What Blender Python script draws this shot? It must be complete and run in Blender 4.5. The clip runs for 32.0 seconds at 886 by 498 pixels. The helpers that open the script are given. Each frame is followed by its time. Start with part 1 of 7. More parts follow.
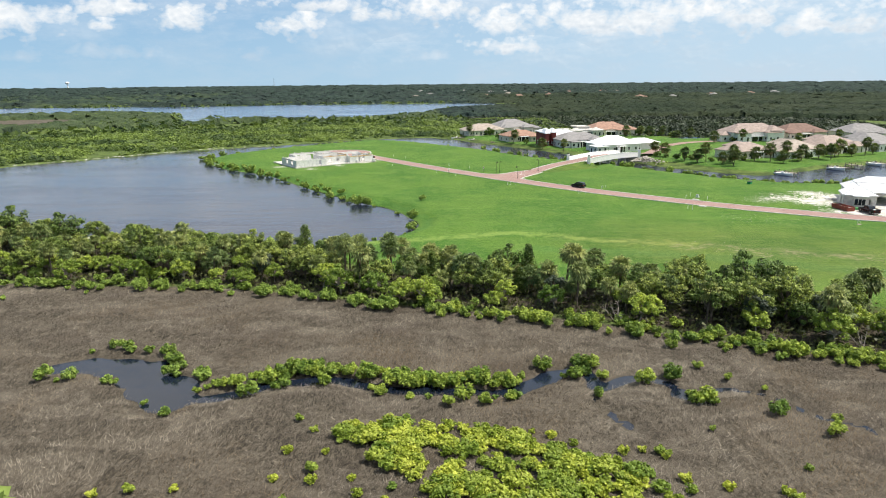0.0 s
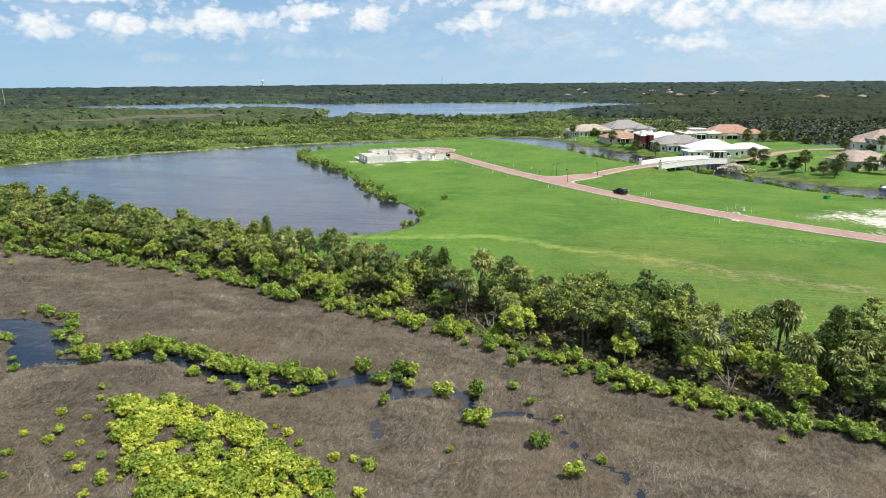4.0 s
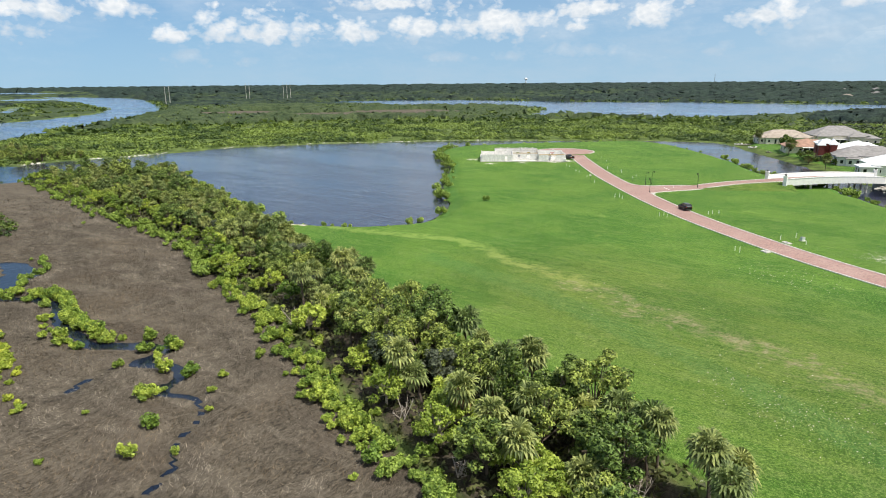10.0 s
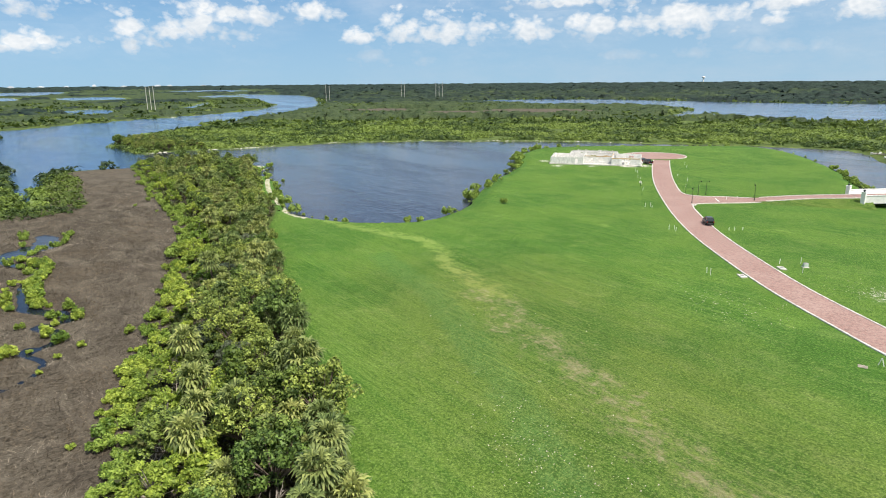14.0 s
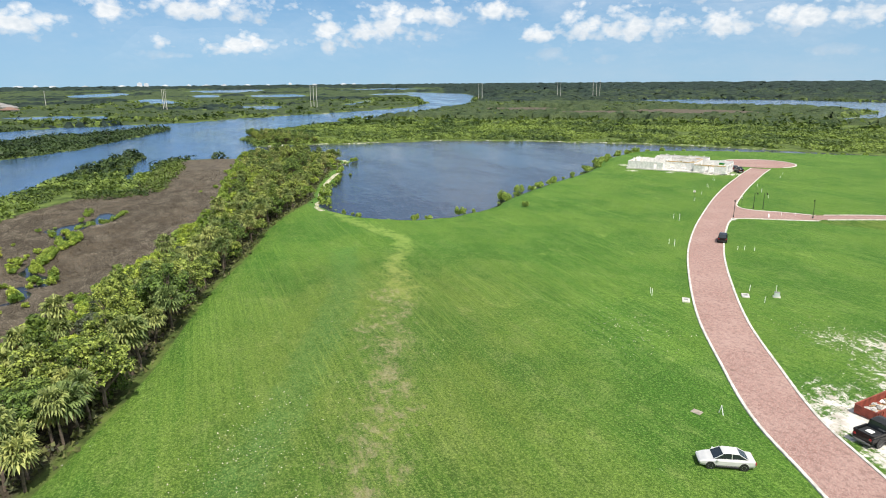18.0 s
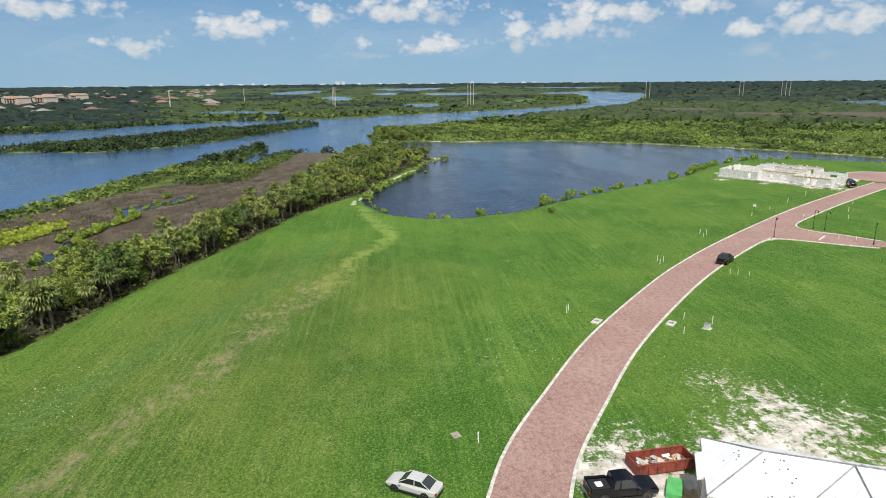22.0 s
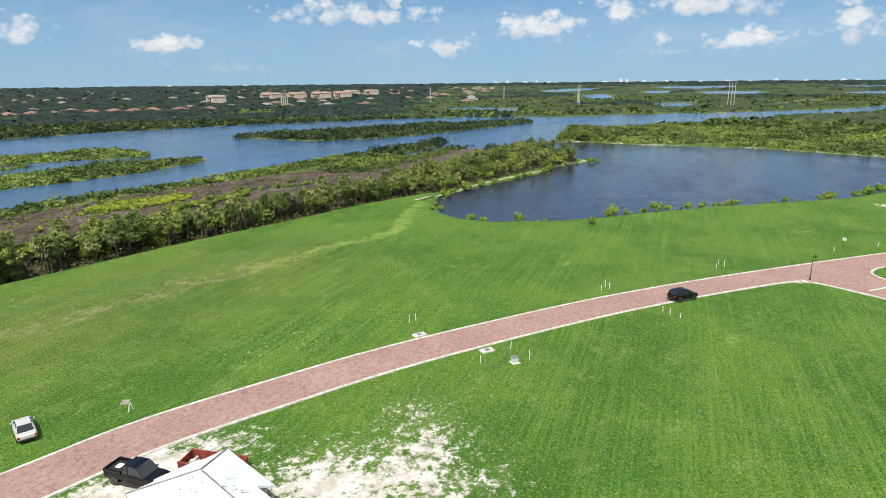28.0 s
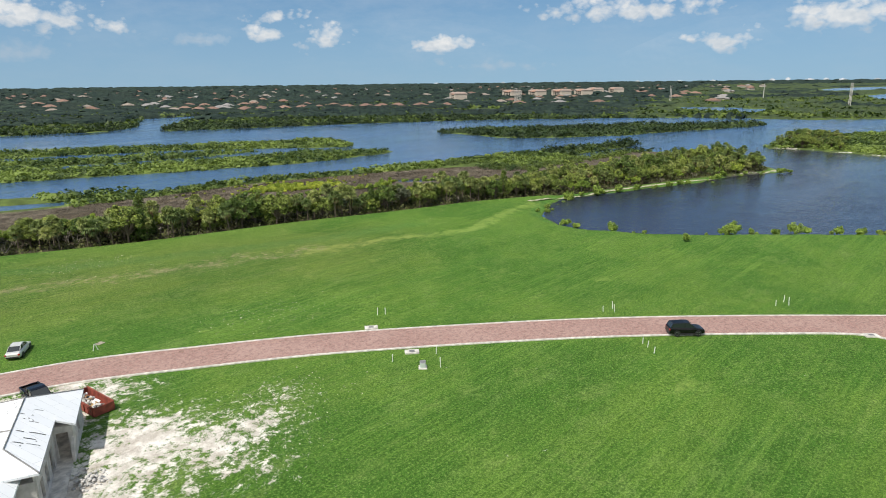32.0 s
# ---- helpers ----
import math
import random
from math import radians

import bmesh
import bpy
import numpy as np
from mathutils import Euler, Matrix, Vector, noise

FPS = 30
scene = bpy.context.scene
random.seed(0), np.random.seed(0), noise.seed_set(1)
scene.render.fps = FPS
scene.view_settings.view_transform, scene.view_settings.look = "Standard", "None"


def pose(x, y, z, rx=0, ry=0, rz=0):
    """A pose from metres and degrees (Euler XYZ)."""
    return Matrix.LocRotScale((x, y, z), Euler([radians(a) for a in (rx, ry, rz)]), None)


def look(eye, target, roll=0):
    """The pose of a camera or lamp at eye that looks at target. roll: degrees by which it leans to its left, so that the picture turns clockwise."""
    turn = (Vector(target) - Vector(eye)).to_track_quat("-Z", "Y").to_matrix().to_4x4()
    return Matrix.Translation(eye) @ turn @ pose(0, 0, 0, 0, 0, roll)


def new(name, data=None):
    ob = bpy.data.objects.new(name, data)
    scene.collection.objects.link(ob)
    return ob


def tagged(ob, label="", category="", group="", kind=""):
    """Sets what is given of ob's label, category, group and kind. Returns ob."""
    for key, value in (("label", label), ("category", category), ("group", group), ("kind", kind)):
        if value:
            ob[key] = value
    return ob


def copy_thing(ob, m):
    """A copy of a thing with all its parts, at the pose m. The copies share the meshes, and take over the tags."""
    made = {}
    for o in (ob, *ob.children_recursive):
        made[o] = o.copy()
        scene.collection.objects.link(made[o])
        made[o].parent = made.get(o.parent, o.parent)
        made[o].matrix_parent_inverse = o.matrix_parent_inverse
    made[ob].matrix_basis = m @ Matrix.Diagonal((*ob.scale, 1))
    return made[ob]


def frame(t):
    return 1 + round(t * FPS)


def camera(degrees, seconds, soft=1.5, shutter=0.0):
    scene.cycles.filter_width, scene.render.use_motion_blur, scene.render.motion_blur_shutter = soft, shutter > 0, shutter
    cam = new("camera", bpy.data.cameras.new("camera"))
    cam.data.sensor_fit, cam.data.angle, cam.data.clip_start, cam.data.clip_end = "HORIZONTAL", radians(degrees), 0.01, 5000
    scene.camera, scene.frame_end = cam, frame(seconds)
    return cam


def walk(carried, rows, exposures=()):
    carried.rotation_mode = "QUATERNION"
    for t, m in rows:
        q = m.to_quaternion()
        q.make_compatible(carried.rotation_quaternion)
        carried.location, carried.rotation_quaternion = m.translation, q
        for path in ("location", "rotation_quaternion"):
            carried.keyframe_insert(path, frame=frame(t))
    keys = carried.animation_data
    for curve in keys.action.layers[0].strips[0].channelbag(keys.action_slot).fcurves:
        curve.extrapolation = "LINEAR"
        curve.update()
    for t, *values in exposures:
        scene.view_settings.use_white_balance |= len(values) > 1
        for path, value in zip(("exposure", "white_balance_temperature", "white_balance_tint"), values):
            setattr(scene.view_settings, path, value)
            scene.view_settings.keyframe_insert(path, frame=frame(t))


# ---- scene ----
cam = camera(70.25, 32.0, 1.0)
EYE = 33.0  # the drone flies level
ROWS = [
    (0.0, 0.0, 0.12, -0.19, -14.88, 0.49),
    (0.5, 4.99, 0.13, 1.47, -14.89, 0.48),
    (1.0, 10.08, 0.34, 3.23, -14.89, 0.48),
    (1.5, 15.2, 0.72, 5.02, -14.89, 0.48),
    (2.0, 20.29, 1.23, 6.85, -14.89, 0.48),
    (2.5, 25.29, 1.96, 8.85, -14.89, 0.47),
    (3.0, 30.31, 2.86, 10.87, -14.9, 0.47),
    (3.5, 35.25, 3.96, 12.84, -14.9, 0.47),
    (5.5, 54.8, 9.76, 20.62, -14.91, 0.46),
    (6.0, 59.55, 11.68, 22.5, -14.91, 0.46),
    (6.5, 64.2, 13.76, 24.37, -14.91, 0.45),
    (7.0, 68.79, 16.06, 26.22, -14.91, 0.45),
    (7.5, 73.31, 18.46, 28.09, -14.91, 0.45),
    (8.0, 77.74, 21.06, 30.02, -14.91, 0.45),
    (8.5, 82.08, 23.79, 32.06, -14.92, 0.45),
    (9.0, 86.35, 26.68, 34.15, -14.92, 0.45),
    (9.5, 90.49, 29.7, 36.24, -14.92, 0.44),
    (10.0, 94.54, 32.89, 38.29, -14.92, 0.44),
    (10.5, 98.49, 36.2, 40.27, -14.92, 0.44),
    (11.0, 102.29, 39.64, 42.17, -14.92, 0.44),
    (11.5, 105.98, 43.24, 44.09, -14.92, 0.44),
    (12.0, 109.55, 46.94, 46.01, -14.93, 0.44),
    (12.5, 113.02, 50.74, 47.84, -14.93, 0.44),
    (13.0, 116.37, 54.67, 49.64, -14.93, 0.44),
    (13.5, 119.58, 58.72, 51.45, -14.93, 0.44),
    (14.0, 122.61, 62.87, 53.31, -14.93, 0.44),
    (14.5, 125.54, 67.09, 55.2, -14.93, 0.44),
    (16.5, 135.99, 84.38, 62.86, -14.94, 0.44),
    (17.0, 138.18, 88.82, 64.81, -14.94, 0.44),
    (17.5, 140.18, 93.48, 66.79, -14.94, 0.45),
    (18.0, 142.11, 98.24, 68.77, -14.94, 0.45),
    (18.5, 143.85, 103.0, 70.76, -14.94, 0.45),
    (19.0, 145.43, 107.82, 72.82, -14.94, 0.45),
    (19.5, 146.81, 112.71, 74.87, -14.94, 0.45),
    (20.0, 148.03, 117.62, 76.94, -14.94, 0.46),
    (20.5, 149.03, 122.57, 79.01, -14.94, 0.46),
    (21.0, 149.9, 127.58, 81.05, -14.94, 0.46),
    (21.5, 150.54, 132.59, 83.03, -14.94, 0.47),
    (22.0, 151.06, 137.65, 85.03, -14.94, 0.47),
    (22.5, 151.41, 142.69, 87.02, -14.95, 0.47),
    (23.0, 151.57, 147.75, 89.01, -14.95, 0.48),
    (23.5, 151.5, 152.79, 91.07, -14.95, 0.48),
    (24.0, 151.24, 157.81, 93.15, -14.95, 0.49),
    (24.5, 150.78, 162.81, 95.19, -14.95, 0.49),
    (25.0, 150.13, 167.77, 97.22, -14.95, 0.5),
    (25.5, 149.35, 172.76, 99.29, -14.95, 0.5),
    (27.5, 144.35, 192.07, 107.94, -14.95, 0.53),
    (28.0, 142.72, 196.69, 110.23, -14.95, 0.54),
    (28.5, 140.87, 201.28, 112.55, -14.95, 0.55),
    (29.0, 138.82, 205.73, 114.94, -14.95, 0.55),
    (29.5, 136.58, 210.09, 117.42, -14.95, 0.56),
    (30.0, 134.17, 214.28, 119.94, -14.95, 0.57),
    (30.5, 131.61, 218.3, 122.72, -14.95, 0.58),
    (31.0, 128.87, 222.14, 125.82, -14.95, 0.59),
    (31.5, 125.91, 225.77, 129.42, -14.95, 0.6),
    (32.0, 122.72, 229.21, 132.88, -14.95, 0.61),
]
walk(cam, [(t, pose(x, y, EYE, 90 + pitch, roll, yaw)) for t, x, y, yaw, pitch, roll in ROWS],
    [(0.0, 0.27), (6.0, 0.3), (8.0, 0.27), (10.0, 0.22), (13.0, 0.22), (17.0, 0.25), (19.0, 0.26), (20.0, 0.27), (21.0, 0.16), (22.0, -0.08), (23.0, -0.05), (24.0, 0.02), (28.0, 0.1), (30.0, -0.02), (32.0, -0.06)])

# ---- light ----
SUN_AZ, SUN_EL = 86.0, 60.0  # clockwise from +y, and above the horizon
sun_way = Vector((math.sin(radians(SUN_AZ)) * math.cos(radians(SUN_EL)), math.cos(radians(SUN_AZ)) * math.cos(radians(SUN_EL)), math.sin(radians(SUN_EL))))
sun = new("sun", bpy.data.lights.new("sun", "SUN"))
sun.data.energy, sun.data.angle, sun.data.color = 4.6, radians(0.6), (1.0, 0.95, 0.87)
sun.matrix_world = look(sun_way * 100, (0, 0, 0))

world = bpy.data.worlds.new("world")
scene.world = world
world.use_nodes = True
WN, WL = world.node_tree.nodes, world.node_tree.links
WN.clear()


def wmath(op, a, b=None, clamp=False):
    n = WN.new("ShaderNodeMath")
    n.operation, n.use_clamp = op, clamp
    for i, v in enumerate((a, b)):
        if v is None:
            continue
        if isinstance(v, (int, float)):
            n.inputs[i].default_value = v
        else:
            WL.new(v, n.inputs[i])
    return n.outputs[0]


def wvector(op):
    n = WN.new("ShaderNodeVectorMath")
    n.operation = op
    return n


def wmix(fac, a, b):
    n = WN.new("ShaderNodeMix")
    n.data_type = "RGBA"
    for i, v in ((0, fac), (6, a), (7, b)):
        if isinstance(v, (int, float)):
            n.inputs[i].default_value = v
        elif isinstance(v, tuple):
            n.inputs[i].default_value = (*v, 1)
        else:
            WL.new(v, n.inputs[i])
    return n.outputs[2]


sky = WN.new("ShaderNodeTexSky")
sky.sky_type, sky.sun_disc = "NISHITA", False
sky.sun_elevation, sky.sun_rotation = radians(SUN_EL), radians(SUN_AZ)
sky.altitude, sky.air_density, sky.dust_density, sky.ozone_density = 30, 1.0, 0.4, 2.0
coord = WN.new("ShaderNodeTexCoord")
lift = wvector("ADD")
WL.new(coord.outputs["Generated"], lift.inputs[0])
lift.inputs[1].default_value = (0, 0, 0.14)
WL.new(lift.outputs[0], sky.inputs[0])
sep = WN.new("ShaderNodeSeparateXYZ")
WL.new(coord.outputs["Generated"], sep.inputs[0])
DEG = 180 / math.pi
azimuth = wmath("MULTIPLY", wmath("ARCTAN2", wmath("MULTIPLY", sep.outputs[0], -1.0), sep.outputs[1]), DEG)
height = wmath("MULTIPLY", wmath("ARCSINE", sep.outputs[2]), DEG)
plane = WN.new("ShaderNodeCombineXYZ")
WL.new(azimuth, plane.inputs[0])
WL.new(height, plane.inputs[1])

# fair-weather cumulus near the horizon: azimuth, height and half sizes, in degrees
CLOUDS_NORTH = [(26.0, 5.8, 2.0, 0.9), (21.0, 5.3, 2.1, 1.3), (26.5, 4.4, 1.3, 0.6), (10.4, 6.4, 6.0, 0.8), (11.9, 4.9, 2.5, 1.3), (4.8, 5.8, 3.5, 1.0), (0.2, 6.0, 5.5, 1.3), (-4.9, 4.9, 4.0, 1.6),
    (-12.0, 5.1, 5.5, 1.5), (-18.7, 5.1, 7.1, 2.0), (-24.2, 5.1, 4.5, 1.5), (-29.3, 4.2, 3.5, 1.2), (-33.0, 4.4, 3.0, 1.4), (-5.9, 3.0, 4.0, 0.9)]
CLOUDS_WEST = [(52.2, 4.5, 3.1, 1.6), (46.2, 4.3, 2.1, 1.2), (40.5, 4.6, 3.5, 1.1), (33.2, 5.0, 4.8, 1.7), (42.5, 6.4, 6.5, 0.7), (78.8, 4.1, 1.8, 1.8), (75.5, 4.3, 2.2, 1.4), (73.0, 4.9, 3.5, 1.6),
    (69.4, 5.5, 2.8, 1.1), (64.6, 5.7, 2.3, 1.0), (60.7, 3.7, 1.3, 0.6), (57.2, 4.5, 1.8, 1.4), (91.8, 3.2, 1.1, 0.7), (86.0, 2.9, 3.0, 0.9)]
CLOUDS_SOUTH = [(95.4, 5.3, 1.5, 1.3), (89.2, 5.8, 6.5, 1.1), (117.3, 5.6, 5.8, 1.1), (109.7, 3.0, 1.8, 1.0), (112.4, 3.1, 0.9, 0.4), (102.0, 4.4, 3.2, 1.1), (146.8, 5.3, 1.8, 0.8), (148.0, 3.9, 1.3, 0.7),
    (143.2, 3.7, 2.0, 1.1), (132.8, 3.0, 2.1, 0.7), (159.0, 4.4, 1.4, 0.8), (165.0, 5.0, 4.0, 1.2)]
# small faint puffs far off, low down
PUFFS = [(32.4, 2.1, 2.6, 0.6), (27.3, 2.4, 2.0, 0.8), (23.8, 2.3, 2.4, 0.6), (16.2, 2.3, 2.0, 0.6), (1.0, 2.1, 2.3, 0.5), (37.6, 2.0, 3.0, 0.5), (59.0, 2.1, 1.8, 0.9), (55.0, 1.9, 1.3, 0.8), (91.3, 2.2, 3.0, 0.4),
    (152.9, 3.5, 2.0, 0.6), (165.4, 2.5, 2.3, 1.0), (129.6, 1.3, 4.5, 0.5)]


def cloud_field(spots):
    """How far the sky's point lies from the nearest cloud, in its half sizes, and how high over its middle. Bases are flatter than tops."""
    spread = rise = None
    for ca, ch, cw, cy in spots:
        off = wvector("SUBTRACT")
        WL.new(plane.outputs[0], off.inputs[0])
        off.inputs[1].default_value = (ca, ch - 0.2 * cy, 0)
        size = wvector("MULTIPLY")
        WL.new(off.outputs[0], size.inputs[0])
        size.inputs[1].default_value = (0.74 / cw, 0.66 / cy, 0)
        other = wvector("MULTIPLY")
        WL.new(size.outputs[0], other.inputs[0])
        other.inputs[1].default_value = (-1, -1.7, 0)
        fold = wvector("MAXIMUM")
        WL.new(size.outputs[0], fold.inputs[0])
        WL.new(other.outputs[0], fold.inputs[1])
        far = wvector("LENGTH")
        WL.new(fold.outputs[0], far.inputs[0])
        d = far.outputs["Value"]
        parts = WN.new("ShaderNodeSeparateXYZ")
        WL.new(size.outputs[0], parts.inputs[0])
        if spread is None:
            spread, rise = d, parts.outputs[1]
            continue
        pick = WN.new("ShaderNodeMix")
        WL.new(wmath("LESS_THAN", d, spread), pick.inputs[0])
        WL.new(rise, pick.inputs[2])
        WL.new(parts.outputs[1], pick.inputs[3])
        spread, rise = wmath("MINIMUM", spread, d), pick.outputs[0]
    return spread, rise


def wnoise(scale, detail, rough, source, stretch=(1, 1, 1), shift=(0, 0, 0)):
    m = WN.new("ShaderNodeMapping")
    m.inputs["Scale"].default_value, m.inputs["Location"].default_value = stretch, shift
    WL.new(source, m.inputs["Vector"])
    n = WN.new("ShaderNodeTexNoise")
    n.inputs["Scale"].default_value, n.inputs["Detail"].default_value, n.inputs["Roughness"].default_value = scale, detail, rough
    WL.new(m.outputs[0], n.inputs["Vector"])
    return n.outputs[0]


def wcells(scale, source):
    n = WN.new("ShaderNodeTexVoronoi")
    n.feature = "SMOOTH_F1"
    n.inputs["Scale"].default_value, n.inputs["Smoothness"].default_value = scale, 0.35
    WL.new(source, n.inputs["Vector"])
    return n.outputs["Distance"]


def lumps(shift):
    """Billows at three sizes, with ragged edges."""
    m = WN.new("ShaderNodeMapping")
    m.inputs["Location"].default_value = shift
    m.inputs["Scale"].default_value = (0.8, 1.15, 1)
    WL.new(plane.outputs[0], m.inputs["Vector"])
    wander = WN.new("ShaderNodeTexNoise")
    wander.inputs["Scale"].default_value, wander.inputs["Detail"].default_value = 1.3, 4
    WL.new(m.outputs[0], wander.inputs["Vector"])
    bend = wvector("MULTIPLY_ADD")
    WL.new(wander.outputs["Color"], bend.inputs[0])
    bend.inputs[1].default_value = (0.5, 0.5, 0)
    WL.new(m.outputs[0], bend.inputs[2])
    a = wmath("MULTIPLY", wmath("SUBTRACT", 0.42, wcells(0.75, bend.outputs[0])), 1.15)
    b = wmath("MULTIPLY", wmath("SUBTRACT", 0.42, wcells(2.0, bend.outputs[0])), 0.65)
    c = wmath("MULTIPLY", wmath("SUBTRACT", wnoise(2.6, 6, 0.62, m.outputs[0]), 0.5), 0.9)
    return wmath("ADD", wmath("ADD", a, b), c)


spread, rise = cloud_field(CLOUDS_NORTH + CLOUDS_WEST + CLOUDS_SOUTH)
billow = lumps((0, 0, 0))
swell = wnoise(0.28, 3, 0.5, plane.outputs[0], (0.8, 1.3, 1), (3, 1, 0))
body = wmath("ADD", wmath("SUBTRACT", 1.0, spread), wmath("ADD", billow, wmath("MULTIPLY", wmath("SUBTRACT", swell, 0.5), 0.9)))
body = wmath("MULTIPLY", body, 1.5, clamp=True)
puff_spread, _ = cloud_field(PUFFS)
wisps = wmath("MULTIPLY", wmath("MULTIPLY", wmath("ADD", wmath("SUBTRACT", 0.95, puff_spread), billow), 1.2, clamp=True), 0.5)
# thin scattered cloud low down, and broken cumulus added overhead, out of view
veil = wmath("MULTIPLY", wmath("SUBTRACT", wnoise(0.16, 8, 0.66, plane.outputs[0], (0.6, 1.6, 1), (9, 4, 0)), 0.44), 3.0, clamp=True)
north = wmath("MULTIPLY", wmath("SUBTRACT", 75.0, azimuth), 0.018, clamp=True)
bank = wmath("MULTIPLY", wmath("SUBTRACT", 18.0, azimuth), 0.025, clamp=True)
low = wmath("MULTIPLY", veil, wmath("ADD", wmath("ADD", 0.2, wmath("MULTIPLY", north, 0.35)), wmath("MULTIPLY", bank, 0.4)))
# unseen cloud, thickened northward so that the lake reflects a whiter sky
overhead = wmath("MULTIPLY", wmath("ADD", wmath("SUBTRACT", wnoise(3.0, 6, 0.6, coord.outputs["Generated"], (1, 1, 1.6)), 0.52), wmath("MULTIPLY", north, 0.13)), 6.0, clamp=True)
high = wmath("MULTIPLY", wmath("MULTIPLY", wmath("SUBTRACT", height, 7.5), 0.3, clamp=True), overhead)
cover = wmath("MAXIMUM", wmath("MAXIMUM", body, wmath("MAXIMUM", low, wisps)), high)
lit = wmath("ADD", wmath("MULTIPLY", rise, 0.55), wmath("MULTIPLY", wmath("SUBTRACT", billow, lumps((-0.12, 0.3, 0))), -0.55))
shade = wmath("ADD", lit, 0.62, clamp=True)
cloud = wmix(shade, (5.0, 5.8, 6.6), (8.9, 8.9, 8.8))
tone = WN.new("ShaderNodeMix")
tone.data_type, tone.blend_type = "RGBA", "MULTIPLY"
tone.inputs[0].default_value = 1.0
tone.inputs[7].default_value = (1.02, 1.22, 1.22, 1)
WL.new(sky.outputs[0], tone.inputs[6])
# paler air low over the horizon
air = wmath("MULTIPLY", wmath("SUBTRACT", 1.0, wmath("MULTIPLY", height, 0.15), clamp=True), 0.6)
clear = wmix(air, tone.outputs[2], (3.0, 4.4, 5.7))
clear = wmix(wmath("MULTIPLY", bank, 0.6), clear, (5.3, 6.4, 7.2))
clear = wmix(wmath("MULTIPLY", north, 0.25), clear, (4.6, 6.0, 7.2))
back = WN.new("ShaderNodeBackground")
back.inputs["Strength"].default_value = 0.1
WL.new(wmix(wmath("MULTIPLY", cover, 0.92), clear, cloud), back.inputs["Color"])
out = WN.new("ShaderNodeOutputWorld")
WL.new(back.outputs[0], out.inputs["Surface"])

# ---- materials ----
class Shade:
    """A small builder of one node material."""

    def __init__(self, name):
        self.mat = bpy.data.materials.new(name)
        self.mat.use_nodes = True
        self.n, self.l = self.mat.node_tree.nodes, self.mat.node_tree.links
        self.bsdf = self.n["Principled BSDF"]
        self.out = self.n["Material Output"]
        self.geo = self.n.new("ShaderNodeNewGeometry")
        self.pos = self.geo.outputs["Position"]

    def put(self, socket, v):
        if isinstance(v, tuple):
            socket.default_value = (*v, 1) if len(v) == 3 and len(socket.default_value) == 4 else v
        elif isinstance(v, (int, float)):
            socket.default_value = v
        else:
            self.l.new(v, socket)

    def math(self, op, a, b=0.0, clamp=False):
        n = self.n.new("ShaderNodeMath")
        n.operation, n.use_clamp = op, clamp
        self.put(n.inputs[0], a)
        self.put(n.inputs[1], b)
        return n.outputs[0]

    def band(self, v, low, high):
        """0 below low, 1 above high."""
        n = self.n.new("ShaderNodeMapRange")
        n.interpolation_type = "SMOOTHSTEP"
        for i, x in enumerate((v, low, high)):
            self.put(n.inputs[i], x)
        return n.outputs[0]

    def mix(self, fac, a, b, blend="MIX"):
        n = self.n.new("ShaderNodeMix")
        n.data_type, n.blend_type = "RGBA", blend
        for i, v in ((0, fac), (6, a), (7, b)):
            self.put(n.inputs[i], v)
        return n.outputs[2]

    def place(self, scale=(1, 1, 1), turn=0.0, source=None):
        m = self.n.new("ShaderNodeMapping")
        m.inputs["Scale"].default_value = scale
        m.inputs["Rotation"].default_value = (0, 0, radians(turn))
        self.l.new(source or self.pos, m.inputs["Vector"])
        return m.outputs[0]

    def noise(self, scale, detail=4, rough=0.55, source=None, distort=0.0):
        n = self.n.new("ShaderNodeTexNoise")
        n.inputs["Scale"].default_value, n.inputs["Detail"].default_value = scale, detail
        n.inputs["Roughness"].default_value, n.inputs["Distortion"].default_value = rough, distort
        self.l.new(source or self.pos, n.inputs["Vector"])
        return n.outputs[0]

    def attr(self, name):
        n = self.n.new("ShaderNodeAttribute")
        n.attribute_name = name
        return n.outputs["Fac"]

    def bump(self, v, strength, distance):
        n = self.n.new("ShaderNodeBump")
        n.inputs["Strength"].default_value, n.inputs["Distance"].default_value = strength, distance
        self.l.new(v, n.inputs["Height"])
        self.l.new(n.outputs[0], self.bsdf.inputs["Normal"])

    def island(self):
        return self.geo.outputs["Random Per Island"]

    def each(self):
        return self.n.new("ShaderNodeObjectInfo").outputs["Random"]

    def done(self, color, rough=0.7, metal=0.0, spec=0.5):
        self.put(self.bsdf.inputs["Base Color"], color)
        self.put(self.bsdf.inputs["Roughness"], rough)
        self.put(self.bsdf.inputs["Metallic"], metal)
        self.put(self.bsdf.inputs["Specular IOR Level"], spec)
        return self.mat


def plain(name, color, rough=0.6, metal=0.0, vary=0.12, scale=1.5, fine=12.0, spec=0.5):
    """A surface of one material with stains and grain."""
    s = Shade(name)
    a = s.mix(s.band(s.noise(scale, 5), 0.3, 0.7), tuple(c * (1 - vary) for c in color), tuple(min(1, c * (1 + vary)) for c in color))
    a = s.mix(s.math("MULTIPLY", s.band(s.noise(fine, 3), 0.45, 0.75), vary), a, tuple(c * 0.5 for c in color))
    return s.done(a, rough, metal, spec)


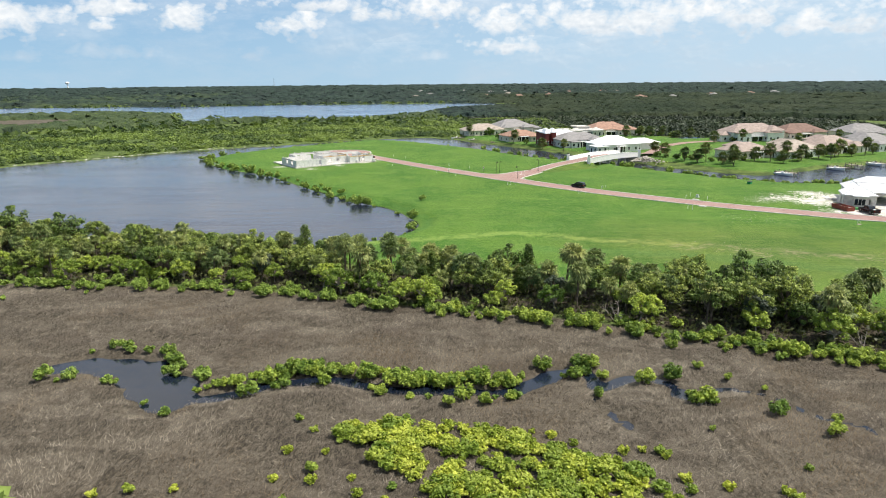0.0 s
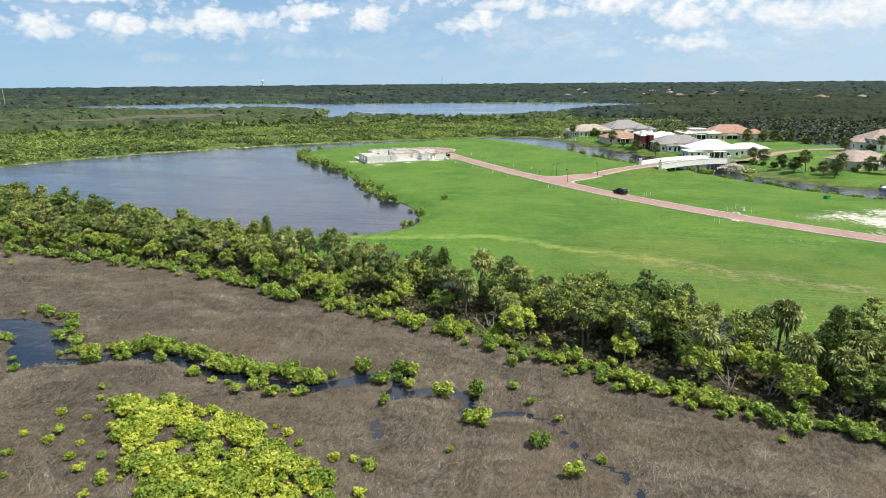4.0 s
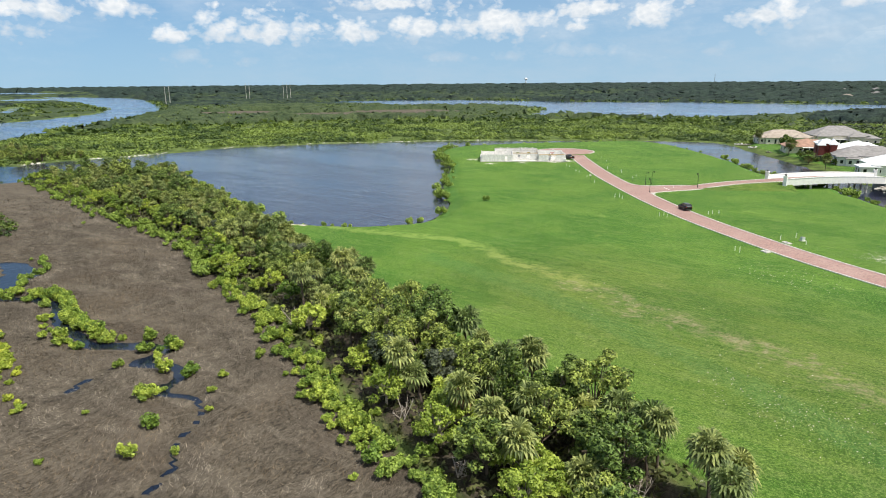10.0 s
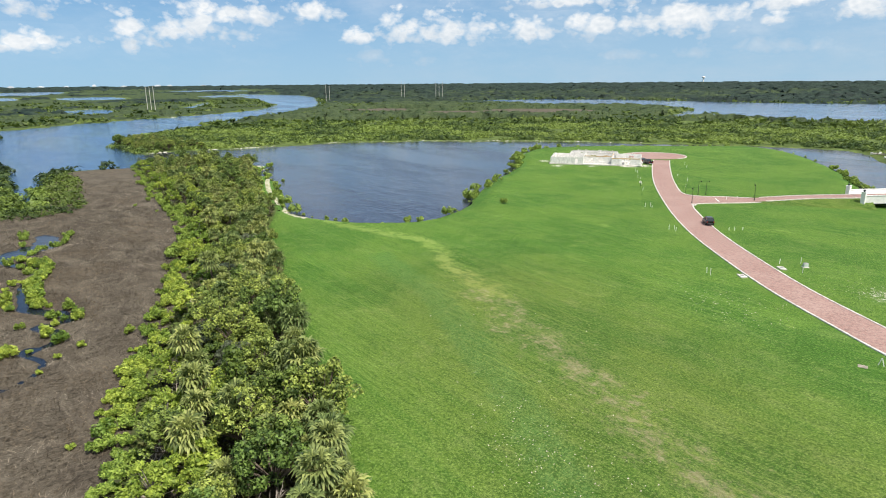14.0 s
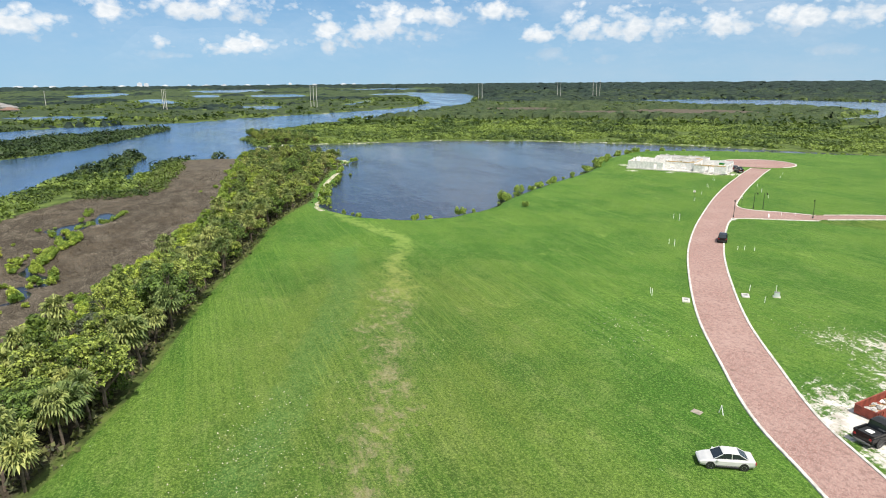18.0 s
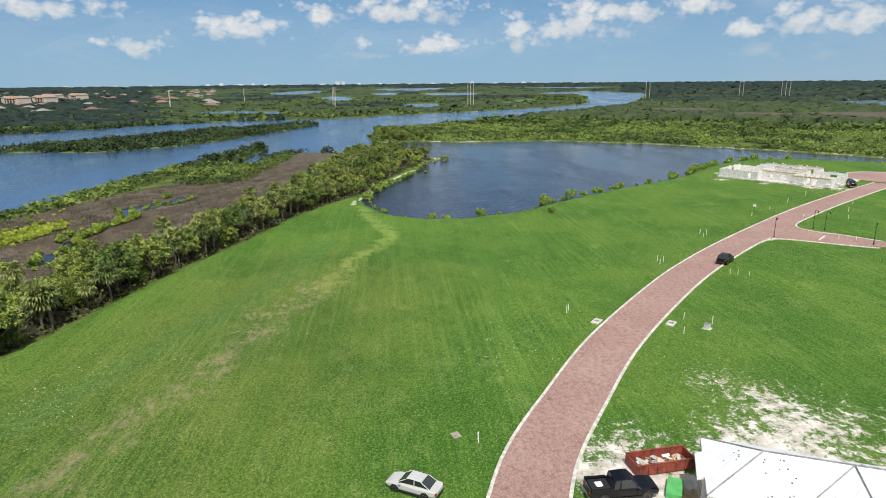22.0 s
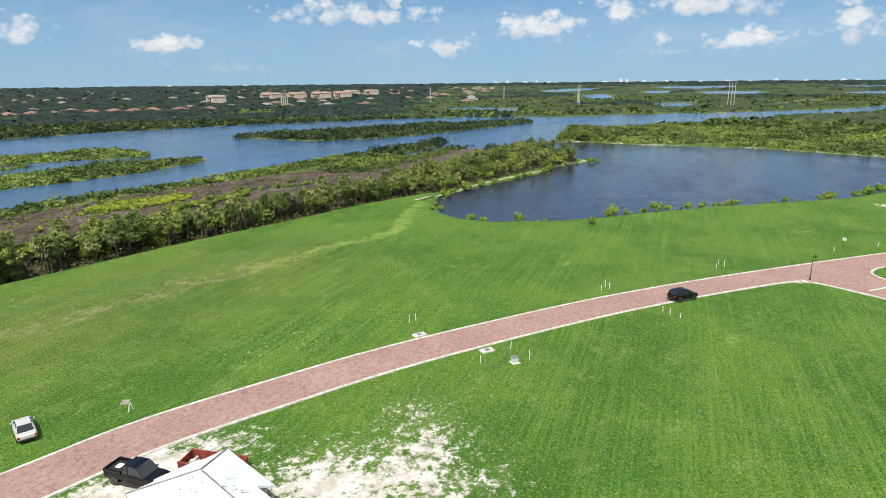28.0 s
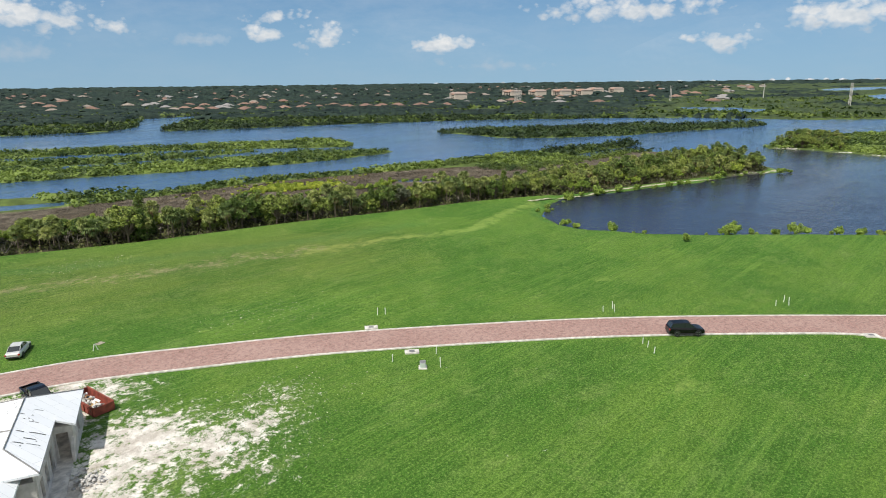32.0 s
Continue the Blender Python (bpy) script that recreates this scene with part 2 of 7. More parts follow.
def leafy(name, dark, light, per_object=True, translucent=0.3, far=False):
    s = Shade(name)
    lump = s.band(s.noise(0.9, 4, 0.6), 0.34, 0.66) if not far else s.math("ADD", s.math("MULTIPLY", s.band(s.noise(0.13, 5, 0.65), 0.36, 0.64), 0.55), s.math("MULTIPLY", s.band(s.noise(0.02, 4, 0.6), 0.4, 0.6), 0.45))
    mine = 0.2 if far else 0.55
    fac = s.math("ADD", s.math("MULTIPLY", s.island(), mine), s.math("MULTIPLY", lump, 1 - mine))
    color = s.mix(s.band(fac, 0.12, 0.9), dark, light)
    if per_object:
        tint = s.mix(s.each(), (0.5, 0.6, 0.5), (1.32, 1.18, 1.0))
        color = s.mix(1.0, color, tint, "MULTIPLY")
    s.done(color, 0.55, 0.0, 0.3)
    if translucent:
        t = s.n.new("ShaderNodeBsdfTranslucent")
        s.l.new(color, t.inputs["Color"])
        m = s.n.new("ShaderNodeMixShader")
        m.inputs[0].default_value = translucent
        s.l.new(s.bsdf.outputs[0], m.inputs[1])
        s.l.new(t.outputs[0], m.inputs[2])
        s.l.new(m.outputs[0], s.out.inputs["Surface"])
    return s.mat


def ground_material():
    s = Shade("ground")
    lawn, sand, dry, soil, marsh = (s.attr(a) for a in ("lawn", "sand", "dry", "bank", "marsh"))
    big, mid, fine = s.noise(0.045, 5), s.noise(0.32, 7, 0.7), s.noise(3.2, 6, 0.75)
    grain = s.noise(1.5, 11, 0.9)
    grass = s.mix(s.band(big, 0.41, 0.59), (0.066, 0.142, 0.02), (0.16, 0.222, 0.040))
    clump = s.noise(0.28, 9, 0.78)
    grass = s.mix(s.math("MULTIPLY", s.band(clump, 0.5, 0.6), 0.42), grass, (0.243, 0.285, 0.089))
    grass = s.mix(s.math("MULTIPLY", s.band(s.noise(0.13, 10, 0.82, s.place((0.7, 1.5, 1), 20)), 0.53, 0.62), 0.5), grass, (0.270, 0.299, 0.116))
    grass = s.mix(s.math("MULTIPLY", s.band(s.noise(0.4, 9, 0.8), 0.49, 0.6), 0.4), grass, (0.048, 0.104, 0.014))
    grass = s.mix(s.math("MULTIPLY", s.band(s.noise(0.17, 9, 0.76, s.place((0.8, 1.3, 1), 20)), 0.54, 0.66), 0.62), grass, (0.31, 0.32, 0.12))
    grass = s.mix(s.math("MULTIPLY", s.band(grain, 0.47, 0.52), 0.56), grass, (0.03, 0.068, 0.009))
    swath = s.noise(1.0, 4, 0.6, s.place((0.025, 0.42, 1), 20), 0.3)
    grass = s.mix(s.math("MULTIPLY", s.band(swath, 0.5, 0.62), 0.4), grass, (0.062, 0.143, 0.018))
    rows = s.noise(1.0, 4, 0.7, s.place((0.012, 1.5, 1), 20), 0.15)
    grass = s.mix(s.math("MULTIPLY", s.band(rows, 0.5, 0.58), s.math("MULTIPLY", s.band(s.noise(0.05, 4), 0.36, 0.6), 0.36)), grass, (0.229, 0.305, 0.065))
    lush, tracks = s.attr("lush"), s.attr("tracks")
    damp = s.math("MULTIPLY", s.band(s.math("ADD", lush, s.math("MULTIPLY", s.math("SUBTRACT", mid, 0.5), 1.4)), 0.38, 0.85), 0.6)
    grass = s.mix(damp, grass, s.mix(s.band(s.noise(0.7, 7, 0.75), 0.4, 0.6), (0.046, 0.116, 0.024), (0.114, 0.216, 0.065)))
    wheel = s.noise(1.0, 2, 0.5, s.place((0.03, 1.7, 1), 20.3))
    grass = s.mix(s.math("MULTIPLY", s.band(wheel, 0.52, 0.62), s.math("MULTIPLY", tracks, 0.5)), grass, (0.248, 0.324, 0.071))
    grass = s.mix(s.math("MULTIPLY", s.band(wheel, 0.46, 0.36), s.math("MULTIPLY", tracks, 0.35)), grass, (0.046, 0.108, 0.014))
    grass = s.mix(s.math("MULTIPLY", s.band(s.noise(4.5, 8, 0.85), 0.46, 0.53), 0.6), grass, (0.022, 0.052, 0.007))
    grass = s.mix(s.math("MULTIPLY", s.band(s.noise(3.6, 9, 0.88), 0.515, 0.57), 0.55), grass, (0.3, 0.36, 0.11))
    ragged = s.math("MULTIPLY", s.math("SUBTRACT", s.noise(0.3, 9, 0.78), 0.5), 2.4)
    worn = s.math("ADD", dry, ragged)
    grass = s.mix(s.math("MULTIPLY", s.band(worn, 0.4, 0.85), 0.7), grass, s.mix(s.band(grain, 0.4, 0.6), (0.2, 0.225, 0.058), (0.31, 0.325, 0.11)))
    bare = s.math("ADD", s.math("MULTIPLY", s.attr("bare"), 0.75), s.math("ADD", s.math("MULTIPLY", s.math("SUBTRACT", s.noise(0.33, 5, 0.7), 0.5), 2.0), s.math("MULTIPLY", s.math("SUBTRACT", s.noise(1.1, 10, 0.85, s.place((0.7, 1.3, 1), 20)), 0.5), 2.6)))
    grass = s.mix(s.math("MULTIPLY", s.band(bare, 0.55, 1.15), 0.66), grass, s.mix(s.band(grain, 0.38, 0.62), (0.2, 0.155, 0.085), (0.42, 0.345, 0.25)))
    weed = s.math("ADD", s.noise(0.11, 4, 0.6), s.math("MULTIPLY", lush, 0.05))
    grass = s.mix(s.math("MULTIPLY", s.band(s.noise(3.4, 5, 0.75), 0.66, 0.7), s.band(weed, 0.54, 0.64)), grass, (0.5, 0.5, 0.42))
    grass = s.mix(s.math("MULTIPLY", s.attr("fresh"), 0.9), grass, s.mix(1.0, grass, (0.87, 1.1, 0.9), "MULTIPLY"))
    grass = s.mix(s.math("MULTIPLY", s.band(s.noise(0.075, 8, 0.7, s.place((0.6, 1.6, 1), 22)), 0.44, 0.6), 0.45), grass, s.mix(1.0, grass, (0.8, 0.86, 0.76), "MULTIPLY"))
    grass = s.mix(1.0, grass, (1.0, 1.03, 0.92), "MULTIPLY")
    straw = s.noise(1.4, 6, 0.7, s.place((1.5, 0.7, 1), 35), 1.5)
    reed = s.mix(s.band(straw, 0.35, 0.7), (0.046, 0.038, 0.028), (0.165, 0.138, 0.102))
    reed = s.mix(s.math("MULTIPLY", s.band(s.noise(0.08, 5, 0.6), 0.5, 0.68), 0.6), reed, (0.07, 0.055, 0.042))
    reed = s.mix(s.math("MULTIPLY", s.band(s.noise(0.11, 10, 0.8, s.place((1, 1.7, 1), 15), 0.8), 0.43, 0.59), 0.5), reed, (0.155, 0.13, 0.098))
    wild = s.mix(s.band(s.noise(0.25, 6, 0.65), 0.35, 0.7), (0.05, 0.075, 0.02), (0.14, 0.19, 0.045))
    base = s.mix(s.band(marsh, 0.35, 0.65), wild, reed)
    edge = s.math("ADD", lawn, s.math("MULTIPLY", s.math("SUBTRACT", mid, 0.5), 0.5))
    base = s.mix(s.band(edge, 0.4, 0.6), base, grass)
    mud = s.mix(s.band(fine, 0.3, 0.7), (0.03, 0.026, 0.02), (0.09, 0.075, 0.05))
    base = s.mix(s.band(soil, 0.4, 0.75), base, mud)
    shell = s.mix(s.band(s.noise(0.5, 7, 0.7), 0.35, 0.65), (0.46, 0.41, 0.35), (0.8, 0.76, 0.7))
    patch = s.math("ADD", sand, s.math("MULTIPLY", s.math("SUBTRACT", s.noise(0.7, 10, 0.82), 0.5), 3.4))
    base = s.mix(s.band(patch, 0.46, 0.74), base, shell)
    s.bump(s.math("ADD", fine, s.math("MULTIPLY", mid, 2.0)), 0.6, 0.3)
    return s.done(base, 0.9, 0, 0.15)


def water_material(name, color, ripple):
    s = Shade(name)
    calm = s.band(s.noise(0.018, 5, 0.65, s.place((0.5, 1.6, 1), 25)), 0.38, 0.62)
    wave = s.math("ADD", s.noise(0.8, 5, 0.65, s.place((1, 0.45, 1), 30)), s.math("MULTIPLY", s.noise(0.16, 4, 0.6, s.place((1, 0.4, 1), 20)), 1.2))
    s.bump(s.math("MULTIPLY", wave, s.math("ADD", 0.45, s.math("MULTIPLY", calm, 0.9))), ripple, 0.6)
    return s.done(s.mix(calm, color, tuple(c * 1.6 for c in color)), s.math("ADD", 0.06, s.math("MULTIPLY", calm, 0.12)), 0, 0.5)


def paver_material():
    s = Shade("brick_pavers")
    b = s.n.new("ShaderNodeTexBrick")
    s.l.new(s.place((1, 1, 1), 45), b.inputs["Vector"])
    for key, v in (("Scale", 1.0), ("Brick Width", 0.22), ("Row Height", 0.11), ("Mortar Size", 0.008), ("Bias", 0.0)):
        b.inputs[key].default_value = v
    b.inputs["Color1"].default_value = (0.29, 0.155, 0.13, 1)
    b.inputs["Color2"].default_value = (0.4, 0.255, 0.22, 1)
    b.inputs["Mortar"].default_value = (0.25, 0.2, 0.17, 1)
    c = s.mix(s.math("MULTIPLY", s.band(s.noise(0.12, 5, 0.6), 0.35, 0.7), 0.5), b.outputs[0], (0.42, 0.29, 0.25))
    c = s.mix(s.math("MULTIPLY", s.band(s.noise(1.6, 8, 0.85), 0.47, 0.6), 0.6), c, (0.15, 0.085, 0.075))
    c = s.mix(s.math("MULTIPLY", s.band(s.noise(0.35, 6, 0.7), 0.66, 0.78), 0.5), c, (0.6, 0.52, 0.47))
    s.bump(b.outputs["Fac"], 0.3, 0.01)
    return s.done(c, 0.85, 0, 0.3)


M_GROUND = ground_material()
# the strong blue of the river's base colour holds part of the sky's reflection
M_WATER = water_material("river_water", (0.03, 0.068, 0.138), 0.34)
M_LAKE = water_material("lake_water", (0.015, 0.018, 0.036), 0.2)
M_CREEK = water_material("creek_water", (0.008, 0.012, 0.022), 0.1)
M_PAVER = paver_material()
M_CONCRETE = plain("concrete", (0.56, 0.53, 0.48), 0.85, vary=0.28)
M_WHITE = plain("white_paint", (0.8, 0.79, 0.76), 0.6, vary=0.06)
M_BLOCK = plain("concrete_block", (0.5, 0.48, 0.45), 0.9, vary=0.18)
M_BARK = plain("bark", (0.13, 0.1, 0.075), 0.95, vary=0.35, scale=3)
M_DEADWOOD = plain("bleached_wood", (0.36, 0.31, 0.26), 0.9, vary=0.3, scale=3)
M_LEAF = leafy("tree_leaves", (0.036, 0.07, 0.014), (0.38, 0.48, 0.12), True, 0.2)
M_LEAF_CEDAR = leafy("cedar_leaves", (0.05, 0.095, 0.02), (0.19, 0.27, 0.055))
M_LEAF_MANGROVE = leafy("mangrove_leaves", (0.13, 0.21, 0.03), (0.45, 0.57, 0.11))
M_LEAF_BRIGHT = leafy("young_mangrove_leaves", (0.23, 0.31, 0.03), (0.52, 0.6, 0.11))
M_PALM = leafy("palm_fronds", (0.075, 0.115, 0.034), (0.37, 0.43, 0.16), True, 0.2)
M_PALM_DEAD = leafy("dead_fronds", (0.18, 0.13, 0.065), (0.42, 0.33, 0.19))
M_WOODS = leafy("mangrove_canopy", (0.04, 0.075, 0.018), (0.24, 0.32, 0.065), False, 0.3, True)
M_WOODS_MID = leafy("bank_mangrove_canopy", (0.028, 0.055, 0.013), (0.15, 0.205, 0.04), False, 0.3, True)
M_WOODS_MUD = leafy("marsh_mangrove_canopy", (0.018, 0.03, 0.014), (0.05, 0.072, 0.028), False, 0.1, True)
M_WOODS_DARK = leafy("dark_mangrove_canopy", (0.018, 0.034, 0.013), (0.07, 0.11, 0.034), False, 0.3, True)


def reed_material():
    s = Shade("dry_reeds")
    drift = s.band(s.noise(0.11, 10, 0.8, s.place((1, 1.7, 1), 15), 0.8), 0.42, 0.59)
    fac = s.math("ADD", s.math("MULTIPLY", s.island(), 0.5), s.math("MULTIPLY", drift, 0.5))
    c = s.mix(s.band(fac, 0.26, 0.94), (0.046, 0.038, 0.027), (0.42, 0.36, 0.28))
    c = s.mix(s.math("MULTIPLY", s.band(s.noise(0.045, 5, 0.6, s.place((1, 1, 1), 60)), 0.48, 0.6), 0.75), c, s.mix(s.island(), (0.07, 0.05, 0.03), (0.26, 0.19, 0.115)))
    return s.done(c, 0.8, 0, 0.2)


M_REED = reed_material()

# ---- mesh helpers ----
def mesh_of(name, verts, faces, mats=(), smooth=False):
    me = bpy.data.meshes.new(name)
    me.from_pydata([tuple(v) for v in verts], [], [tuple(f) for f in faces])
    for m in mats:
        me.materials.append(m)
    if smooth:
        me.polygons.foreach_set("use_smooth", [True] * len(me.polygons))
    me.update()
    return me


def mesh_np(name, verts, faces, mats=(), smooth=False, index=None):
    """A mesh from numpy arrays; all the faces have as many corners."""
    verts, faces = np.asarray(verts, np.float32), np.asarray(faces, np.int32)
    me = bpy.data.meshes.new(name)
    k = faces.shape[1]
    me.vertices.add(len(verts))
    me.vertices.foreach_set("co", verts.ravel())
    me.loops.add(faces.size)
    me.loops.foreach_set("vertex_index", faces.ravel())
    me.polygons.add(len(faces))
    me.polygons.foreach_set("loop_start", np.arange(0, faces.size, k, dtype=np.int32))
    me.polygons.foreach_set("loop_total", np.full(len(faces), k, np.int32))
    for m in mats:
        me.materials.append(m)
    if index is not None:
        me.polygons.foreach_set("material_index", np.asarray(index, np.int32))
    if smooth:
        me.polygons.foreach_set("use_smooth", np.ones(len(faces), bool))
    me.update(calc_edges=True)
    me.validate()
    return me


def part(name, bm, material, parent, label=""):
    """Links a bmesh, or a mesh, as one mesh object under a thing."""
    if isinstance(bm, bmesh.types.BMesh):
        me = bpy.data.meshes.new(name)
        bm.to_mesh(me)
        bm.free()
        me.materials.append(material)
    else:
        me = bm
        if material and not me.materials:
            me.materials.append(material)
    ob = new(name, me)
    ob.parent = parent
    if label:
        ob["label"] = label
    return ob


def smooth_line(points, steps=5, closed=False):
    """A Catmull-Rom line through the points."""
    p = np.asarray(points, float)
    n, res = len(p), []
    for i in range(n if closed else n - 1):
        a, b, c, d = (p[(i + k) % n] if closed else p[min(max(i + k, 0), n - 1)] for k in (-1, 0, 1, 2))
        for t in np.arange(steps) / steps:
            res.append(0.5 * (2 * b + (c - a) * t + (2 * a - 5 * b + 4 * c - d) * t * t + (3 * b - a - 3 * c + d) * t ** 3))
    if not closed:
        res.append(p[-1])
    return np.array(res)


def away(poly, X, Y):
    """Signed distance to a closed outline: below 0 inside."""
    d, inside = np.full(X.shape, 1e18), np.zeros(X.shape, bool)
    for (x0, y0), (x1, y1) in zip(poly, np.roll(poly, -1, 0)):
        ex, ey = x1 - x0, y1 - y0
        t = np.clip(((X - x0) * ex + (Y - y0) * ey) / (ex * ex + ey * ey + 1e-9), 0, 1)
        d = np.minimum(d, (X - x0 - t * ex) ** 2 + (Y - y0 - t * ey) ** 2)
        if y0 != y1:
            inside ^= ((y0 > Y) != (y1 > Y)) & (X < x0 + (Y - y0) * ex / ey)
    return np.where(inside, -1, 1) * np.sqrt(d)


def off_line(line, X, Y):
    d = np.full(X.shape, 1e18)
    for (x0, y0), (x1, y1) in zip(line[:-1], line[1:]):
        ex, ey = x1 - x0, y1 - y0
        t = np.clip(((X - x0) * ex + (Y - y0) * ey) / (ex * ex + ey * ey + 1e-9), 0, 1)
        d = np.minimum(d, (X - x0 - t * ex) ** 2 + (Y - y0 - t * ey) ** 2)
    return np.sqrt(d)


def rough(X, Y, size, seed=0.0):
    """Smooth wandering noise, about -1 to 1, made of turned sines."""
    x, y = X / size + seed, Y / size - seed * 1.7
    return (np.sin(x * 1.9 + 1.3 * np.sin(y * 1.1 + seed)) + np.sin(y * 2.3 + 1.7 * np.sin(x * 0.9 + 2 * seed)) + 0.6 * np.sin((x + y) * 3.7 + seed * 3) + 0.4 * np.sin((x - 1.4 * y) * 6.1)) / 3


# ---- the plan, in metres ----
WATER_Z = -1.5
LAKE = smooth_line([(-137, 163), (-116, 152), (-93, 147.5), (-72, 140), (-55, 135), (-36, 129.5), (-20, 134.5), (-10, 142), (-6, 152), (-9, 163), (-15, 174), (-27, 187), (-44, 209),
    (-67, 242), (-90, 262), (-104, 283), (-109, 298), (-104, 314), (-88, 338), (-66, 362), (-44, 382), (-20, 374), (5, 346), (26, 318), (40, 293), (56, 275), (73, 256), (88, 237),
    (102, 220), (116, 210), (137, 206)], 5)
LAKE_FAR = smooth_line([(170, 203), (230, 214), (236, 286), (185, 262), (158, 252), (140, 241), (118, 231), (104, 241), (92, 254), (80, 276), (62, 304), (44, 333), (22, 366), (-4, 402), (-42, 396),
    (-94, 362), (-130, 338), (-152, 315), (-182, 284), (-203, 253), (-213, 224), (-214, 182), (-224, 146), (-212, 128), (-172, 122), (-150, 152)], 5)
LAKE_ALL = np.concatenate([LAKE, LAKE_FAR])
RIVER = smooth_line([(250, -60), (130, 0), (82, 17), (50, 24), (12, 23), (-21, 30), (-50, 38), (-100, 45), (-150, 55), (-204, 66), (-196, 71), (-137, 71.5), (-84, 73), (-128, 78), (-168, 88),
    (-172, 104), (-168, 124), (-212, 132), (-262, 127), (-325, 146), (-380, 187), (-430, 218), (-487, 280), (-594, 368), (-680, 440), (-900, 558), (-1100, 648), (-1500, 800)], 4)
RIVER_FAR = smooth_line([(-1900, 760), (-1145, 541), (-785, 428), (-637, 311), (-541, 169), (-471, 79), (-455, 7), (-396, -75), (-348, -122), (-285, -167), (-195, -210), (-92, -257),
    (-140, -330), (-180, -400), (-240, -440), (-150, -440), (-78, -300), (7, -306), (120, -340), (300, -330)], 4)
RIVER_ALL = np.concatenate([RIVER, RIVER_FAR])
FAR_ARM = smooth_line([(-803, 811), (-631, 738), (-505, 737), (-429, 775), (-319, 756), (-262, 650), (-226, 566), (-190, 600), (-99, 625), (-25, 700), (15, 862), (107, 943), (125, 1012), (-75, 1064),
    (-272, 1035), (-420, 999), (-677, 991)], 5, True)
ISLES = [smooth_line(p, 5, True) for p in (
    [(-208, -74), (-196, -42), (-200, 2), (-255, 38), (-395, 77), (-335, 8), (-268, -38)],
    [(90, -62), (41, -36), (3, -20), (-43, -6), (-88, -7), (-95, -14), (-70, -36), (-19, -46), (21, -59), (90, -95)],
    [(90, -100), (16, -75), (-43, -65), (-52, -74), (7, -95), (90, -125)],
    [(90, -150), (45, -137), (-24, -108), (-80, -60), (-104, -50), (-112, -92), (-62, -116), (-10, -146), (90, -190)],
    [(110, -5), (78, 8), (56, 18), (42, 18), (60, 3), (110, -25)],
    [(-250, 650), (-236, 642), (-218, 648), (-214, 660), (-236, 666)])]
PONDS = [smooth_line([(x - a, y - b * 0.4), (x, y - b), (x + a, y), (x + 0.2 * a, y + b * 0.8)], 6, True) for x, y, a, b in
    ((-350, 290, 20, 17), (-1200, 40, 90, 45), (-630, -40, 26, 46), (-820, 187, 36, 40), (-510, -155, 10, 14), (-510, -290, 14, 10), (-575, -285, 12, 24), (-648, -82, 20, 14), (250, 420, 60, 12), (150, 385, 14, 10))]
PONDS += [smooth_line(p, 5, True) for p in ([(-1287, -10), (-1441, 23), (-1150, 76), (-1037, 88), (-1062, 45)], [(-651, -89), (-672, -56), (-640, 7), (-580, 12), (-575, -33)], [(-1810, 101), (-1901, 166), (-1602, 162), (-1526, 121)],
    [(-741, 164), (-886, 196), (-832, 222), (-742, 202)], [(-1735, 254), (-1780, 382), (-1494, 357), (-1480, 259)], [(-2126, -244), (-2494, -145), (-2017, -85), (-1750, -174)], [(-860, 345), (-1176, 465), (-1090, 428), (-870, 330)],
    [(-1560, 548), (-1750, 680), (-1420, 615)], [(-459, -268), (-510, -290), (-514, -270), (-441, -226), (-425, -235)], [(-3000, 100), (-3300, 420), (-2500, 330), (-2300, 180)], [(-2600, 700), (-3200, 1100), (-2300, 1000)])]
CREEK = smooth_line([(-50, 73), (-42, 73.5), (-36, 71), (-31, 65.5), (-25, 65), (-20, 68), (-13, 69), (-5, 66), (1, 66), (7, 65.5), (12, 69), (17, 71), (18.5, 66.5), (23, 69.2), (26.5, 67), (28, 64.2),
    (32, 65.5), (35, 64.6), (37.4, 62.5), (39, 59.7), (41.1, 58.2), (43.4, 57.2), (44.6, 54.9), (46, 53), (46.2, 50), (49, 47), (56, 45)], 6)
CREEK_WIDE = [(-48, 73.0, 1.9), (-45, 73.8, 2.5), (-41, 73.2, 2.8), (-36.5, 71.0, 3.6), (-33, 67.5, 3.8), (-31, 64.5, 3.0), (-2, 67, 1.6), (13, 69.5, 1.4), (27, 64.8, 1.2)]
CREEK_ARM = smooth_line([(18.5, 66.5), (17, 62), (19, 58)], 5)
STRIP_MARSH = [(-166, 118), (-115, 111), (-68, 106), (-36, 103), (-9, 94.5), (14, 88.5), (33, 80.5), (48, 74.5), (62, 70), (90, 59), (130, 42), (200, 10)]
STRIP_LAWN = [(200, 45), (130, 66), (94, 79), (84, 83.5), (66, 90), (36, 98), (14, 106), (-10, 113), (-28, 121), (-44, 130), (-71, 137), (-114, 150), (-138, 158), (-165, 132)]
STRIP = np.concatenate([smooth_line(STRIP_MARSH, 4), smooth_line(STRIP_LAWN, 4)])
LAWN = np.array([*smooth_line(STRIP_LAWN[:10], 4), (-40, 133.5), (-20, 131), *LAKE[25:], (170, 203), (300, 215), (420, 120), (300, 20)])
FAR_LAWN = smooth_line([(100, 262), (88, 276), (72, 300), (52, 332), (30, 366), (14, 398), (30, 420), (110, 400), (160, 378), (230, 372), (330, 340), (330, 290), (236, 290), (185, 266), (158, 256), (140, 245), (118, 235)], 4, True)
MARSH = np.concatenate([smooth_line(STRIP_MARSH, 4), smooth_line([(200, -20), (130, 8), (82, 24), (50, 30), (12, 32), (-21, 40), (-50, 50), (-80, 66), (-84, 76), (-128, 81), (-165, 91), (-169, 104)], 4)])
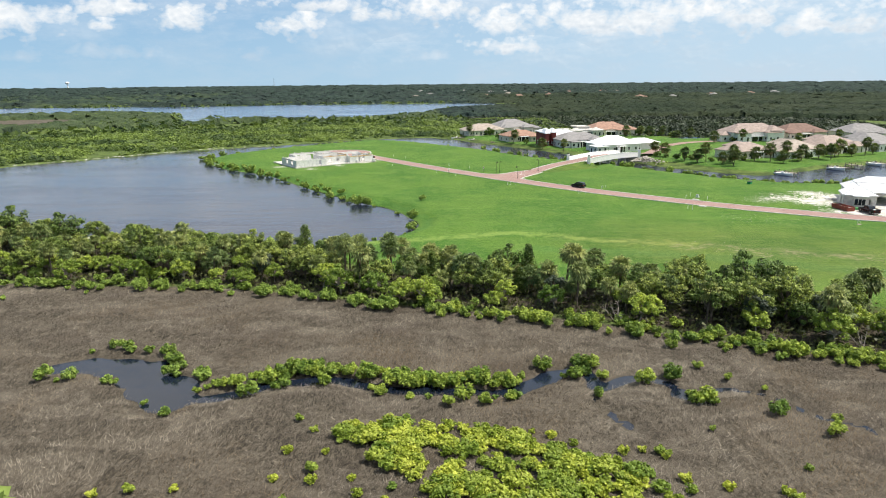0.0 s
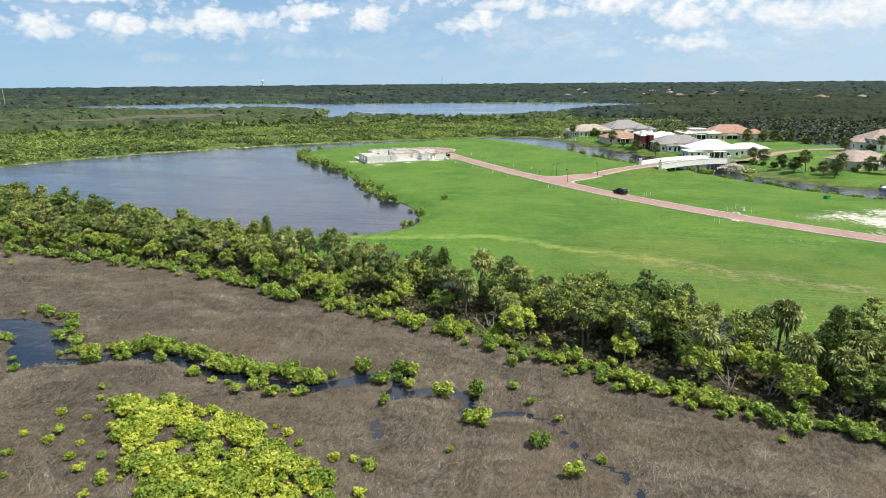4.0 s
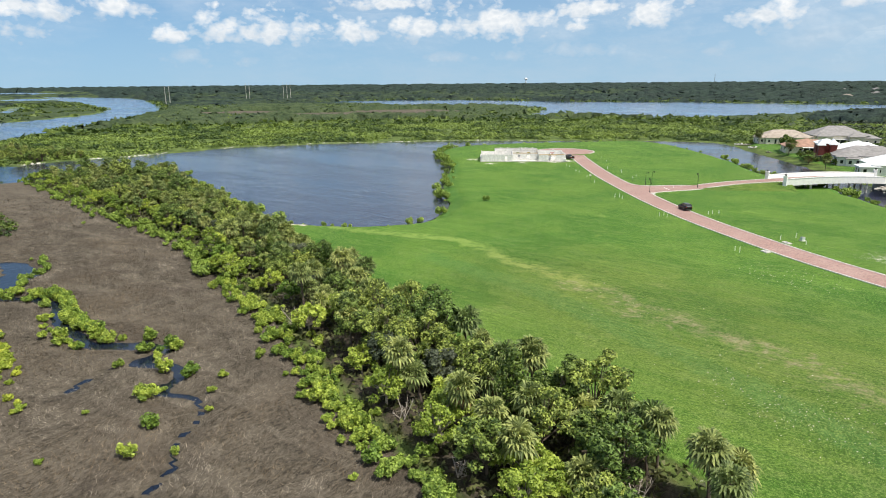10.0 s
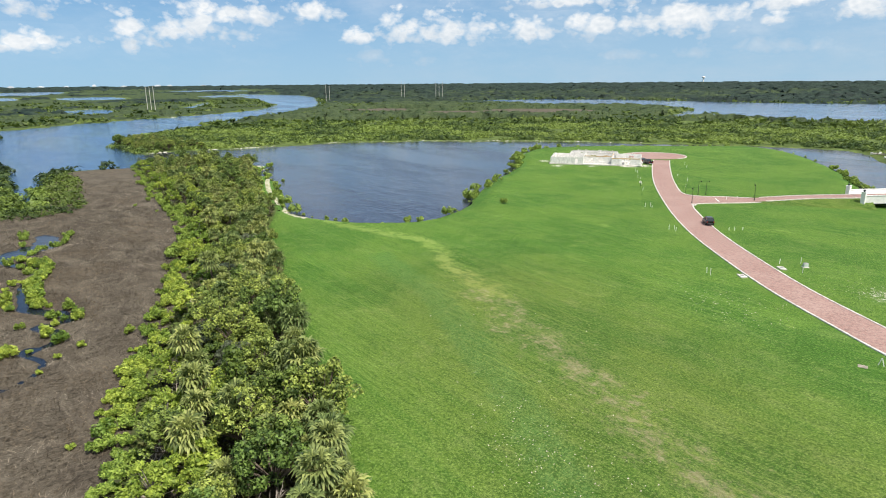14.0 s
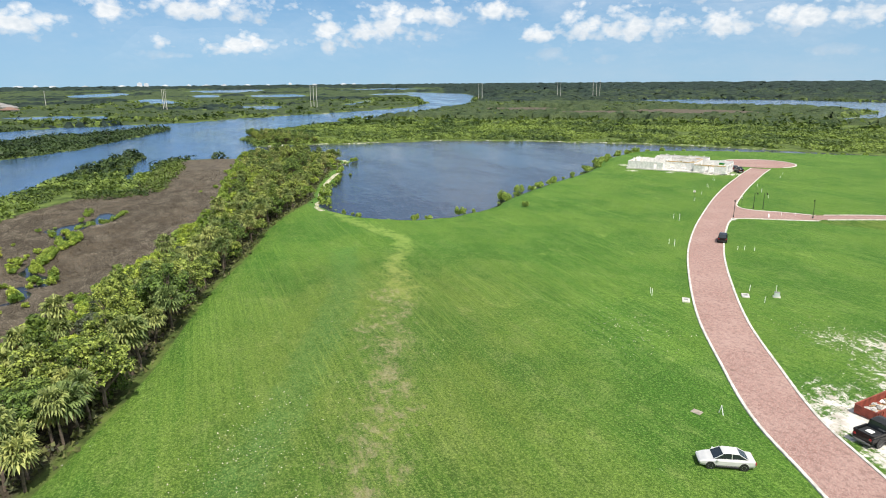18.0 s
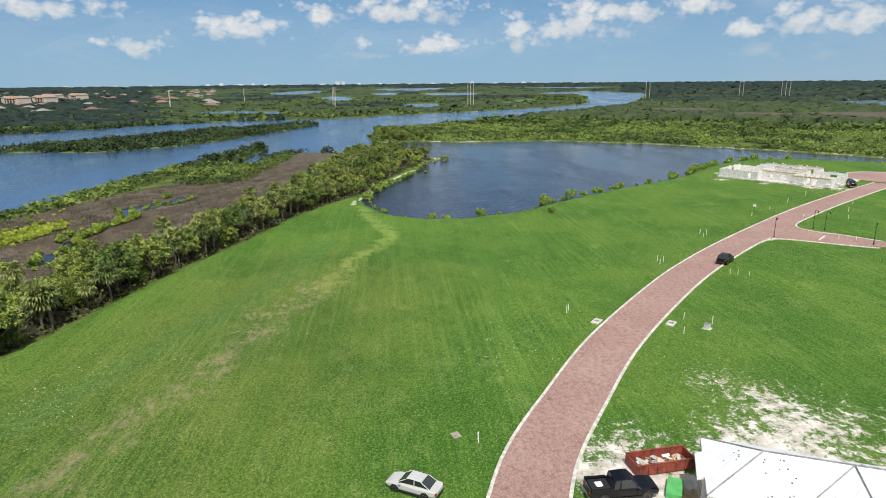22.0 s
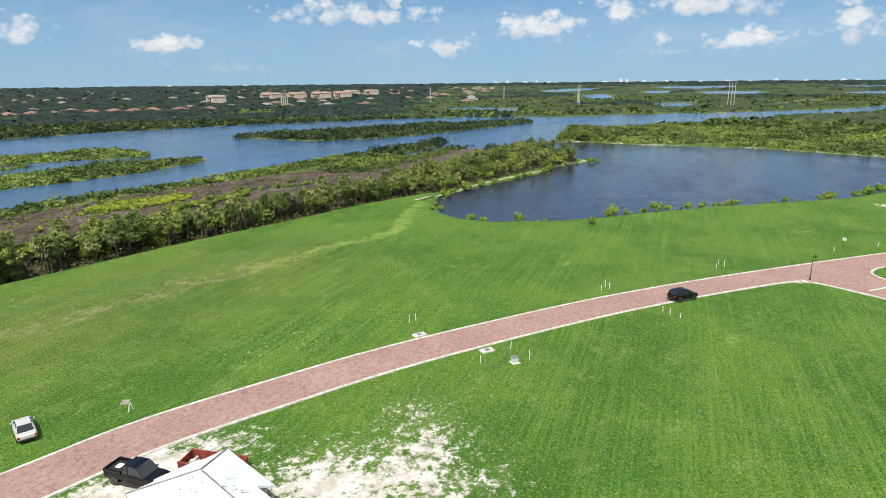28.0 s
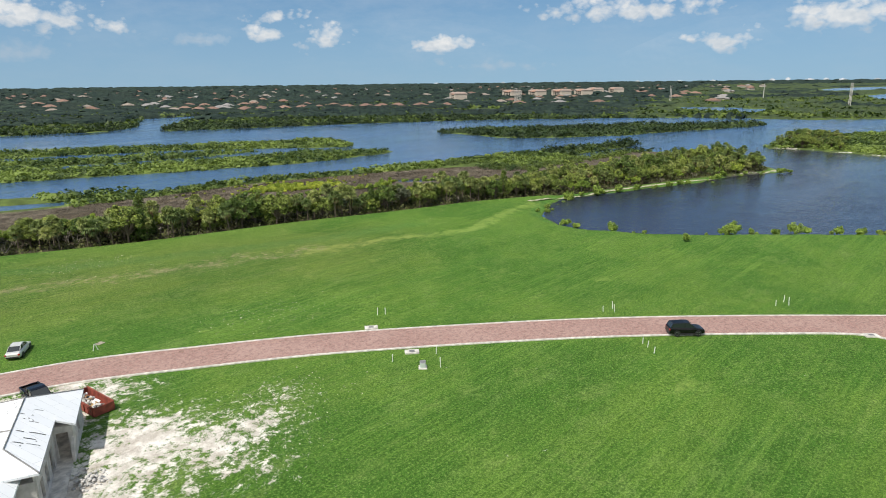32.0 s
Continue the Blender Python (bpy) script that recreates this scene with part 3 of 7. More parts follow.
TRAIL = smooth_line([(-22, 130), (-6, 132), (12, 137), (24, 135.5), (32, 131), (46, 127.5), (52, 126)], 5)
WORN = smooth_line([(50, 125), (58, 122.5), (66, 119), (75, 117), (84, 114), (93, 110), (102, 107.5), (112, 102)], 5)
SWALE = smooth_line([(20, 124), (34, 121), (45, 118.5), (59, 113), (69, 109), (77, 106), (87, 101), (96, 96), (108, 90)], 5)
MOWN = smooth_line([(38, 121.5), (55, 115.8), (65, 112.4), (75, 108.7), (92, 101.8), (110, 94)], 5)
PALE = [(44, 127, 3.5), (49, 128, 4.5), (37, 159, 3), (53, 118.5, 3), (24, 135, 2.5), (16, 138, 2.5), (40, 121, 2), (57, 99, 2.5), (53, 106, 2), (68, 103, 2), (86, 149, 3), (78, 142, 3), (97, 143, 2), (40, 150, 3), (27, 160, 2.5), (46, 140, 2.5), (62, 140, 2), (92, 165, 4), (84, 168, 3), (70, 182, 3), (58, 205, 3), (5, 190, 2), (-10, 225, 4), (60, 160, 2.5), (30, 180, 3)]
PATH = smooth_line([(-142, 160), (-114, 153.8), (-92, 145), (-71, 137.6), (-46, 131), (-32, 127.5), (-22, 127.5)], 5)
ROAD = smooth_line([(230, 122), (185, 128), (150, 134.5), (128.4, 140.4), (111.5, 146.9), (101.6, 150.8), (90.8, 157.3), (78.3, 165.5), (63.7, 177.1), (49.1, 189.9), (34.7, 204.6), (20.6, 220.6), (6.8, 237), (-5.4, 252.6), (-17, 268.5), (-28, 284), (-36, 296)], 6)
TURNING = (-48.0, 307.0, 13.5)
BRANCH = smooth_line([(23, 223), (28.4, 229), (35.2, 237), (43.5, 245), (54.5, 251.8), (68, 263.5), (81.5, 275.5), (92, 285), (100, 300), (118, 330), (150, 350), (230, 352)], 6)
SAND = [(104, 172, 7), (100, 172.5, 3), (98, 183, 1.5), (99, 177, 5), (94, 177, 3), (89, 173.5, 1), (105, 157, 5), (101, 158.5, 3), (112, 157, 6), (112, 176, 8), (120, 152, 6), (130, 150, 8), (109, 184, 5)]
SAND_YARD = [(107.5, 158.5, 4.5), (112, 158, 6), (104.5, 155.5, 2.2), (109, 162, 3.5), (118, 157, 6)]
SAND_SITE = [(-33, 270, 4), (-30, 275, 3.5), (-42, 259, 2), (-52, 250, 2.5), (-66, 257, 3), (-36, 279, 3)]
BROWN = [(-430, 500, 60), (-400, 590, 70), (-440, 590, 40), (-560, 470, 60)]

# the ground: one sheet, fine where the camera passes, coarse towards the horizon
def grid_line(low, high, step, limit, grow):
    core = list(np.arange(low, high + 0.01, step))
    a, b, s = core[0], core[-1], step
    left, right = [], []
    while a > -limit or b < limit:
        s *= grow
        a, b = a - s, b + s
        if a > -limit - s:
            left.append(a)
        if b < limit + s:
            right.append(b)
    return np.array(left[::-1] + core + right)


GX, GY = grid_line(-150, 150, 1.2, 5200, 1.052), grid_line(25, 320, 1.5, 5200, 1.052)
GY = np.concatenate([GY[GY < 45], np.arange(45, 85, 0.7), GY[GY > 85]])  # finer over the creek
PX, PY = np.meshgrid(GX, GY)
PX, PY = PX.ravel(), PY.ravel()


def shore(X, Y):
    """Distance to the nearest water's edge: below 0 in the water."""
    wild = np.clip((np.hypot(X - 20, Y - 200) - 160) / 200, 0.0, 1)
    X, Y = X + wild * 5 * rough(X, Y, 17, 1.0), Y + wild * 5 * rough(X, Y, 15, 2.0)
    X, Y = X + 0.8 * rough(X, Y, 4.0, 3.0), Y + 0.8 * rough(X, Y, 4.3, 4.0)
    d = away(RIVER_ALL, X, Y)
    for isle in ISLES[:5]:
        d = np.maximum(d, -away(isle, X, Y))
    d = np.minimum(d, away(LAKE_ALL, X, Y))
    d = np.minimum(d, np.maximum(away(FAR_ARM, X, Y), -away(ISLES[5], X, Y)))
    for pond in PONDS:
        d = np.minimum(d, away(pond, X, Y))
    near = (np.abs(X) < 80) & (Y > 40) & (Y < 90)
    c = np.full(X.shape, 1e3)
    c[near] = np.minimum(off_line(CREEK, X[near], Y[near]) - np.where(X[near] > 28, 0.5, 0.85), off_line(CREEK_ARM, X[near], Y[near]) - 0.4)
    for x, y, r in CREEK_WIDE:
        c = np.minimum(c, np.hypot(X - x, Y - y) - r)
    return np.minimum(d, c)


def blobs(spots, X, Y, soft):
    m = np.zeros(X.shape)
    for x, y, r in spots:
        m = np.maximum(m, np.clip((r + soft - np.hypot(X - x, Y - y)) / (2 * soft), 0, 1))
    return m


D_SHORE = shore(PX, PY)
D_LAWN = np.minimum(away(LAWN, PX, PY), away(FAR_LAWN, PX, PY))
D_STRIP, D_MARSH = away(STRIP, PX, PY), away(MARSH, PX, PY)


def ground_height(d_shore, d_lawn, X, Y):
    low = -1.05 + 0.12 * rough(X, Y, 9, 5.0)
    rise = np.clip(0.5 - d_lawn / 5, 0, 1)
    z = low + (0.0 - low) * rise * rise * (3 - 2 * rise)
    z = z + np.where(d_lawn < 0, 0.09 * rough(X, Y, 26, 6.0), 0)
    bed = WATER_Z + np.clip(d_shore, -3, 40) * np.where(d_lawn < 2, 0.30, 0.24)
    return np.minimum(z, bed)


PZ = ground_height(D_SHORE, D_LAWN, PX, PY)
D_ROAD = np.minimum(off_line(ROAD, PX, PY), off_line(BRANCH[:36], PX, PY))
level = np.clip((D_ROAD - 4.5) / 5, 0, 1)
PZ = np.where((D_LAWN < 0) & (level < 1), np.minimum(PZ * level - 0.02 * (1 - level), PZ + 1), PZ)
nx, ny = len(GX), len(GY)
ids = np.arange(nx * ny).reshape(ny, nx)
quads = np.stack([ids[:-1, :-1], ids[:-1, 1:], ids[1:, 1:], ids[1:, :-1]], -1).reshape(-1, 4)
me = mesh_np("ground", np.stack([PX, PY, PZ], 1), quads, [M_GROUND], True)
D_TRAIL = off_line(TRAIL, PX, PY)
masks = {
    "lawn": np.maximum(np.clip(0.5 - D_LAWN / 3, 0, 1), np.clip(1.6 - off_line(PATH, PX, PY) / 2.5, 0, 1)),
    "marsh": np.maximum(np.clip(0.5 - D_MARSH / 4, 0, 1), blobs(BROWN, PX, PY, 20)),
    "dry": np.maximum(np.clip(1.15 - D_TRAIL / 4.5, 0, 1) * 0.75, np.maximum(blobs(PALE, PX, PY, 4.0) * 0.6, np.clip(1 - off_line(WORN, PX, PY) / 9, 0, 1) * 0.42)),
    "bare": np.maximum(np.clip(1.1 - off_line(WORN, PX, PY) / 9, 0, 1), np.clip(1.0 - D_TRAIL / 3.5, 0, 1) * 0.55),
    "fresh": np.clip((off_line(WORN, PX, PY) - 10) / 22, 0, 1),
    "tracks": np.clip(1.2 - off_line(MOWN, PX, PY) / 2.8, 0, 1) * np.clip(0.6 + 0.8 * rough(PX, PY, 14, 6.0), 0, 1),
    "sand": np.maximum(np.maximum(np.maximum(blobs(SAND, PX, PY, 6.0) * 0.92, np.maximum(blobs(SAND_YARD, PX, PY, 2.5) * 1.2, blobs(SAND_SITE, PX, PY, 3.0) * 0.8)), blobs([(-224, 139, 5), (-207, 131, 4), (-168, 126, 3)], PX, PY, 3)), np.where((PX < -95) & (PY > 150), np.clip(0.62 - np.abs(D_SHORE - 1.6) / 3, 0, 1), 0)),
    "lush": np.maximum(np.clip(1.1 - off_line(SWALE, PX, PY) / 5.0, 0, 1), 0.9 * np.clip(1.3 - np.abs(D_SHORE - 2.2) / 2.2, 0, 1)),
    "bank": np.clip(0.75 - D_SHORE / 2.4, 0, 1) * np.where((D_STRIP < 0), 1.0, 0.8) + 0.75 * np.clip(0.3 - D_STRIP / 4, 0, 1),
}
for key, values in masks.items():
    me.attributes.new(key, "FLOAT", "POINT").data.foreach_set("value", values.astype(np.float32))
ground = tagged(new("ground", me), "flat coastal land of mown lawn, brown salt marsh and mangrove soil", "ground", kind="structure")

s = 5200
water = tagged(new("water", mesh_of("water", [(-s, -s, WATER_Z), (s, -s, WATER_Z), (s, s, WATER_Z), (-s, s, WATER_Z)], [(0, 1, 2, 3)], [M_WATER])),
    "rippled brackish water of the river, the sky's blue mixed into its colour", "water", kind="structure")

bm = bmesh.new()
bm.faces.new([bm.verts.new((x, y, WATER_Z + 0.005)) for x, y in LAKE_ALL])
bmesh.ops.triangulate(bm, faces=bm.faces[:])
bmesh.ops.recalc_face_normals(bm, faces=bm.faces[:])
me = bpy.data.meshes.new("water_2")
bm.to_mesh(me)
bm.free()
me.materials.append(M_LAKE)
tagged(new("water_2", me), "dark calm water of the lake and canal", "water", kind="structure")

tagged(new("water_3", mesh_of("water_3", [(-57, 44, WATER_Z + 0.004), (60, 44, WATER_Z + 0.004), (60, 82, WATER_Z + 0.004), (-57, 82, WATER_Z + 0.004)], [(0, 1, 2, 3)], [M_CREEK])),
    "still dark water of the winding marsh creek", "water", kind="structure")

# ---- roads ----
def ribbon(line, offsets, heights):
    """Verts and quads of a strip along a line, with points at each side offset."""
    p = np.asarray(line)
    t = np.gradient(p, axis=0)
    t /= np.linalg.norm(t, axis=1)[:, None]
    side = np.stack([t[:, 1], -t[:, 0]], 1)
    k = len(offsets)
    v = [(x + sx * o, y + sy * o, (z if not hasattr(z, "__len__") else z[i])) for i, ((x, y), (sx, sy)) in enumerate(zip(p, side)) for o, z in zip(offsets, heights)]
    f = [(i * k + j, i * k + j + 1, (i + 1) * k + j + 1, (i + 1) * k + j) for i in range(len(p) - 1) for j in range(k - 1)]
    return v, f


HALF, WIDER = 2.98, 0.28  # half width, and how much the south-west half is wider
v, f = ribbon(ROAD, [-HALF - WIDER - 0.02, HALF + 0.02], [0.05, 0.05])
cx, cy, cr = TURNING
n0 = len(v)
v += [(cx, cy, 0.054)] + [(cx + cr * math.cos(a), cy + cr * math.sin(a), 0.054) for a in np.linspace(0, 2 * math.pi, 41)[:-1]]
f += [(n0, n0 + 1 + i, n0 + 1 + (i + 1) % 40) for i in range(40)]
n0 = len(v)
turn = (BRANCH[14] - BRANCH[13]) / np.linalg.norm(BRANCH[14] - BRANCH[13])
right = np.array([turn[1], -turn[0]])
CORNER_S = smooth_line([(36.9, 206.6), (30.5, 213.8), (28.2, 217.6), (28.4, 220.8), (31.4, 225.5), (35.0, 230.6), tuple(BRANCH[13] + 2.7 * right)], 5)
CORNER_N = smooth_line([tuple(BRANCH[13] - 2.7 * right), (27.1, 235.2), (23.2, 231.4), (19.4, 229.9), (15.7, 231.4), (12.2, 235.0), (9.0, 238.9)], 5)
mouth = [*CORNER_S, *CORNER_N, (6.8, 237.0), (20.6, 220.6), (34.7, 204.6)]
v += [(x, y, 0.074) for x, y in mouth]
f.append(tuple(range(n0, n0 + len(mouth))))
tagged(new("road", mesh_of("road", v, f, [M_PAVER])), "curving street of faded red brick pavers ending in a turning circle", "road", kind="structure")


def bridge_rise(line):
    """Height along the branch: up the ramp, over the bridge and down."""
    d = np.concatenate([[0], np.cumsum(np.hypot(*np.diff(line, axis=0).T))])
    i0 = int(np.argmin(np.hypot(line[:, 0] - 68, line[:, 1] - 263.5)))
    q = np.abs(d - d[i0])
    return 0.064 + 2.75 * np.clip(1 - (q / 46.0) ** 2, 0, 1) ** 1.6


BRANCH_Z = bridge_rise(BRANCH)
v, f = ribbon(BRANCH, [-2.7, 2.7], [BRANCH_Z, BRANCH_Z])
tagged(new("road_2", mesh_of("road_2", v, f, [M_PAVER])), "side street of faded red brick pavers rising to the bridge", "road", kind="structure")

# ramp soil under the side street
v, f = ribbon(BRANCH[12:26], [-9, -3.2, 3.2, 9], [np.full(14, -0.3), BRANCH_Z[12:26] - 0.06, BRANCH_Z[12:26] - 0.06, np.full(14, -0.3)])
me = mesh_of("embankment", v, f, [M_GROUND], True)
me.attributes.new("lawn", "FLOAT", "POINT").data.foreach_set("value", [1.0] * len(v))
tagged(new("embankment", me), "grassed embankment carrying the side street up to the bridge", "embankment", kind="structure")


def kerb(line, side, name="kerb", z=None):
    z = np.full(len(line), 0.0) if z is None else z
    edge = 2.7 if name != "kerb" else HALF + (WIDER if side < 0 else 0)
    o = [side * w for w in (edge, edge, edge + 0.26, edge + 0.32, edge + 0.32)]
    v, f = ribbon(line, o, [z - 0.05, z + 0.13, z + 0.15, z + 0.11, z - 0.1])
    return v, [q if side > 0 else q[::-1] for q in f]


far_end = [p for p in ROAD if math.hypot(p[0] - cx, p[1] - cy) > cr - 0.5]
i_j = int(np.argmin(np.hypot(ROAD[:, 0] - 34.7, ROAD[:, 1] - 204.6)))
i_k = int(np.argmin(np.hypot(ROAD[:, 0] - 6.8, ROAD[:, 1] - 237)))
sides = {"south": (kerb(np.array(far_end), -1)), "east": kerb(ROAD[:i_j + 1], 1), "north": kerb(np.array(far_end)[i_k:], 1)}
for key, (v, f) in sides.items():
    tagged(new("kerb", mesh_of("kerb", v, f, [M_CONCRETE])), "pale concrete ribbon kerb along the brick street", "kerb", kind="structure")
arc = np.array([(cx + cr * math.cos(a), cy + cr * math.sin(a)) for a in np.linspace(radians(-8), radians(285), 40)])
v, f = ribbon(arc, [0, 0, 0.42, 0.5, 0.5], [0.0, 0.13, 0.15, 0.11, -0.1])
tagged(new("kerb", mesh_of("kerb", v, f, [M_CONCRETE])), "pale concrete kerb round the turning circle", "kerb", kind="structure")

# the sandy footpath on the berm between the trees and the lake
s = Shade("path_sand")
s.done(s.mix(s.band(s.noise(1.3, 7, 0.75), 0.42, 0.6), (0.2, 0.22, 0.08), (0.6, 0.55, 0.46)), 0.95, 0, 0.2)
zz = np.array([float(PZ[np.argmin((PX - x) ** 2 + (PY - y) ** 2)]) for x, y in PATH]) + 0.07
v, f = ribbon(PATH, [-0.8, -0.3, 0.3, 0.8], [zz - 0.05, zz, zz, zz - 0.05])
tagged(new("footpath", mesh_of("footpath", v, f, [s.mat])), "narrow worn footpath of pale sand on the grassy berm", "path", kind="structure")

for side in (-1, 1):
    v, f = kerb(BRANCH[13:30], side, "branch", BRANCH_Z[13:30])
    tagged(new("kerb", mesh_of("kerb", v, f, [M_CONCRETE])), "pale concrete kerb along the side street", "kerb", kind="structure")
for corner in (CORNER_S, CORNER_N):
    v, f = ribbon(corner, [0, 0, 0.32, 0.38, 0.38], [0.0, 0.14, 0.16, 0.12, -0.1])
    tagged(new("kerb", mesh_of("kerb", v, [q for q in f], [M_CONCRETE])), "pale rounded concrete kerb at the street corner", "kerb", kind="structure")

way = np.array([3.5, -3.9]) / math.hypot(3.5, 3.9)
side = np.array([-way[1], way[0]]) * 0.13
bar = [(28.4 + k * 2.45 * way[0] + j * side[0], 229.0 + k * 2.45 * way[1] + j * side[1], 0.082) for k, j in ((-1, -1), (1, -1), (1, 1), (-1, 1))]
tagged(new("road_marking", mesh_of("road_marking", bar, [(0, 1, 2, 3)], [M_WHITE])), "worn white stop line across the side street", "road marking", kind="structure")

# ---- plants ----
RNG = np.random.default_rng(7)


def cards(centres, sizes, rng, slim=0.55, up=0.35, flat=1.0, facing=None):
    """Small leaf-shaped faces with turned, slightly skyward normals, or turned about the ways they face."""
    n = len(centres)
    if facing is not None:
        w = facing * 0.75 + rng.normal(size=(n, 3)) * 0.45 + np.array([0, 0, 0.45])
        w /= np.linalg.norm(w, axis=1)[:, None] + 1e-9
    a = rng.normal(size=(n, 3)) * np.array([1, 1, flat])
    a /= np.linalg.norm(a, axis=1)[:, None]
    if facing is None:
        b = np.cross(a, rng.normal(size=(n, 3)) + np.array([0, 0, -up]))
    else:
        a = np.cross(w, a)
        a /= np.linalg.norm(a, axis=1)[:, None] + 1e-9
        b = np.cross(w, a)
    b /= np.linalg.norm(b, axis=1)[:, None] + 1e-9
    s = np.asarray(sizes)[:, None]
    c = np.asarray(centres)
    v = np.stack([c + a * s * 1.25, c - a * s * 0.75 + b * s * slim * 1.35, c - a * s * 0.75 - b * s * slim * 1.35], 1).reshape(-1, 3)
    return v, np.arange(3 * n).reshape(n, 3)


def ball_points(n, rng, shell=0.35):
    d = rng.normal(size=(n, 3))
    d /= np.linalg.norm(d, axis=1)[:, None]
    return d * (1 - shell * rng.random((n, 1)) ** 1.6)


def limb(bm, a, b, r0, r1, sides=6):
    """A tapered round limb from a to b."""
    a, b = Vector(a), Vector(b)
    q = (b - a).to_track_quat("Z", "Y").to_matrix()
    rings = [[bm.verts.new(p + q @ Vector((r * math.cos(2 * math.pi * i / sides), r * math.sin(2 * math.pi * i / sides), 0))) for i in range(sides)] for p, r in ((a, r0), (b, r1))]
    for i in range(sides):
        bm.faces.new((rings[0][i], rings[0][(i + 1) % sides], rings[1][(i + 1) % sides], rings[1][i]))
    bm.faces.new(rings[1])


def bm_mesh(name, bm, material):
    me = bpy.data.meshes.new(name)
    bm.to_mesh(me)
    bm.free()
    me.materials.append(material)
    return me


def thing(name, label, category, group=""):
    return tagged(new(name), label, category, group)


def make_broadleaf(rng, tall, wide, leaves, material, leaf=0.34, cone=False, bark=None, open_base=0.26):
    """Trunk and crown meshes of one tree with limbs and leafy lobes."""
    bm = bmesh.new()
    top = tall * open_base
    lean = rng.normal(0, 0.06 * tall, 2)
    limb(bm, (0, 0, -0.3), (lean[0] * 0.4, lean[1] * 0.4, top), 0.022 * tall + 0.04, 0.016 * tall + 0.02)
    pts, ways, lobes = [], [], int(rng.integers(18, 24)) if cone else int(rng.integers(36, 46))
    for i in range(lobes):
        f = (i + 0.5) / lobes
        ang = i * 2.4 + rng.random()
        if cone:
            z = top * 0.6 + (tall - top * 0.6) * f
            rad = wide * (1.05 - f) * 0.75
            r = wide * (0.46 - 0.28 * f) + 0.2
        else:
            rad = wide * (0.12 + 0.78 * math.sqrt(rng.random()))
            z = tall * (0.3 + 0.62 * (1 - 0.5 * (rad / wide) ** 2) * rng.random() ** 0.6)
            r = wide * (0.14 + 0.14 * rng.random())
        c = np.array([lean[0] + rad * math.cos(ang), lean[1] + rad * math.sin(ang), z])
        limb(bm, (lean[0] * 0.4, lean[1] * 0.4, top * (0.75 + 0.25 * f)), c, 0.011 * tall + 0.015, 0.02, 4)
        ball = ball_points(int(leaves / lobes), rng)
        q = ball * np.array([r, r, r * (0.72 if not cone else 0.95)]) * (0.85 + 0.35 * rng.random((int(leaves / lobes), 1)))
        pts.append(c + q)
        ways.append(ball)
    pts = np.concatenate(pts)
    v, f = cards(pts, leaf * (0.6 + 0.8 * rng.random(len(pts))), rng, facing=np.concatenate(ways))
    return bm_mesh("trunk", bm, bark or M_BARK), mesh_np("crown", v, f, [material])


def make_palm(rng, tall, fronds=30, reach=1.5, leaf=None):
    """Sabal palm: trunk, fan fronds and a few dead ones hanging below."""
    bm = bmesh.new()
    p, lean = Vector((0, 0, -0.3)), rng.normal(0, 0.05, 2)
    for i in range(4):
        q = Vector((lean[0] * (i + 1) ** 1.5, lean[1] * (i + 1) ** 1.5, tall * (i + 1) / 4))
        limb(bm, p, q, 0.17 - 0.01 * i, 0.16 - 0.01 * i, 7)
        p = q
    hub = np.array(p)
    sets = {"green": ([], []), "dead": ([], [])}
    for i in range(fronds + 8):
        dead = i >= fronds
        pitch = radians(rng.uniform(-75, -45)) if dead else radians(75 - 115 * ((i + 0.5) / fronds) ** 0.9 + rng.normal(0, 8))
        ang = i * 2.39996 + rng.normal(0, 0.2)
        out_way = np.array([math.cos(ang) * math.cos(pitch), math.sin(ang) * math.cos(pitch), math.sin(pitch)])
        side = np.array([-math.sin(ang), math.cos(ang), 0.0])
        over = np.cross(out_way, side) * -1
        stem = hub + out_way * reach * (0.35 if dead else 0.5 + 0.15 * rng.random())
        v, f = sets["dead" if dead else "green"]
        k = len(v)
        v += [hub + side * 0.03, hub - side * 0.03, stem]
        f.append((k, k + 1, k + 2))
        size = reach * rng.uniform(0.6, 0.85)
        blades = 9
        for j in range(blades):
            a = radians(-105 + 210 * j / (blades - 1)) + rng.normal(0, 0.05)
            w = radians(10)
            way = lambda t: out_way * math.cos(t) + side * math.sin(t)
            mid = stem + way(a) * size * 0.6
            tip = stem + way(a) * size * (1.0 - 0.2 * abs(math.sin(a))) - np.array([0, 0, size * rng.uniform(0.15, 0.45)])
            k = len(v)
            l, r = stem + way(a - w) * size * 0.6 - over * 0.05, stem + way(a + w) * size * 0.6 - over * 0.05
            v += [stem, l, mid + over * 0.04, r, tip]
            f += [(k, k + 1, k + 2), (k, k + 2, k + 3), (k + 1, k + 4, k + 2), (k + 2, k + 4, k + 3)]
    return bm_mesh("trunk", bm, M_BARK), mesh_np("crown", sets["green"][0], sets["green"][1], [leaf or M_PALM]), mesh_np("dead_fronds", sets["dead"][0], sets["dead"][1], [M_PALM_DEAD])


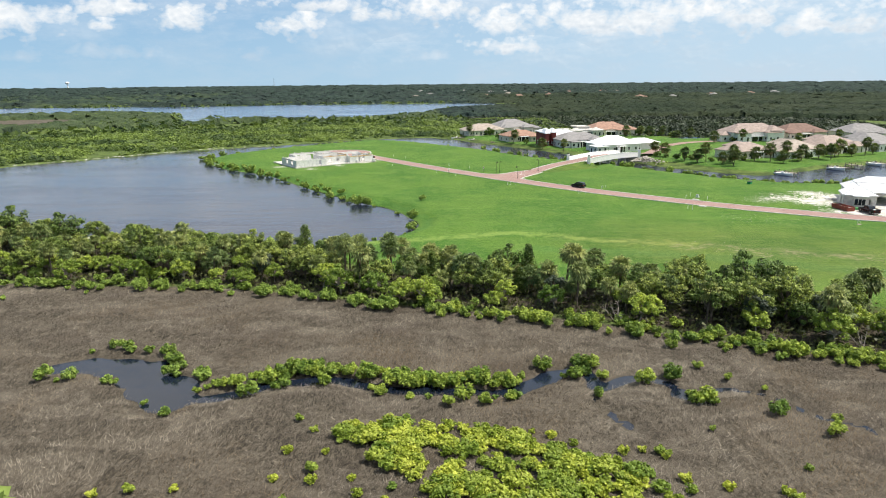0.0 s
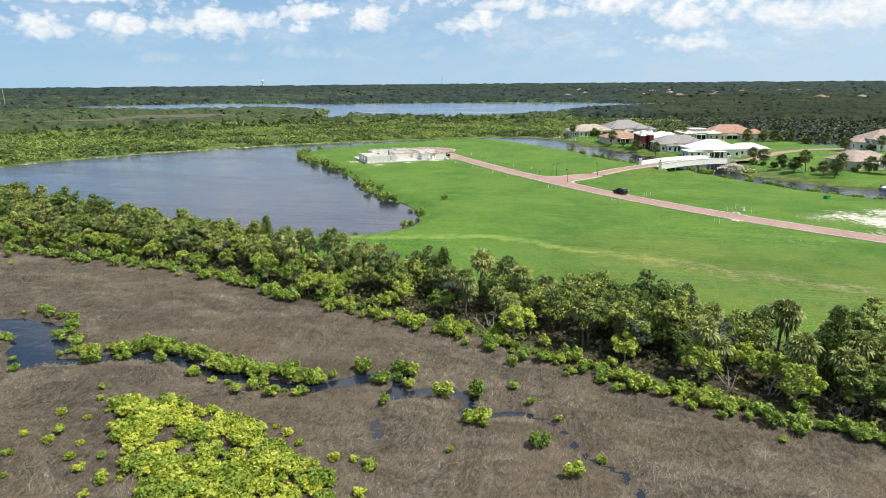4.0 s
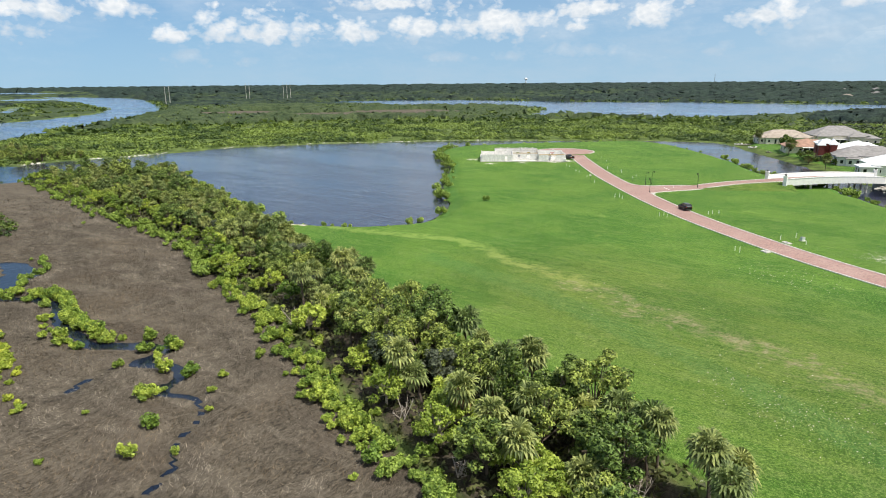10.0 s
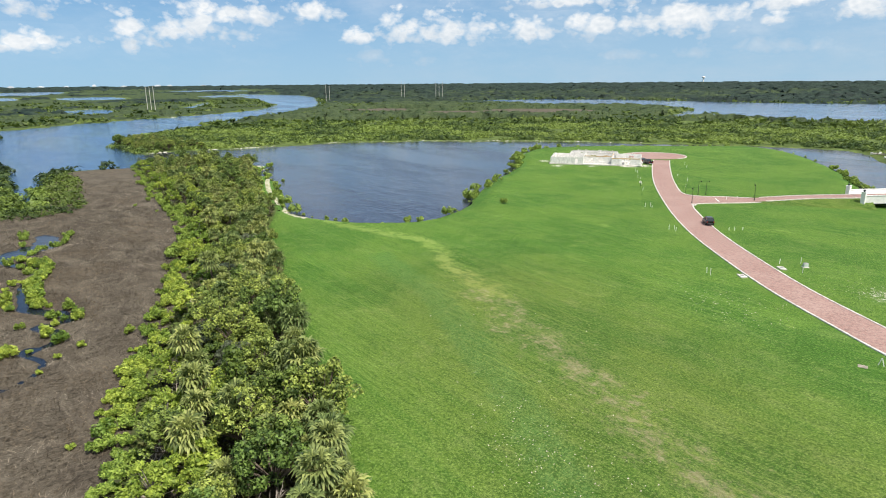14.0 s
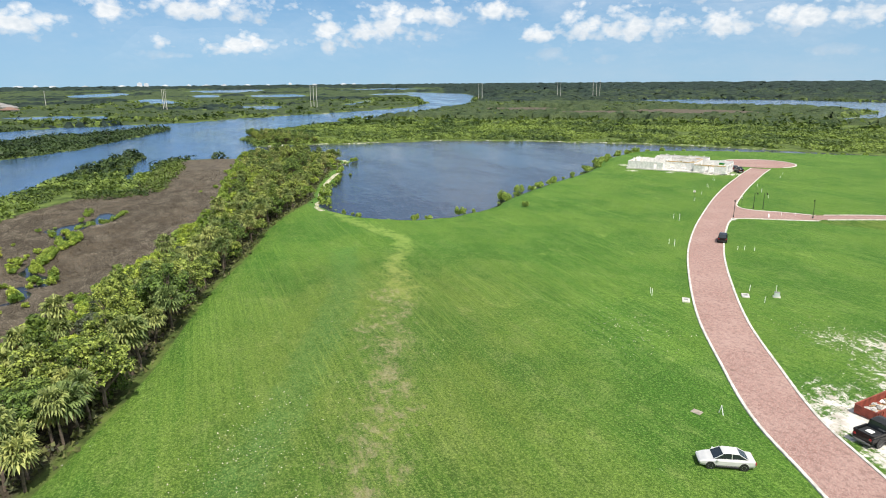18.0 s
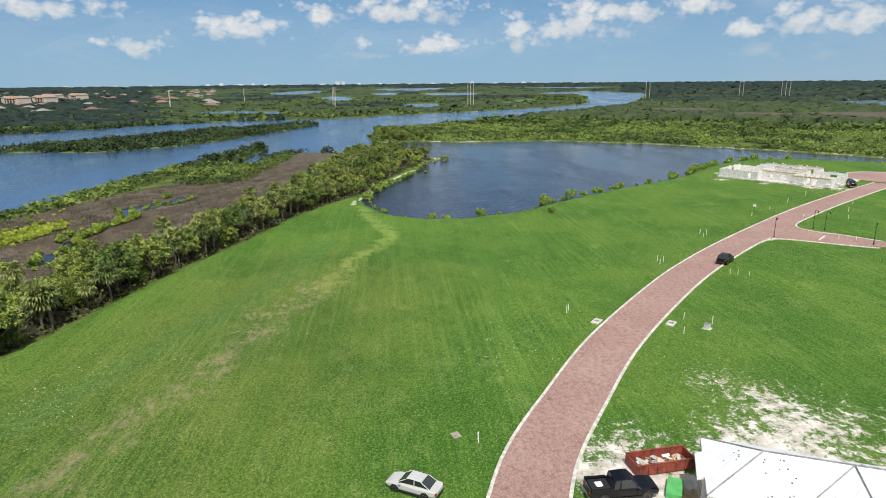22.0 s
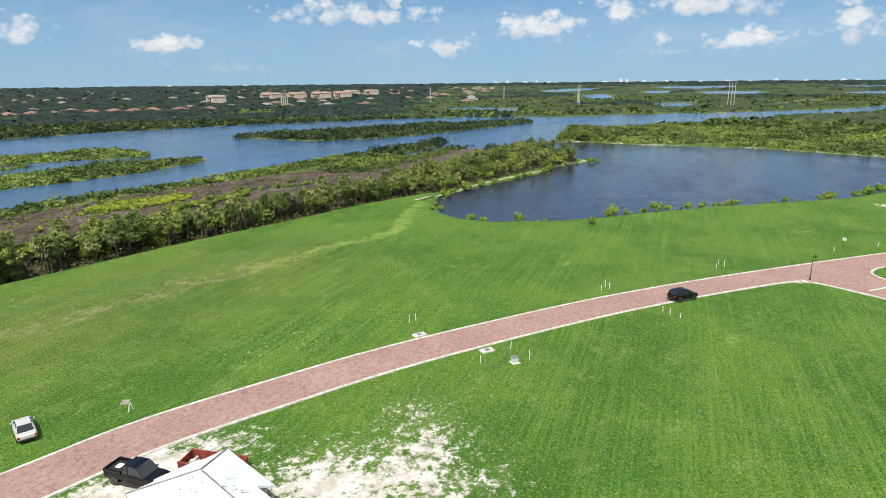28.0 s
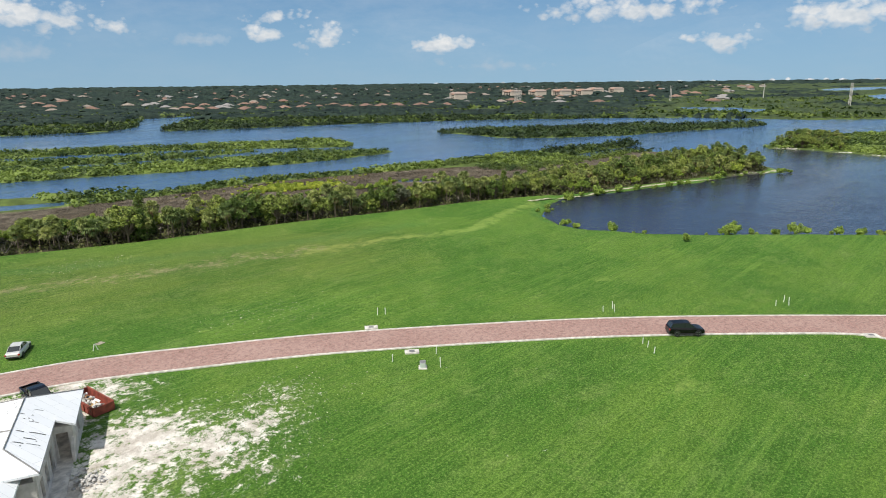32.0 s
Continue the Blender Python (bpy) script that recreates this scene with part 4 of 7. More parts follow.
def make_shrub(rng, tall, wide, leaves, material, leaf=0.17):
    bm = bmesh.new()
    pts, ways, lobes = [], [], int(rng.integers(11, 16))
    for i in range(lobes):
        ang, rad = i * 2.4 + rng.random(), wide * 0.7 * math.sqrt(rng.random())
        c = np.array([rad * math.cos(ang), rad * math.sin(ang), tall * rng.uniform(0.3, 0.82)])
        limb(bm, (c[0] * 0.2, c[1] * 0.2, -0.3), c, 0.05, 0.015, 4)
        n = leaves // lobes
        r = np.array([wide * 0.31, wide * 0.31, tall * 0.24])
        ball = ball_points(n, rng, 0.5)
        pts.append(c + ball * r)
        ways.append(ball)
    pts = np.concatenate(pts)
    pts[:, 2] = np.maximum(pts[:, 2], 0.05)
    v, f = cards(pts, leaf * (0.6 + 0.8 * rng.random(len(pts))), rng, facing=np.concatenate(ways))
    return bm_mesh("stems", bm, M_BARK), mesh_np("foliage", v, f, [material])


def make_snag(rng, tall):
    bm = bmesh.new()
    for i in range(5):
        way = Vector((rng.normal(0, 0.5), rng.normal(0, 0.5), 1)).normalized()
        a = Vector((rng.normal(0, 0.3), rng.normal(0, 0.3), -0.2))
        b = a + way * tall * rng.uniform(0.6, 1.0)
        limb(bm, a, b, 0.09, 0.03, 5)
        for k in range(6):
            p = a.lerp(b, rng.uniform(0.4, 1.0))
            limb(bm, p, p + Vector((rng.normal(0, 1), rng.normal(0, 1), rng.uniform(0.1, 1))).normalized() * rng.uniform(0.4, 1.2), 0.03, 0.008, 4)
    return bm_mesh("branches", bm, M_DEADWOOD)


OAKS = [make_broadleaf(RNG, t, w, 4000, M_LEAF, 0.145) for t, w in ((7.6, 3.0), (6.6, 2.6), (8.4, 3.2), (5.6, 2.3), (6.9, 3.4))]
CEDARS = [make_broadleaf(RNG, t, w, 3000, M_LEAF_CEDAR, 0.14, True) for t, w in ((7.2, 1.9), (5.4, 1.6), (8.6, 2.3))]
BUTTONWOODS = [make_broadleaf(RNG, t, w, 2600, M_LEAF_MANGROVE, 0.145, False, M_DEADWOOD, 0.3) for t, w in ((4.4, 2.2), (3.6, 1.9), (5.0, 2.4))]
PALMS = [make_palm(RNG, t, n, r) for t, n, r in ((4.6, 30, 1.65), (3.8, 28, 1.6), (5.4, 32, 1.65), (2.9, 26, 1.75), (6.0, 30, 1.6))]
M_PALM_DARK = leafy("garden_palm_fronds", (0.035, 0.06, 0.018), (0.17, 0.23, 0.06))
GARDEN_PALMS = [make_palm(RNG, t, n, r, M_PALM_DARK) for t, n, r in ((4.6, 34, 2.3), (3.6, 32, 2.4), (5.4, 34, 2.2))]
SHRUBS = [make_shrub(RNG, t, w, n, M_LEAF_MANGROVE) for t, w, n in ((1.7, 1.3, 520), (1.3, 1.0, 420), (2.2, 1.6, 680))]
BRIGHT = [make_shrub(RNG, t, w, n, M_LEAF_BRIGHT, 0.14) for t, w, n in ((1.0, 1.25, 620), (0.75, 0.8, 360), (1.25, 1.6, 820))]
SNAGS = [make_snag(RNG, 3.6), make_snag(RNG, 2.6)]
M_LEAF_GREY = leafy("grey_leaves", (0.07, 0.085, 0.06), (0.2, 0.23, 0.17))
GARDEN = [make_shrub(RNG, t, w, 520, M_LEAF_CEDAR, 0.24) for t, w in ((2.6, 1.7), (2.0, 1.9))]
GREYS = [make_broadleaf(RNG, 6.0, 2.2, 2000, M_LEAF_GREY, 0.17)]

QUEUE = []


def plant(kind, variant, x, y, z, turn, scale, squash=1.0, final=False):
    """Stands a plant at a place; repeats share the meshes of the first."""
    name, label, category, group, meshes, names = kind
    if name == "mangrove_shrub" and not final:
        QUEUE.append((variant, x, y, z, turn, scale))
        return None
    top = thing(name, label, category, group)
    for me, n in zip(meshes[variant] if isinstance(meshes[variant], tuple) else (meshes[variant],), names):
        ob = new(n, me)
        ob.parent = top
    top.matrix_basis = Matrix.Translation((x, y, z)) @ Euler((0, 0, turn)).to_matrix().to_4x4() @ Matrix.Diagonal((scale, scale, scale * squash, 1))
    return top


K_OAK = ("oak_tree", "dark green broadleaf tree with a dense uneven crown beside the lawn", "tree", "trees of the shore belt", OAKS, ("trunk", "crown"))
K_CEDAR = ("cedar_tree", "dark pointed cedar with dense foliage in the shore belt", "tree", "trees of the shore belt", CEDARS, ("trunk", "crown"))
K_BUTTON = ("buttonwood_tree", "light green mangrove tree with pale crooked stems at the marsh edge", "tree", "trees of the shore belt", BUTTONWOODS, ("trunk", "crown"))
K_PALM = ("palm_tree", "cabbage palm with drooping fan fronds and a rough trunk", "palm", "palms of the shore belt", PALMS, ("trunk", "crown", "frond_skirt"))
K_SHRUB = ("mangrove_shrub", "bright green mangrove shrub standing in the salt marsh", "shrub", "shrubs of the marsh", SHRUBS, ("stem", "foliage"))
K_BRIGHT = ("young_mangrove", "low yellow-green young mangrove bush in the brown marsh", "shrub", "young mangroves", BRIGHT, ("stem", "foliage"))
K_SNAG = ("dead_tree", "bare bleached dead branches standing among green trees", "dead tree", "", SNAGS, ("bare_crown",))
K_GREY = ("silver_tree", "grey-green tree with thin silvery foliage in the shore belt", "tree", "trees of the shore belt", GREYS, ("trunk", "crown"))


def on_grid(values, X, Y):
    """Values of the ground's grid between its points."""
    X, Y = np.atleast_1d(np.asarray(X, float)), np.atleast_1d(np.asarray(Y, float))
    i = np.clip(np.searchsorted(GX, X) - 1, 0, len(GX) - 2)
    j = np.clip(np.searchsorted(GY, Y) - 1, 0, len(GY) - 2)
    u, w = (X - GX[i]) / (GX[i + 1] - GX[i]), (Y - GY[j]) / (GY[j + 1] - GY[j])
    g = values.reshape(len(GY), len(GX))
    return (g[j, i] * (1 - u) + g[j, i + 1] * u) * (1 - w) + (g[j + 1, i] * (1 - u) + g[j + 1, i + 1] * u) * w


def land_z(x, y):
    return np.maximum(on_grid(PZ, x, y), WATER_Z - 0.2)


def shore_at(x, y):
    return on_grid(D_SHORE, x, y)


def spread_points(low, high, gap, rng):
    """Jittered grid of places in a box."""
    gx, gy = np.meshgrid(np.arange(low[0], high[0], gap), np.arange(low[1], high[1], gap))
    p = np.stack([gx.ravel(), gy.ravel()], 1)
    return p + rng.uniform(-0.48, 0.48, p.shape) * gap


# the belt of trees between marsh and lawn
P = spread_points((-168, 20), (150, 165), 3.1, RNG)
ds, dm, dl = away(STRIP, P[:, 0], P[:, 1]), on_grid(D_MARSH, P[:, 0], P[:, 1]), away(LAWN, P[:, 0], P[:, 1])
keep = (ds < -1.0) & (shore_at(P[:, 0], P[:, 1]) > 1.5) & (off_line(PATH, P[:, 0], P[:, 1]) > 3.6)
P, dm, dl = P[keep], dm[keep], dl[keep]
PZ0 = land_z(P[:, 0], P[:, 1])
for (x, y), m, l, z in zip(P, dm, dl, PZ0):
    r, west = RNG.random(), x < -22
    turn, scale = RNG.uniform(0, 6.28), RNG.uniform(0.78, 1.12)
    if x > 8 and m < 4.6:
        kind = K_SHRUB if m < 2.0 and r < 0.6 else K_BUTTON if m > 2.6 and r < 0.45 else K_SNAG if r > 0.86 else None
    elif m < 4.2:
        kind = K_BUTTON if r < 0.55 else K_SHRUB if r < 0.82 else None
    elif m < 9:
        kind = K_BUTTON if r < 0.36 else K_OAK if r < 0.6 else K_PALM if r < 0.86 else K_GREY if r < 0.9 else None
    elif l < 5:
        kind = K_PALM if r < 0.6 else K_OAK if r < 0.82 else K_CEDAR if r < 0.9 else K_SNAG if r < 0.94 else None
    else:
        kind = (K_PALM if r < 0.36 else K_OAK if r < 0.7 else K_BUTTON if r < 0.92 else K_SNAG) if west else (K_OAK if r < 0.42 else K_PALM if r < 0.76 else K_CEDAR if r < 0.88 else K_GREY if r < 0.94 else K_SNAG)
    if kind:
        big = 1.0 + 0.12 * float(rough(np.array(x), np.array(y), 12, 2.0))
        plant(kind, int(RNG.integers(len(kind[4]))), x, y, z, turn, scale * big * (0.86 if west else 1.0))

# undergrowth between the trunks
p = spread_points((-168, 20), (150, 165), 1.7, RNG)
p = p[(on_grid(D_STRIP, p[:, 0], p[:, 1]) < -0.5) & (shore_at(p[:, 0], p[:, 1]) > 0.8) & (off_line(PATH, p[:, 0], p[:, 1]) > 2.2)]
n, per = len(p), 11
q = ball_points(n * per, RNG, 0.6)
q[:, 2] = np.abs(q[:, 2])
c = np.repeat(np.stack([p[:, 0], p[:, 1], land_z(p[:, 0], p[:, 1])], 1), per, 0) + q * np.stack([np.full(n * per, 1.2), np.full(n * per, 1.2), np.repeat(RNG.uniform(0.5, 1.9, n), per)], 1)
v, f = cards(c, 0.3 * (0.6 + 0.8 * RNG.random(n * per)), RNG)
tagged(new("undergrowth", mesh_np("undergrowth", v, f, [leafy("undergrowth_leaves", (0.04, 0.05, 0.02), (0.19, 0.2, 0.07), False)])), "green undergrowth of saplings and ferns in the shore belt", "undergrowth", kind="stuff")

# taller round trees that stand out of the belt
for x, y, s in ((-78, 128, 1.15), (-92, 132, 1.2), (-58, 118, 1.1), (-128, 134, 1.15), (-140, 140, 1.2), (-150, 132, 1.1), (47, 92, 1.15), (68, 86, 1.0)):
    plant(K_CEDAR if s < 1.05 else K_OAK, 2 if s > 1.05 else 0, x, y, float(land_z(x, y)[0]), x, s)

# the wooded point across the lake's mouth
P = spread_points((-290, 128), (-215, 178), 4.6, RNG)
for x, y in P[(shore_at(P[:, 0], P[:, 1]) > 2) & (P[:, 1] < 150 + 0.25 * (P[:, 0] + 290))]:
    kind = K_PALM if RNG.random() < 0.5 else K_OAK
    if RNG.random() < 0.8:
        plant(kind, int(RNG.integers(len(kind[4]))), x, y, float(land_z(x, y)[0]), RNG.uniform(0, 6), RNG.uniform(0.65, 0.95))

# low bushes on the marsh side of the belt, along the creek and in the open marsh
line = smooth_line(STRIP_MARSH, 12)
for x, y in line[line[:, 0] < 100]:
    for k in range(3):
        a, b = x + RNG.normal(0, 1.6), y - 0.9 + RNG.normal(0, 1.2)
        plant(K_SHRUB, int(RNG.integers(3)), a, b, float(land_z(a, b)[0]), RNG.uniform(0, 6), RNG.uniform(0.45, 0.95))
line = smooth_line(CREEK, 2)
for i, (x, y) in enumerate(line):
    if x > 30:
        continue
    dense = 2 if -22 < x < 8 else (1 if RNG.random() < (0.6 if x < -24 else 0.25) else 0)
    for k in range(dense):
        side = 1 if RNG.random() < (0.9 if -26 < x < 4 else 0.6) else -1
        away_by = RNG.uniform(1.2, 2.6) + (2.4 if x < -28 else 0)
        a, b = x + RNG.normal(0, 0.7), y + side * away_by
        plant(K_SHRUB, int(RNG.integers(3)), a, b, float(land_z(a, b)[0]), RNG.uniform(0, 6), RNG.uniform(0.4, 0.9))
for x, y, s in ((35.2, 59.5, 0.75), (38.6, 55.3, 0.7), (-27.3, 47.5, 0.5), (-48, 102, 0.5), (-12, 50, 0.6), (-4.5, 47.5, 0.5), (33.4, 67.5, 0.5), (36.5, 65.2, 0.4), (41, 58.8, 0.4), (31, 70.5, 0.7), (58, 66, 0.5), (50, 70.5, 0.45),
        (27, 56.5, 0.35), (-15, 59, 0.45), (21, 52, 0.4), (4.5, 62.5, 0.9), (7.5, 63.5, 0.8), (0.5, 62, 0.7), (-72, 98, 0.5), (-60, 101, 0.4)):
    plant(K_SHRUB, int(abs(x)) % 3, x, y, float(land_z(x, y)[0]), x, s)
BED = smooth_line([(-10, 57), (-1, 59), (5, 57), (10, 54), (15, 51), (19, 48), (16, 44), (10, 42), (4, 41), (0, 46), (-6, 51)], 5, True)
P = spread_points((-30, 30), (40, 62), 1.25, RNG)
db = away(BED, P[:, 0], P[:, 1])
for (x, y), d in zip(P, db):
    chance = 0.86 if d < 0 else 0.2 if (d < 6 and y < 57) else 0.04 if y < 50 else 0
    if RNG.random() < chance:
        plant(K_BRIGHT, int(RNG.integers(3)) if d < 0 else 1, x, y, float(land_z(x, y)[0]), RNG.uniform(0, 6), RNG.uniform(0.75, 1.15) if d < 0 else RNG.uniform(0.5, 0.9))

# bushes on the banks of the lake
line = LAKE[(LAKE[:, 1] > 128)]
for i, (x, y) in enumerate(line):
    n = 0
    if (180 < y < 300 and x < -18) or (x > 20 and y > 195):
        n = 2
    elif -140 < x < -36 and y < 165:
        n = 1 if RNG.random() < 0.9 else 0
    elif RNG.random() < 0.55:
        n = 1
    for k in range(n):
        a, b = x + RNG.normal(0, 1.2), y + RNG.normal(0, 1.2)
        z = float(land_z(a, b)[0])
        if z > -1.75:
            plant(K_SHRUB, int(RNG.integers(3)), a, b, z, RNG.uniform(0, 6), RNG.uniform(0.5, 1.45) if n == 2 or x < -36 else RNG.choice([0.35, 0.45, 0.6, 1.1]))
plant(K_SHRUB, 2, -5.6, 179.1, float(land_z(-5.6, 179.1)[0]), 1.0, 0.75)

# the shrubs that stand nearest are things; the rest is one thicket
QUEUE.sort(key=lambda q: math.hypot(q[1] - 15, q[2] - 45))
for q in QUEUE[:280]:
    plant(K_SHRUB, *q, final=True)
verts, faces, base = [], [], 0
for variant, x, y, z, turn, scale in QUEUE[280:]:
    me = SHRUBS[variant][1]
    co = np.empty(len(me.vertices) * 3, np.float32)
    me.vertices.foreach_get("co", co)
    co = co.reshape(-1, 3) * scale
    c, s_ = math.cos(turn), math.sin(turn)
    verts.append(np.stack([co[:, 0] * c - co[:, 1] * s_ + x, co[:, 0] * s_ + co[:, 1] * c + y, co[:, 2] + z], 1))
    faces.append(np.arange(len(co)).reshape(-1, 3) + base)
    base += len(co)
tagged(new("bank_bushes", mesh_np("bank_bushes", np.concatenate(verts), np.concatenate(faces), [leafy("bank_bush_leaves", (0.1, 0.17, 0.024), (0.4, 0.52, 0.1), False)])), "green bushes along the lake bank and the belt of trees", "bushes", kind="stuff")

# reeds of the marsh
P = spread_points((-130, 24), (95, 118), 0.34, RNG)
dm = on_grid(D_MARSH, P[:, 0], P[:, 1])
P, dm = P[dm < 0.5], dm[dm < 0.5]
keep = shore_at(P[:, 0], P[:, 1]) > 0.25
keep &= RNG.random(len(P)) < np.clip(1.15 - (np.hypot(P[:, 0] - 20, P[:, 1]) - 55) / 130, 0.25, 1)
P = P[keep]
n = len(P)
field = 1.6 * rough(P[:, 0], P[:, 1], 11, 8.0) + RNG.normal(0, 1.0, n)
tilt = 0.9 + 0.7 * np.clip(rough(P[:, 0], P[:, 1], 3.5, 9.0) + 0.4, 0, 1.2)
zz = land_z(P[:, 0], P[:, 1])
verts = []
for k in range(3):
    ang = field + RNG.normal(0, 0.7, n)
    tall = RNG.uniform(0.18, 0.42, n)
    w = RNG.uniform(0.012, 0.032, n)
    bx, by = P[:, 0] + RNG.normal(0, 0.2, n), P[:, 1] + RNG.normal(0, 0.2, n)
    tx, ty = bx + np.cos(ang) * tilt * tall * 1.3, by + np.sin(ang) * tilt * tall * 1.3
    sx, sy = -np.sin(ang) * w, np.cos(ang) * w
    verts.append(np.stack([np.stack([bx - sx, by - sy, zz - 0.05], 1), np.stack([bx + sx, by + sy, zz - 0.05], 1), np.stack([tx, ty, zz + tall], 1)], 1))
verts = np.concatenate(verts).reshape(-1, 3)
tagged(new("marsh_reeds", mesh_np("marsh_reeds", verts, np.arange(len(verts)).reshape(-1, 3), [M_REED])), "matted grey-brown dry needle rush of the salt marsh", "reeds", kind="stuff")

# mangrove thickets along the river and beyond the lake
def thicket(name, label, material, low, high, gap, keep_at, tall, leaf, per):
    p = spread_points(low, high, gap, RNG)
    az = np.degrees(np.arctan2(-(p[:, 0] - 60), p[:, 1] - 60))
    p = p[((az > -48) & (az < 180)) | (az < -172)]
    d = shore_at(p[:, 0], p[:, 1])
    ok = (d > -0.5) & (on_grid(D_LAWN, p[:, 0], p[:, 1]) > 2.5) & (on_grid(D_STRIP, p[:, 0], p[:, 1]) > 1)
    p, d = p[ok], d[ok]
    p = p[keep_at(p[:, 0], p[:, 1], d)]
    n = len(p)
    z = land_z(p[:, 0], p[:, 1])
    h = tall * (0.55 + 0.35 * RNG.random(n) + 0.4 * np.clip(rough(p[:, 0], p[:, 1], 14, 11.0), -0.6, 1))
    q = ball_points(n * per, RNG, 0.5)
    q[:, 2] = np.abs(q[:, 2])
    c = np.repeat(np.stack([p[:, 0], p[:, 1], z], 1), per, 0)
    hh = np.repeat(h, per)
    c = c + q * np.stack([np.full(n * per, gap * 0.75), np.full(n * per, gap * 0.75), hh], 1)
    v, f = cards(c, leaf * (0.6 + 0.8 * RNG.random(n * per)), RNG, 0.75, facing=q)
    return tagged(new(name, mesh_np(name, v, f, [material])), label, "mangroves", kind="stuff")


def open_ground(x, y):
    return rough(x, y, 24, 13.0) + 0.6 * rough(x, y, 9, 14.0) - 2.2 * blobs(BROWN, x, y, 25)


R_NEAR = lambda x, y: np.hypot(x - 60, y - 120)
thicket("mangrove_thicket", "light green mangrove thicket beyond the lake and on the river islands", M_WOODS, (-480, -200), (95, 640), 4.2,
    lambda x, y, d: (R_NEAR(x, y) < 470) & (d > np.where(y < 0, 0.6, np.where((y > 140) & (away(LAKE_ALL, x, y) < 9), 5.0, -0.5))) & ((y > 118) | (x > -130)) & (on_grid(D_MARSH, x, y) > 0.5) & ((open_ground(x, y) > -0.42) | (d < 6)), 2.5, 0.55, 44)
thicket("mangrove_thicket", "dark green mangrove forest on the far river bank", M_WOODS_DARK, (-480, -460), (330, 640), 4.8,
    lambda x, y, d: (R_NEAR(x, y) < 520) & (((y <= 118) & (x <= -130)) | (y < -205)) & (on_grid(D_MARSH, x, y) > 0.5), 3.8, 0.7, 34)
thicket("mangrove_thicket", "low dark mangroves on the mud flat behind the canal houses", M_WOODS_MUD, (20, 380), (330, 640), 5.0,
    lambda x, y, d: (R_NEAR(x, y) < 540) & (open_ground(x, y) > -0.7), 1.7, 0.8, 26)
thicket("mangrove_thicket", "green bushes along the river side of the marsh", M_WOODS_MID, (-210, 15), (100, 100), 2.4,
    lambda x, y, d: (y < 92) & (on_grid(D_STRIP, x, y) > 2) & (d > 0.3) & (away(RIVER_ALL, x, y) < np.where(x < -60, 13, 8)) & (RNG.random(len(x)) < np.where(x < -60, 0.95, 0.5)), 2.2, 0.32, 26)
thicket("mangrove_thicket", "mangroves and palms beyond the river, thinning into marsh", M_WOODS_MID, (-1350, -950), (420, 1300), 13.0,
    lambda x, y, d: (R_NEAR(x, y) > 430) & (R_NEAR(x, y) < 1300) & (d > 3) & (x < 20) & (open_ground(x, y) > np.where((x < -560) & (y > -180) & (y < 420), 0.45, -0.25)), 3.6, 2.1, 11)
thicket("mangrove_thicket", "dark flat mangroves behind the canal houses", M_WOODS_MUD, (20, 420), (520, 1300), 12.0,
    lambda x, y, d: (R_NEAR(x, y) > 500) & (R_NEAR(x, y) < 1200) & (d > 3) & (open_ground(x, y) > -0.6), 3.0, 1.8, 9)

# the woods towards the horizon: a closed, lumpy canopy with gaps of water
radii = 500 * 1.0245 ** np.arange(96)
radii = radii[radii < 4900]
turns = np.radians(np.arange(-60, 200, 0.27))
rr, tt = np.meshgrid(radii, turns)
rr = rr * (1 + 0.008 * RNG.normal(size=rr.shape))
tt = tt + 0.0025 * RNG.normal(size=tt.shape)
FX, FY = 60 - rr * np.sin(tt), 120 + rr * np.cos(tt)
fd = shore_at(FX.ravel(), FY.ravel()).reshape(FX.shape)
lump = RNG.random(FX.shape)
FZ = 1.2 + 2.4 * lump + np.clip((rr - 900) / 900, 0, 1) * (0.8 + 7.5 * lump ** 2) + 6.5 * np.clip((rr - 2600) / 2000, 0, 1) + 1.6 * rough(FX, FY, 70, 3.0)
flat = np.clip((np.degrees(tt) - 66) / 8, 0, 1) * np.clip((112 - np.degrees(tt)) / 8, 0, 1) * np.clip((3400 - rr) / 500, 0, 1)
lines = np.clip(4 * (rough(FX, FY * 0.7, 120, 7.0) + 0.5 * rough(FX, FY, 45, 2.0) - 0.35), 0, 1)
FZ = FZ * (1 - flat) + flat * (-1.0 + 1.2 * lump + (2.6 + 2.4 * lump) * lines)
FZ = np.where(fd < 6 + rr * 0.006, -2.6, FZ)
FZ[:, 0] = -2.0
FZ = np.where(blobs(BROWN, FX.ravel(), FY.ravel(), 25).reshape(FX.shape) > 0.5, -2.6, FZ)
FZ = np.where((on_grid(D_LAWN, FX.ravel(), FY.ravel()).reshape(FX.shape) < 8), -2.6, FZ)
n1, n2 = FX.shape
ids = np.arange(n1 * n2).reshape(n1, n2)
quads = np.stack([ids[:-1, :-1], ids[1:, :-1], ids[1:, 1:], ids[:-1, 1:]], -1).reshape(-1, 4)
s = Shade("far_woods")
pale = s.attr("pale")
# bluish base tones put the haze of distance into the woods' colour
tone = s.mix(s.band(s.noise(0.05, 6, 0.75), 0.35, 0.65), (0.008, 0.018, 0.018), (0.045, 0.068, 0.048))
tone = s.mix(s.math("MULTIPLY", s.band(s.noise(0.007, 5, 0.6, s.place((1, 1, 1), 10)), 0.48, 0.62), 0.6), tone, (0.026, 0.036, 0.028))
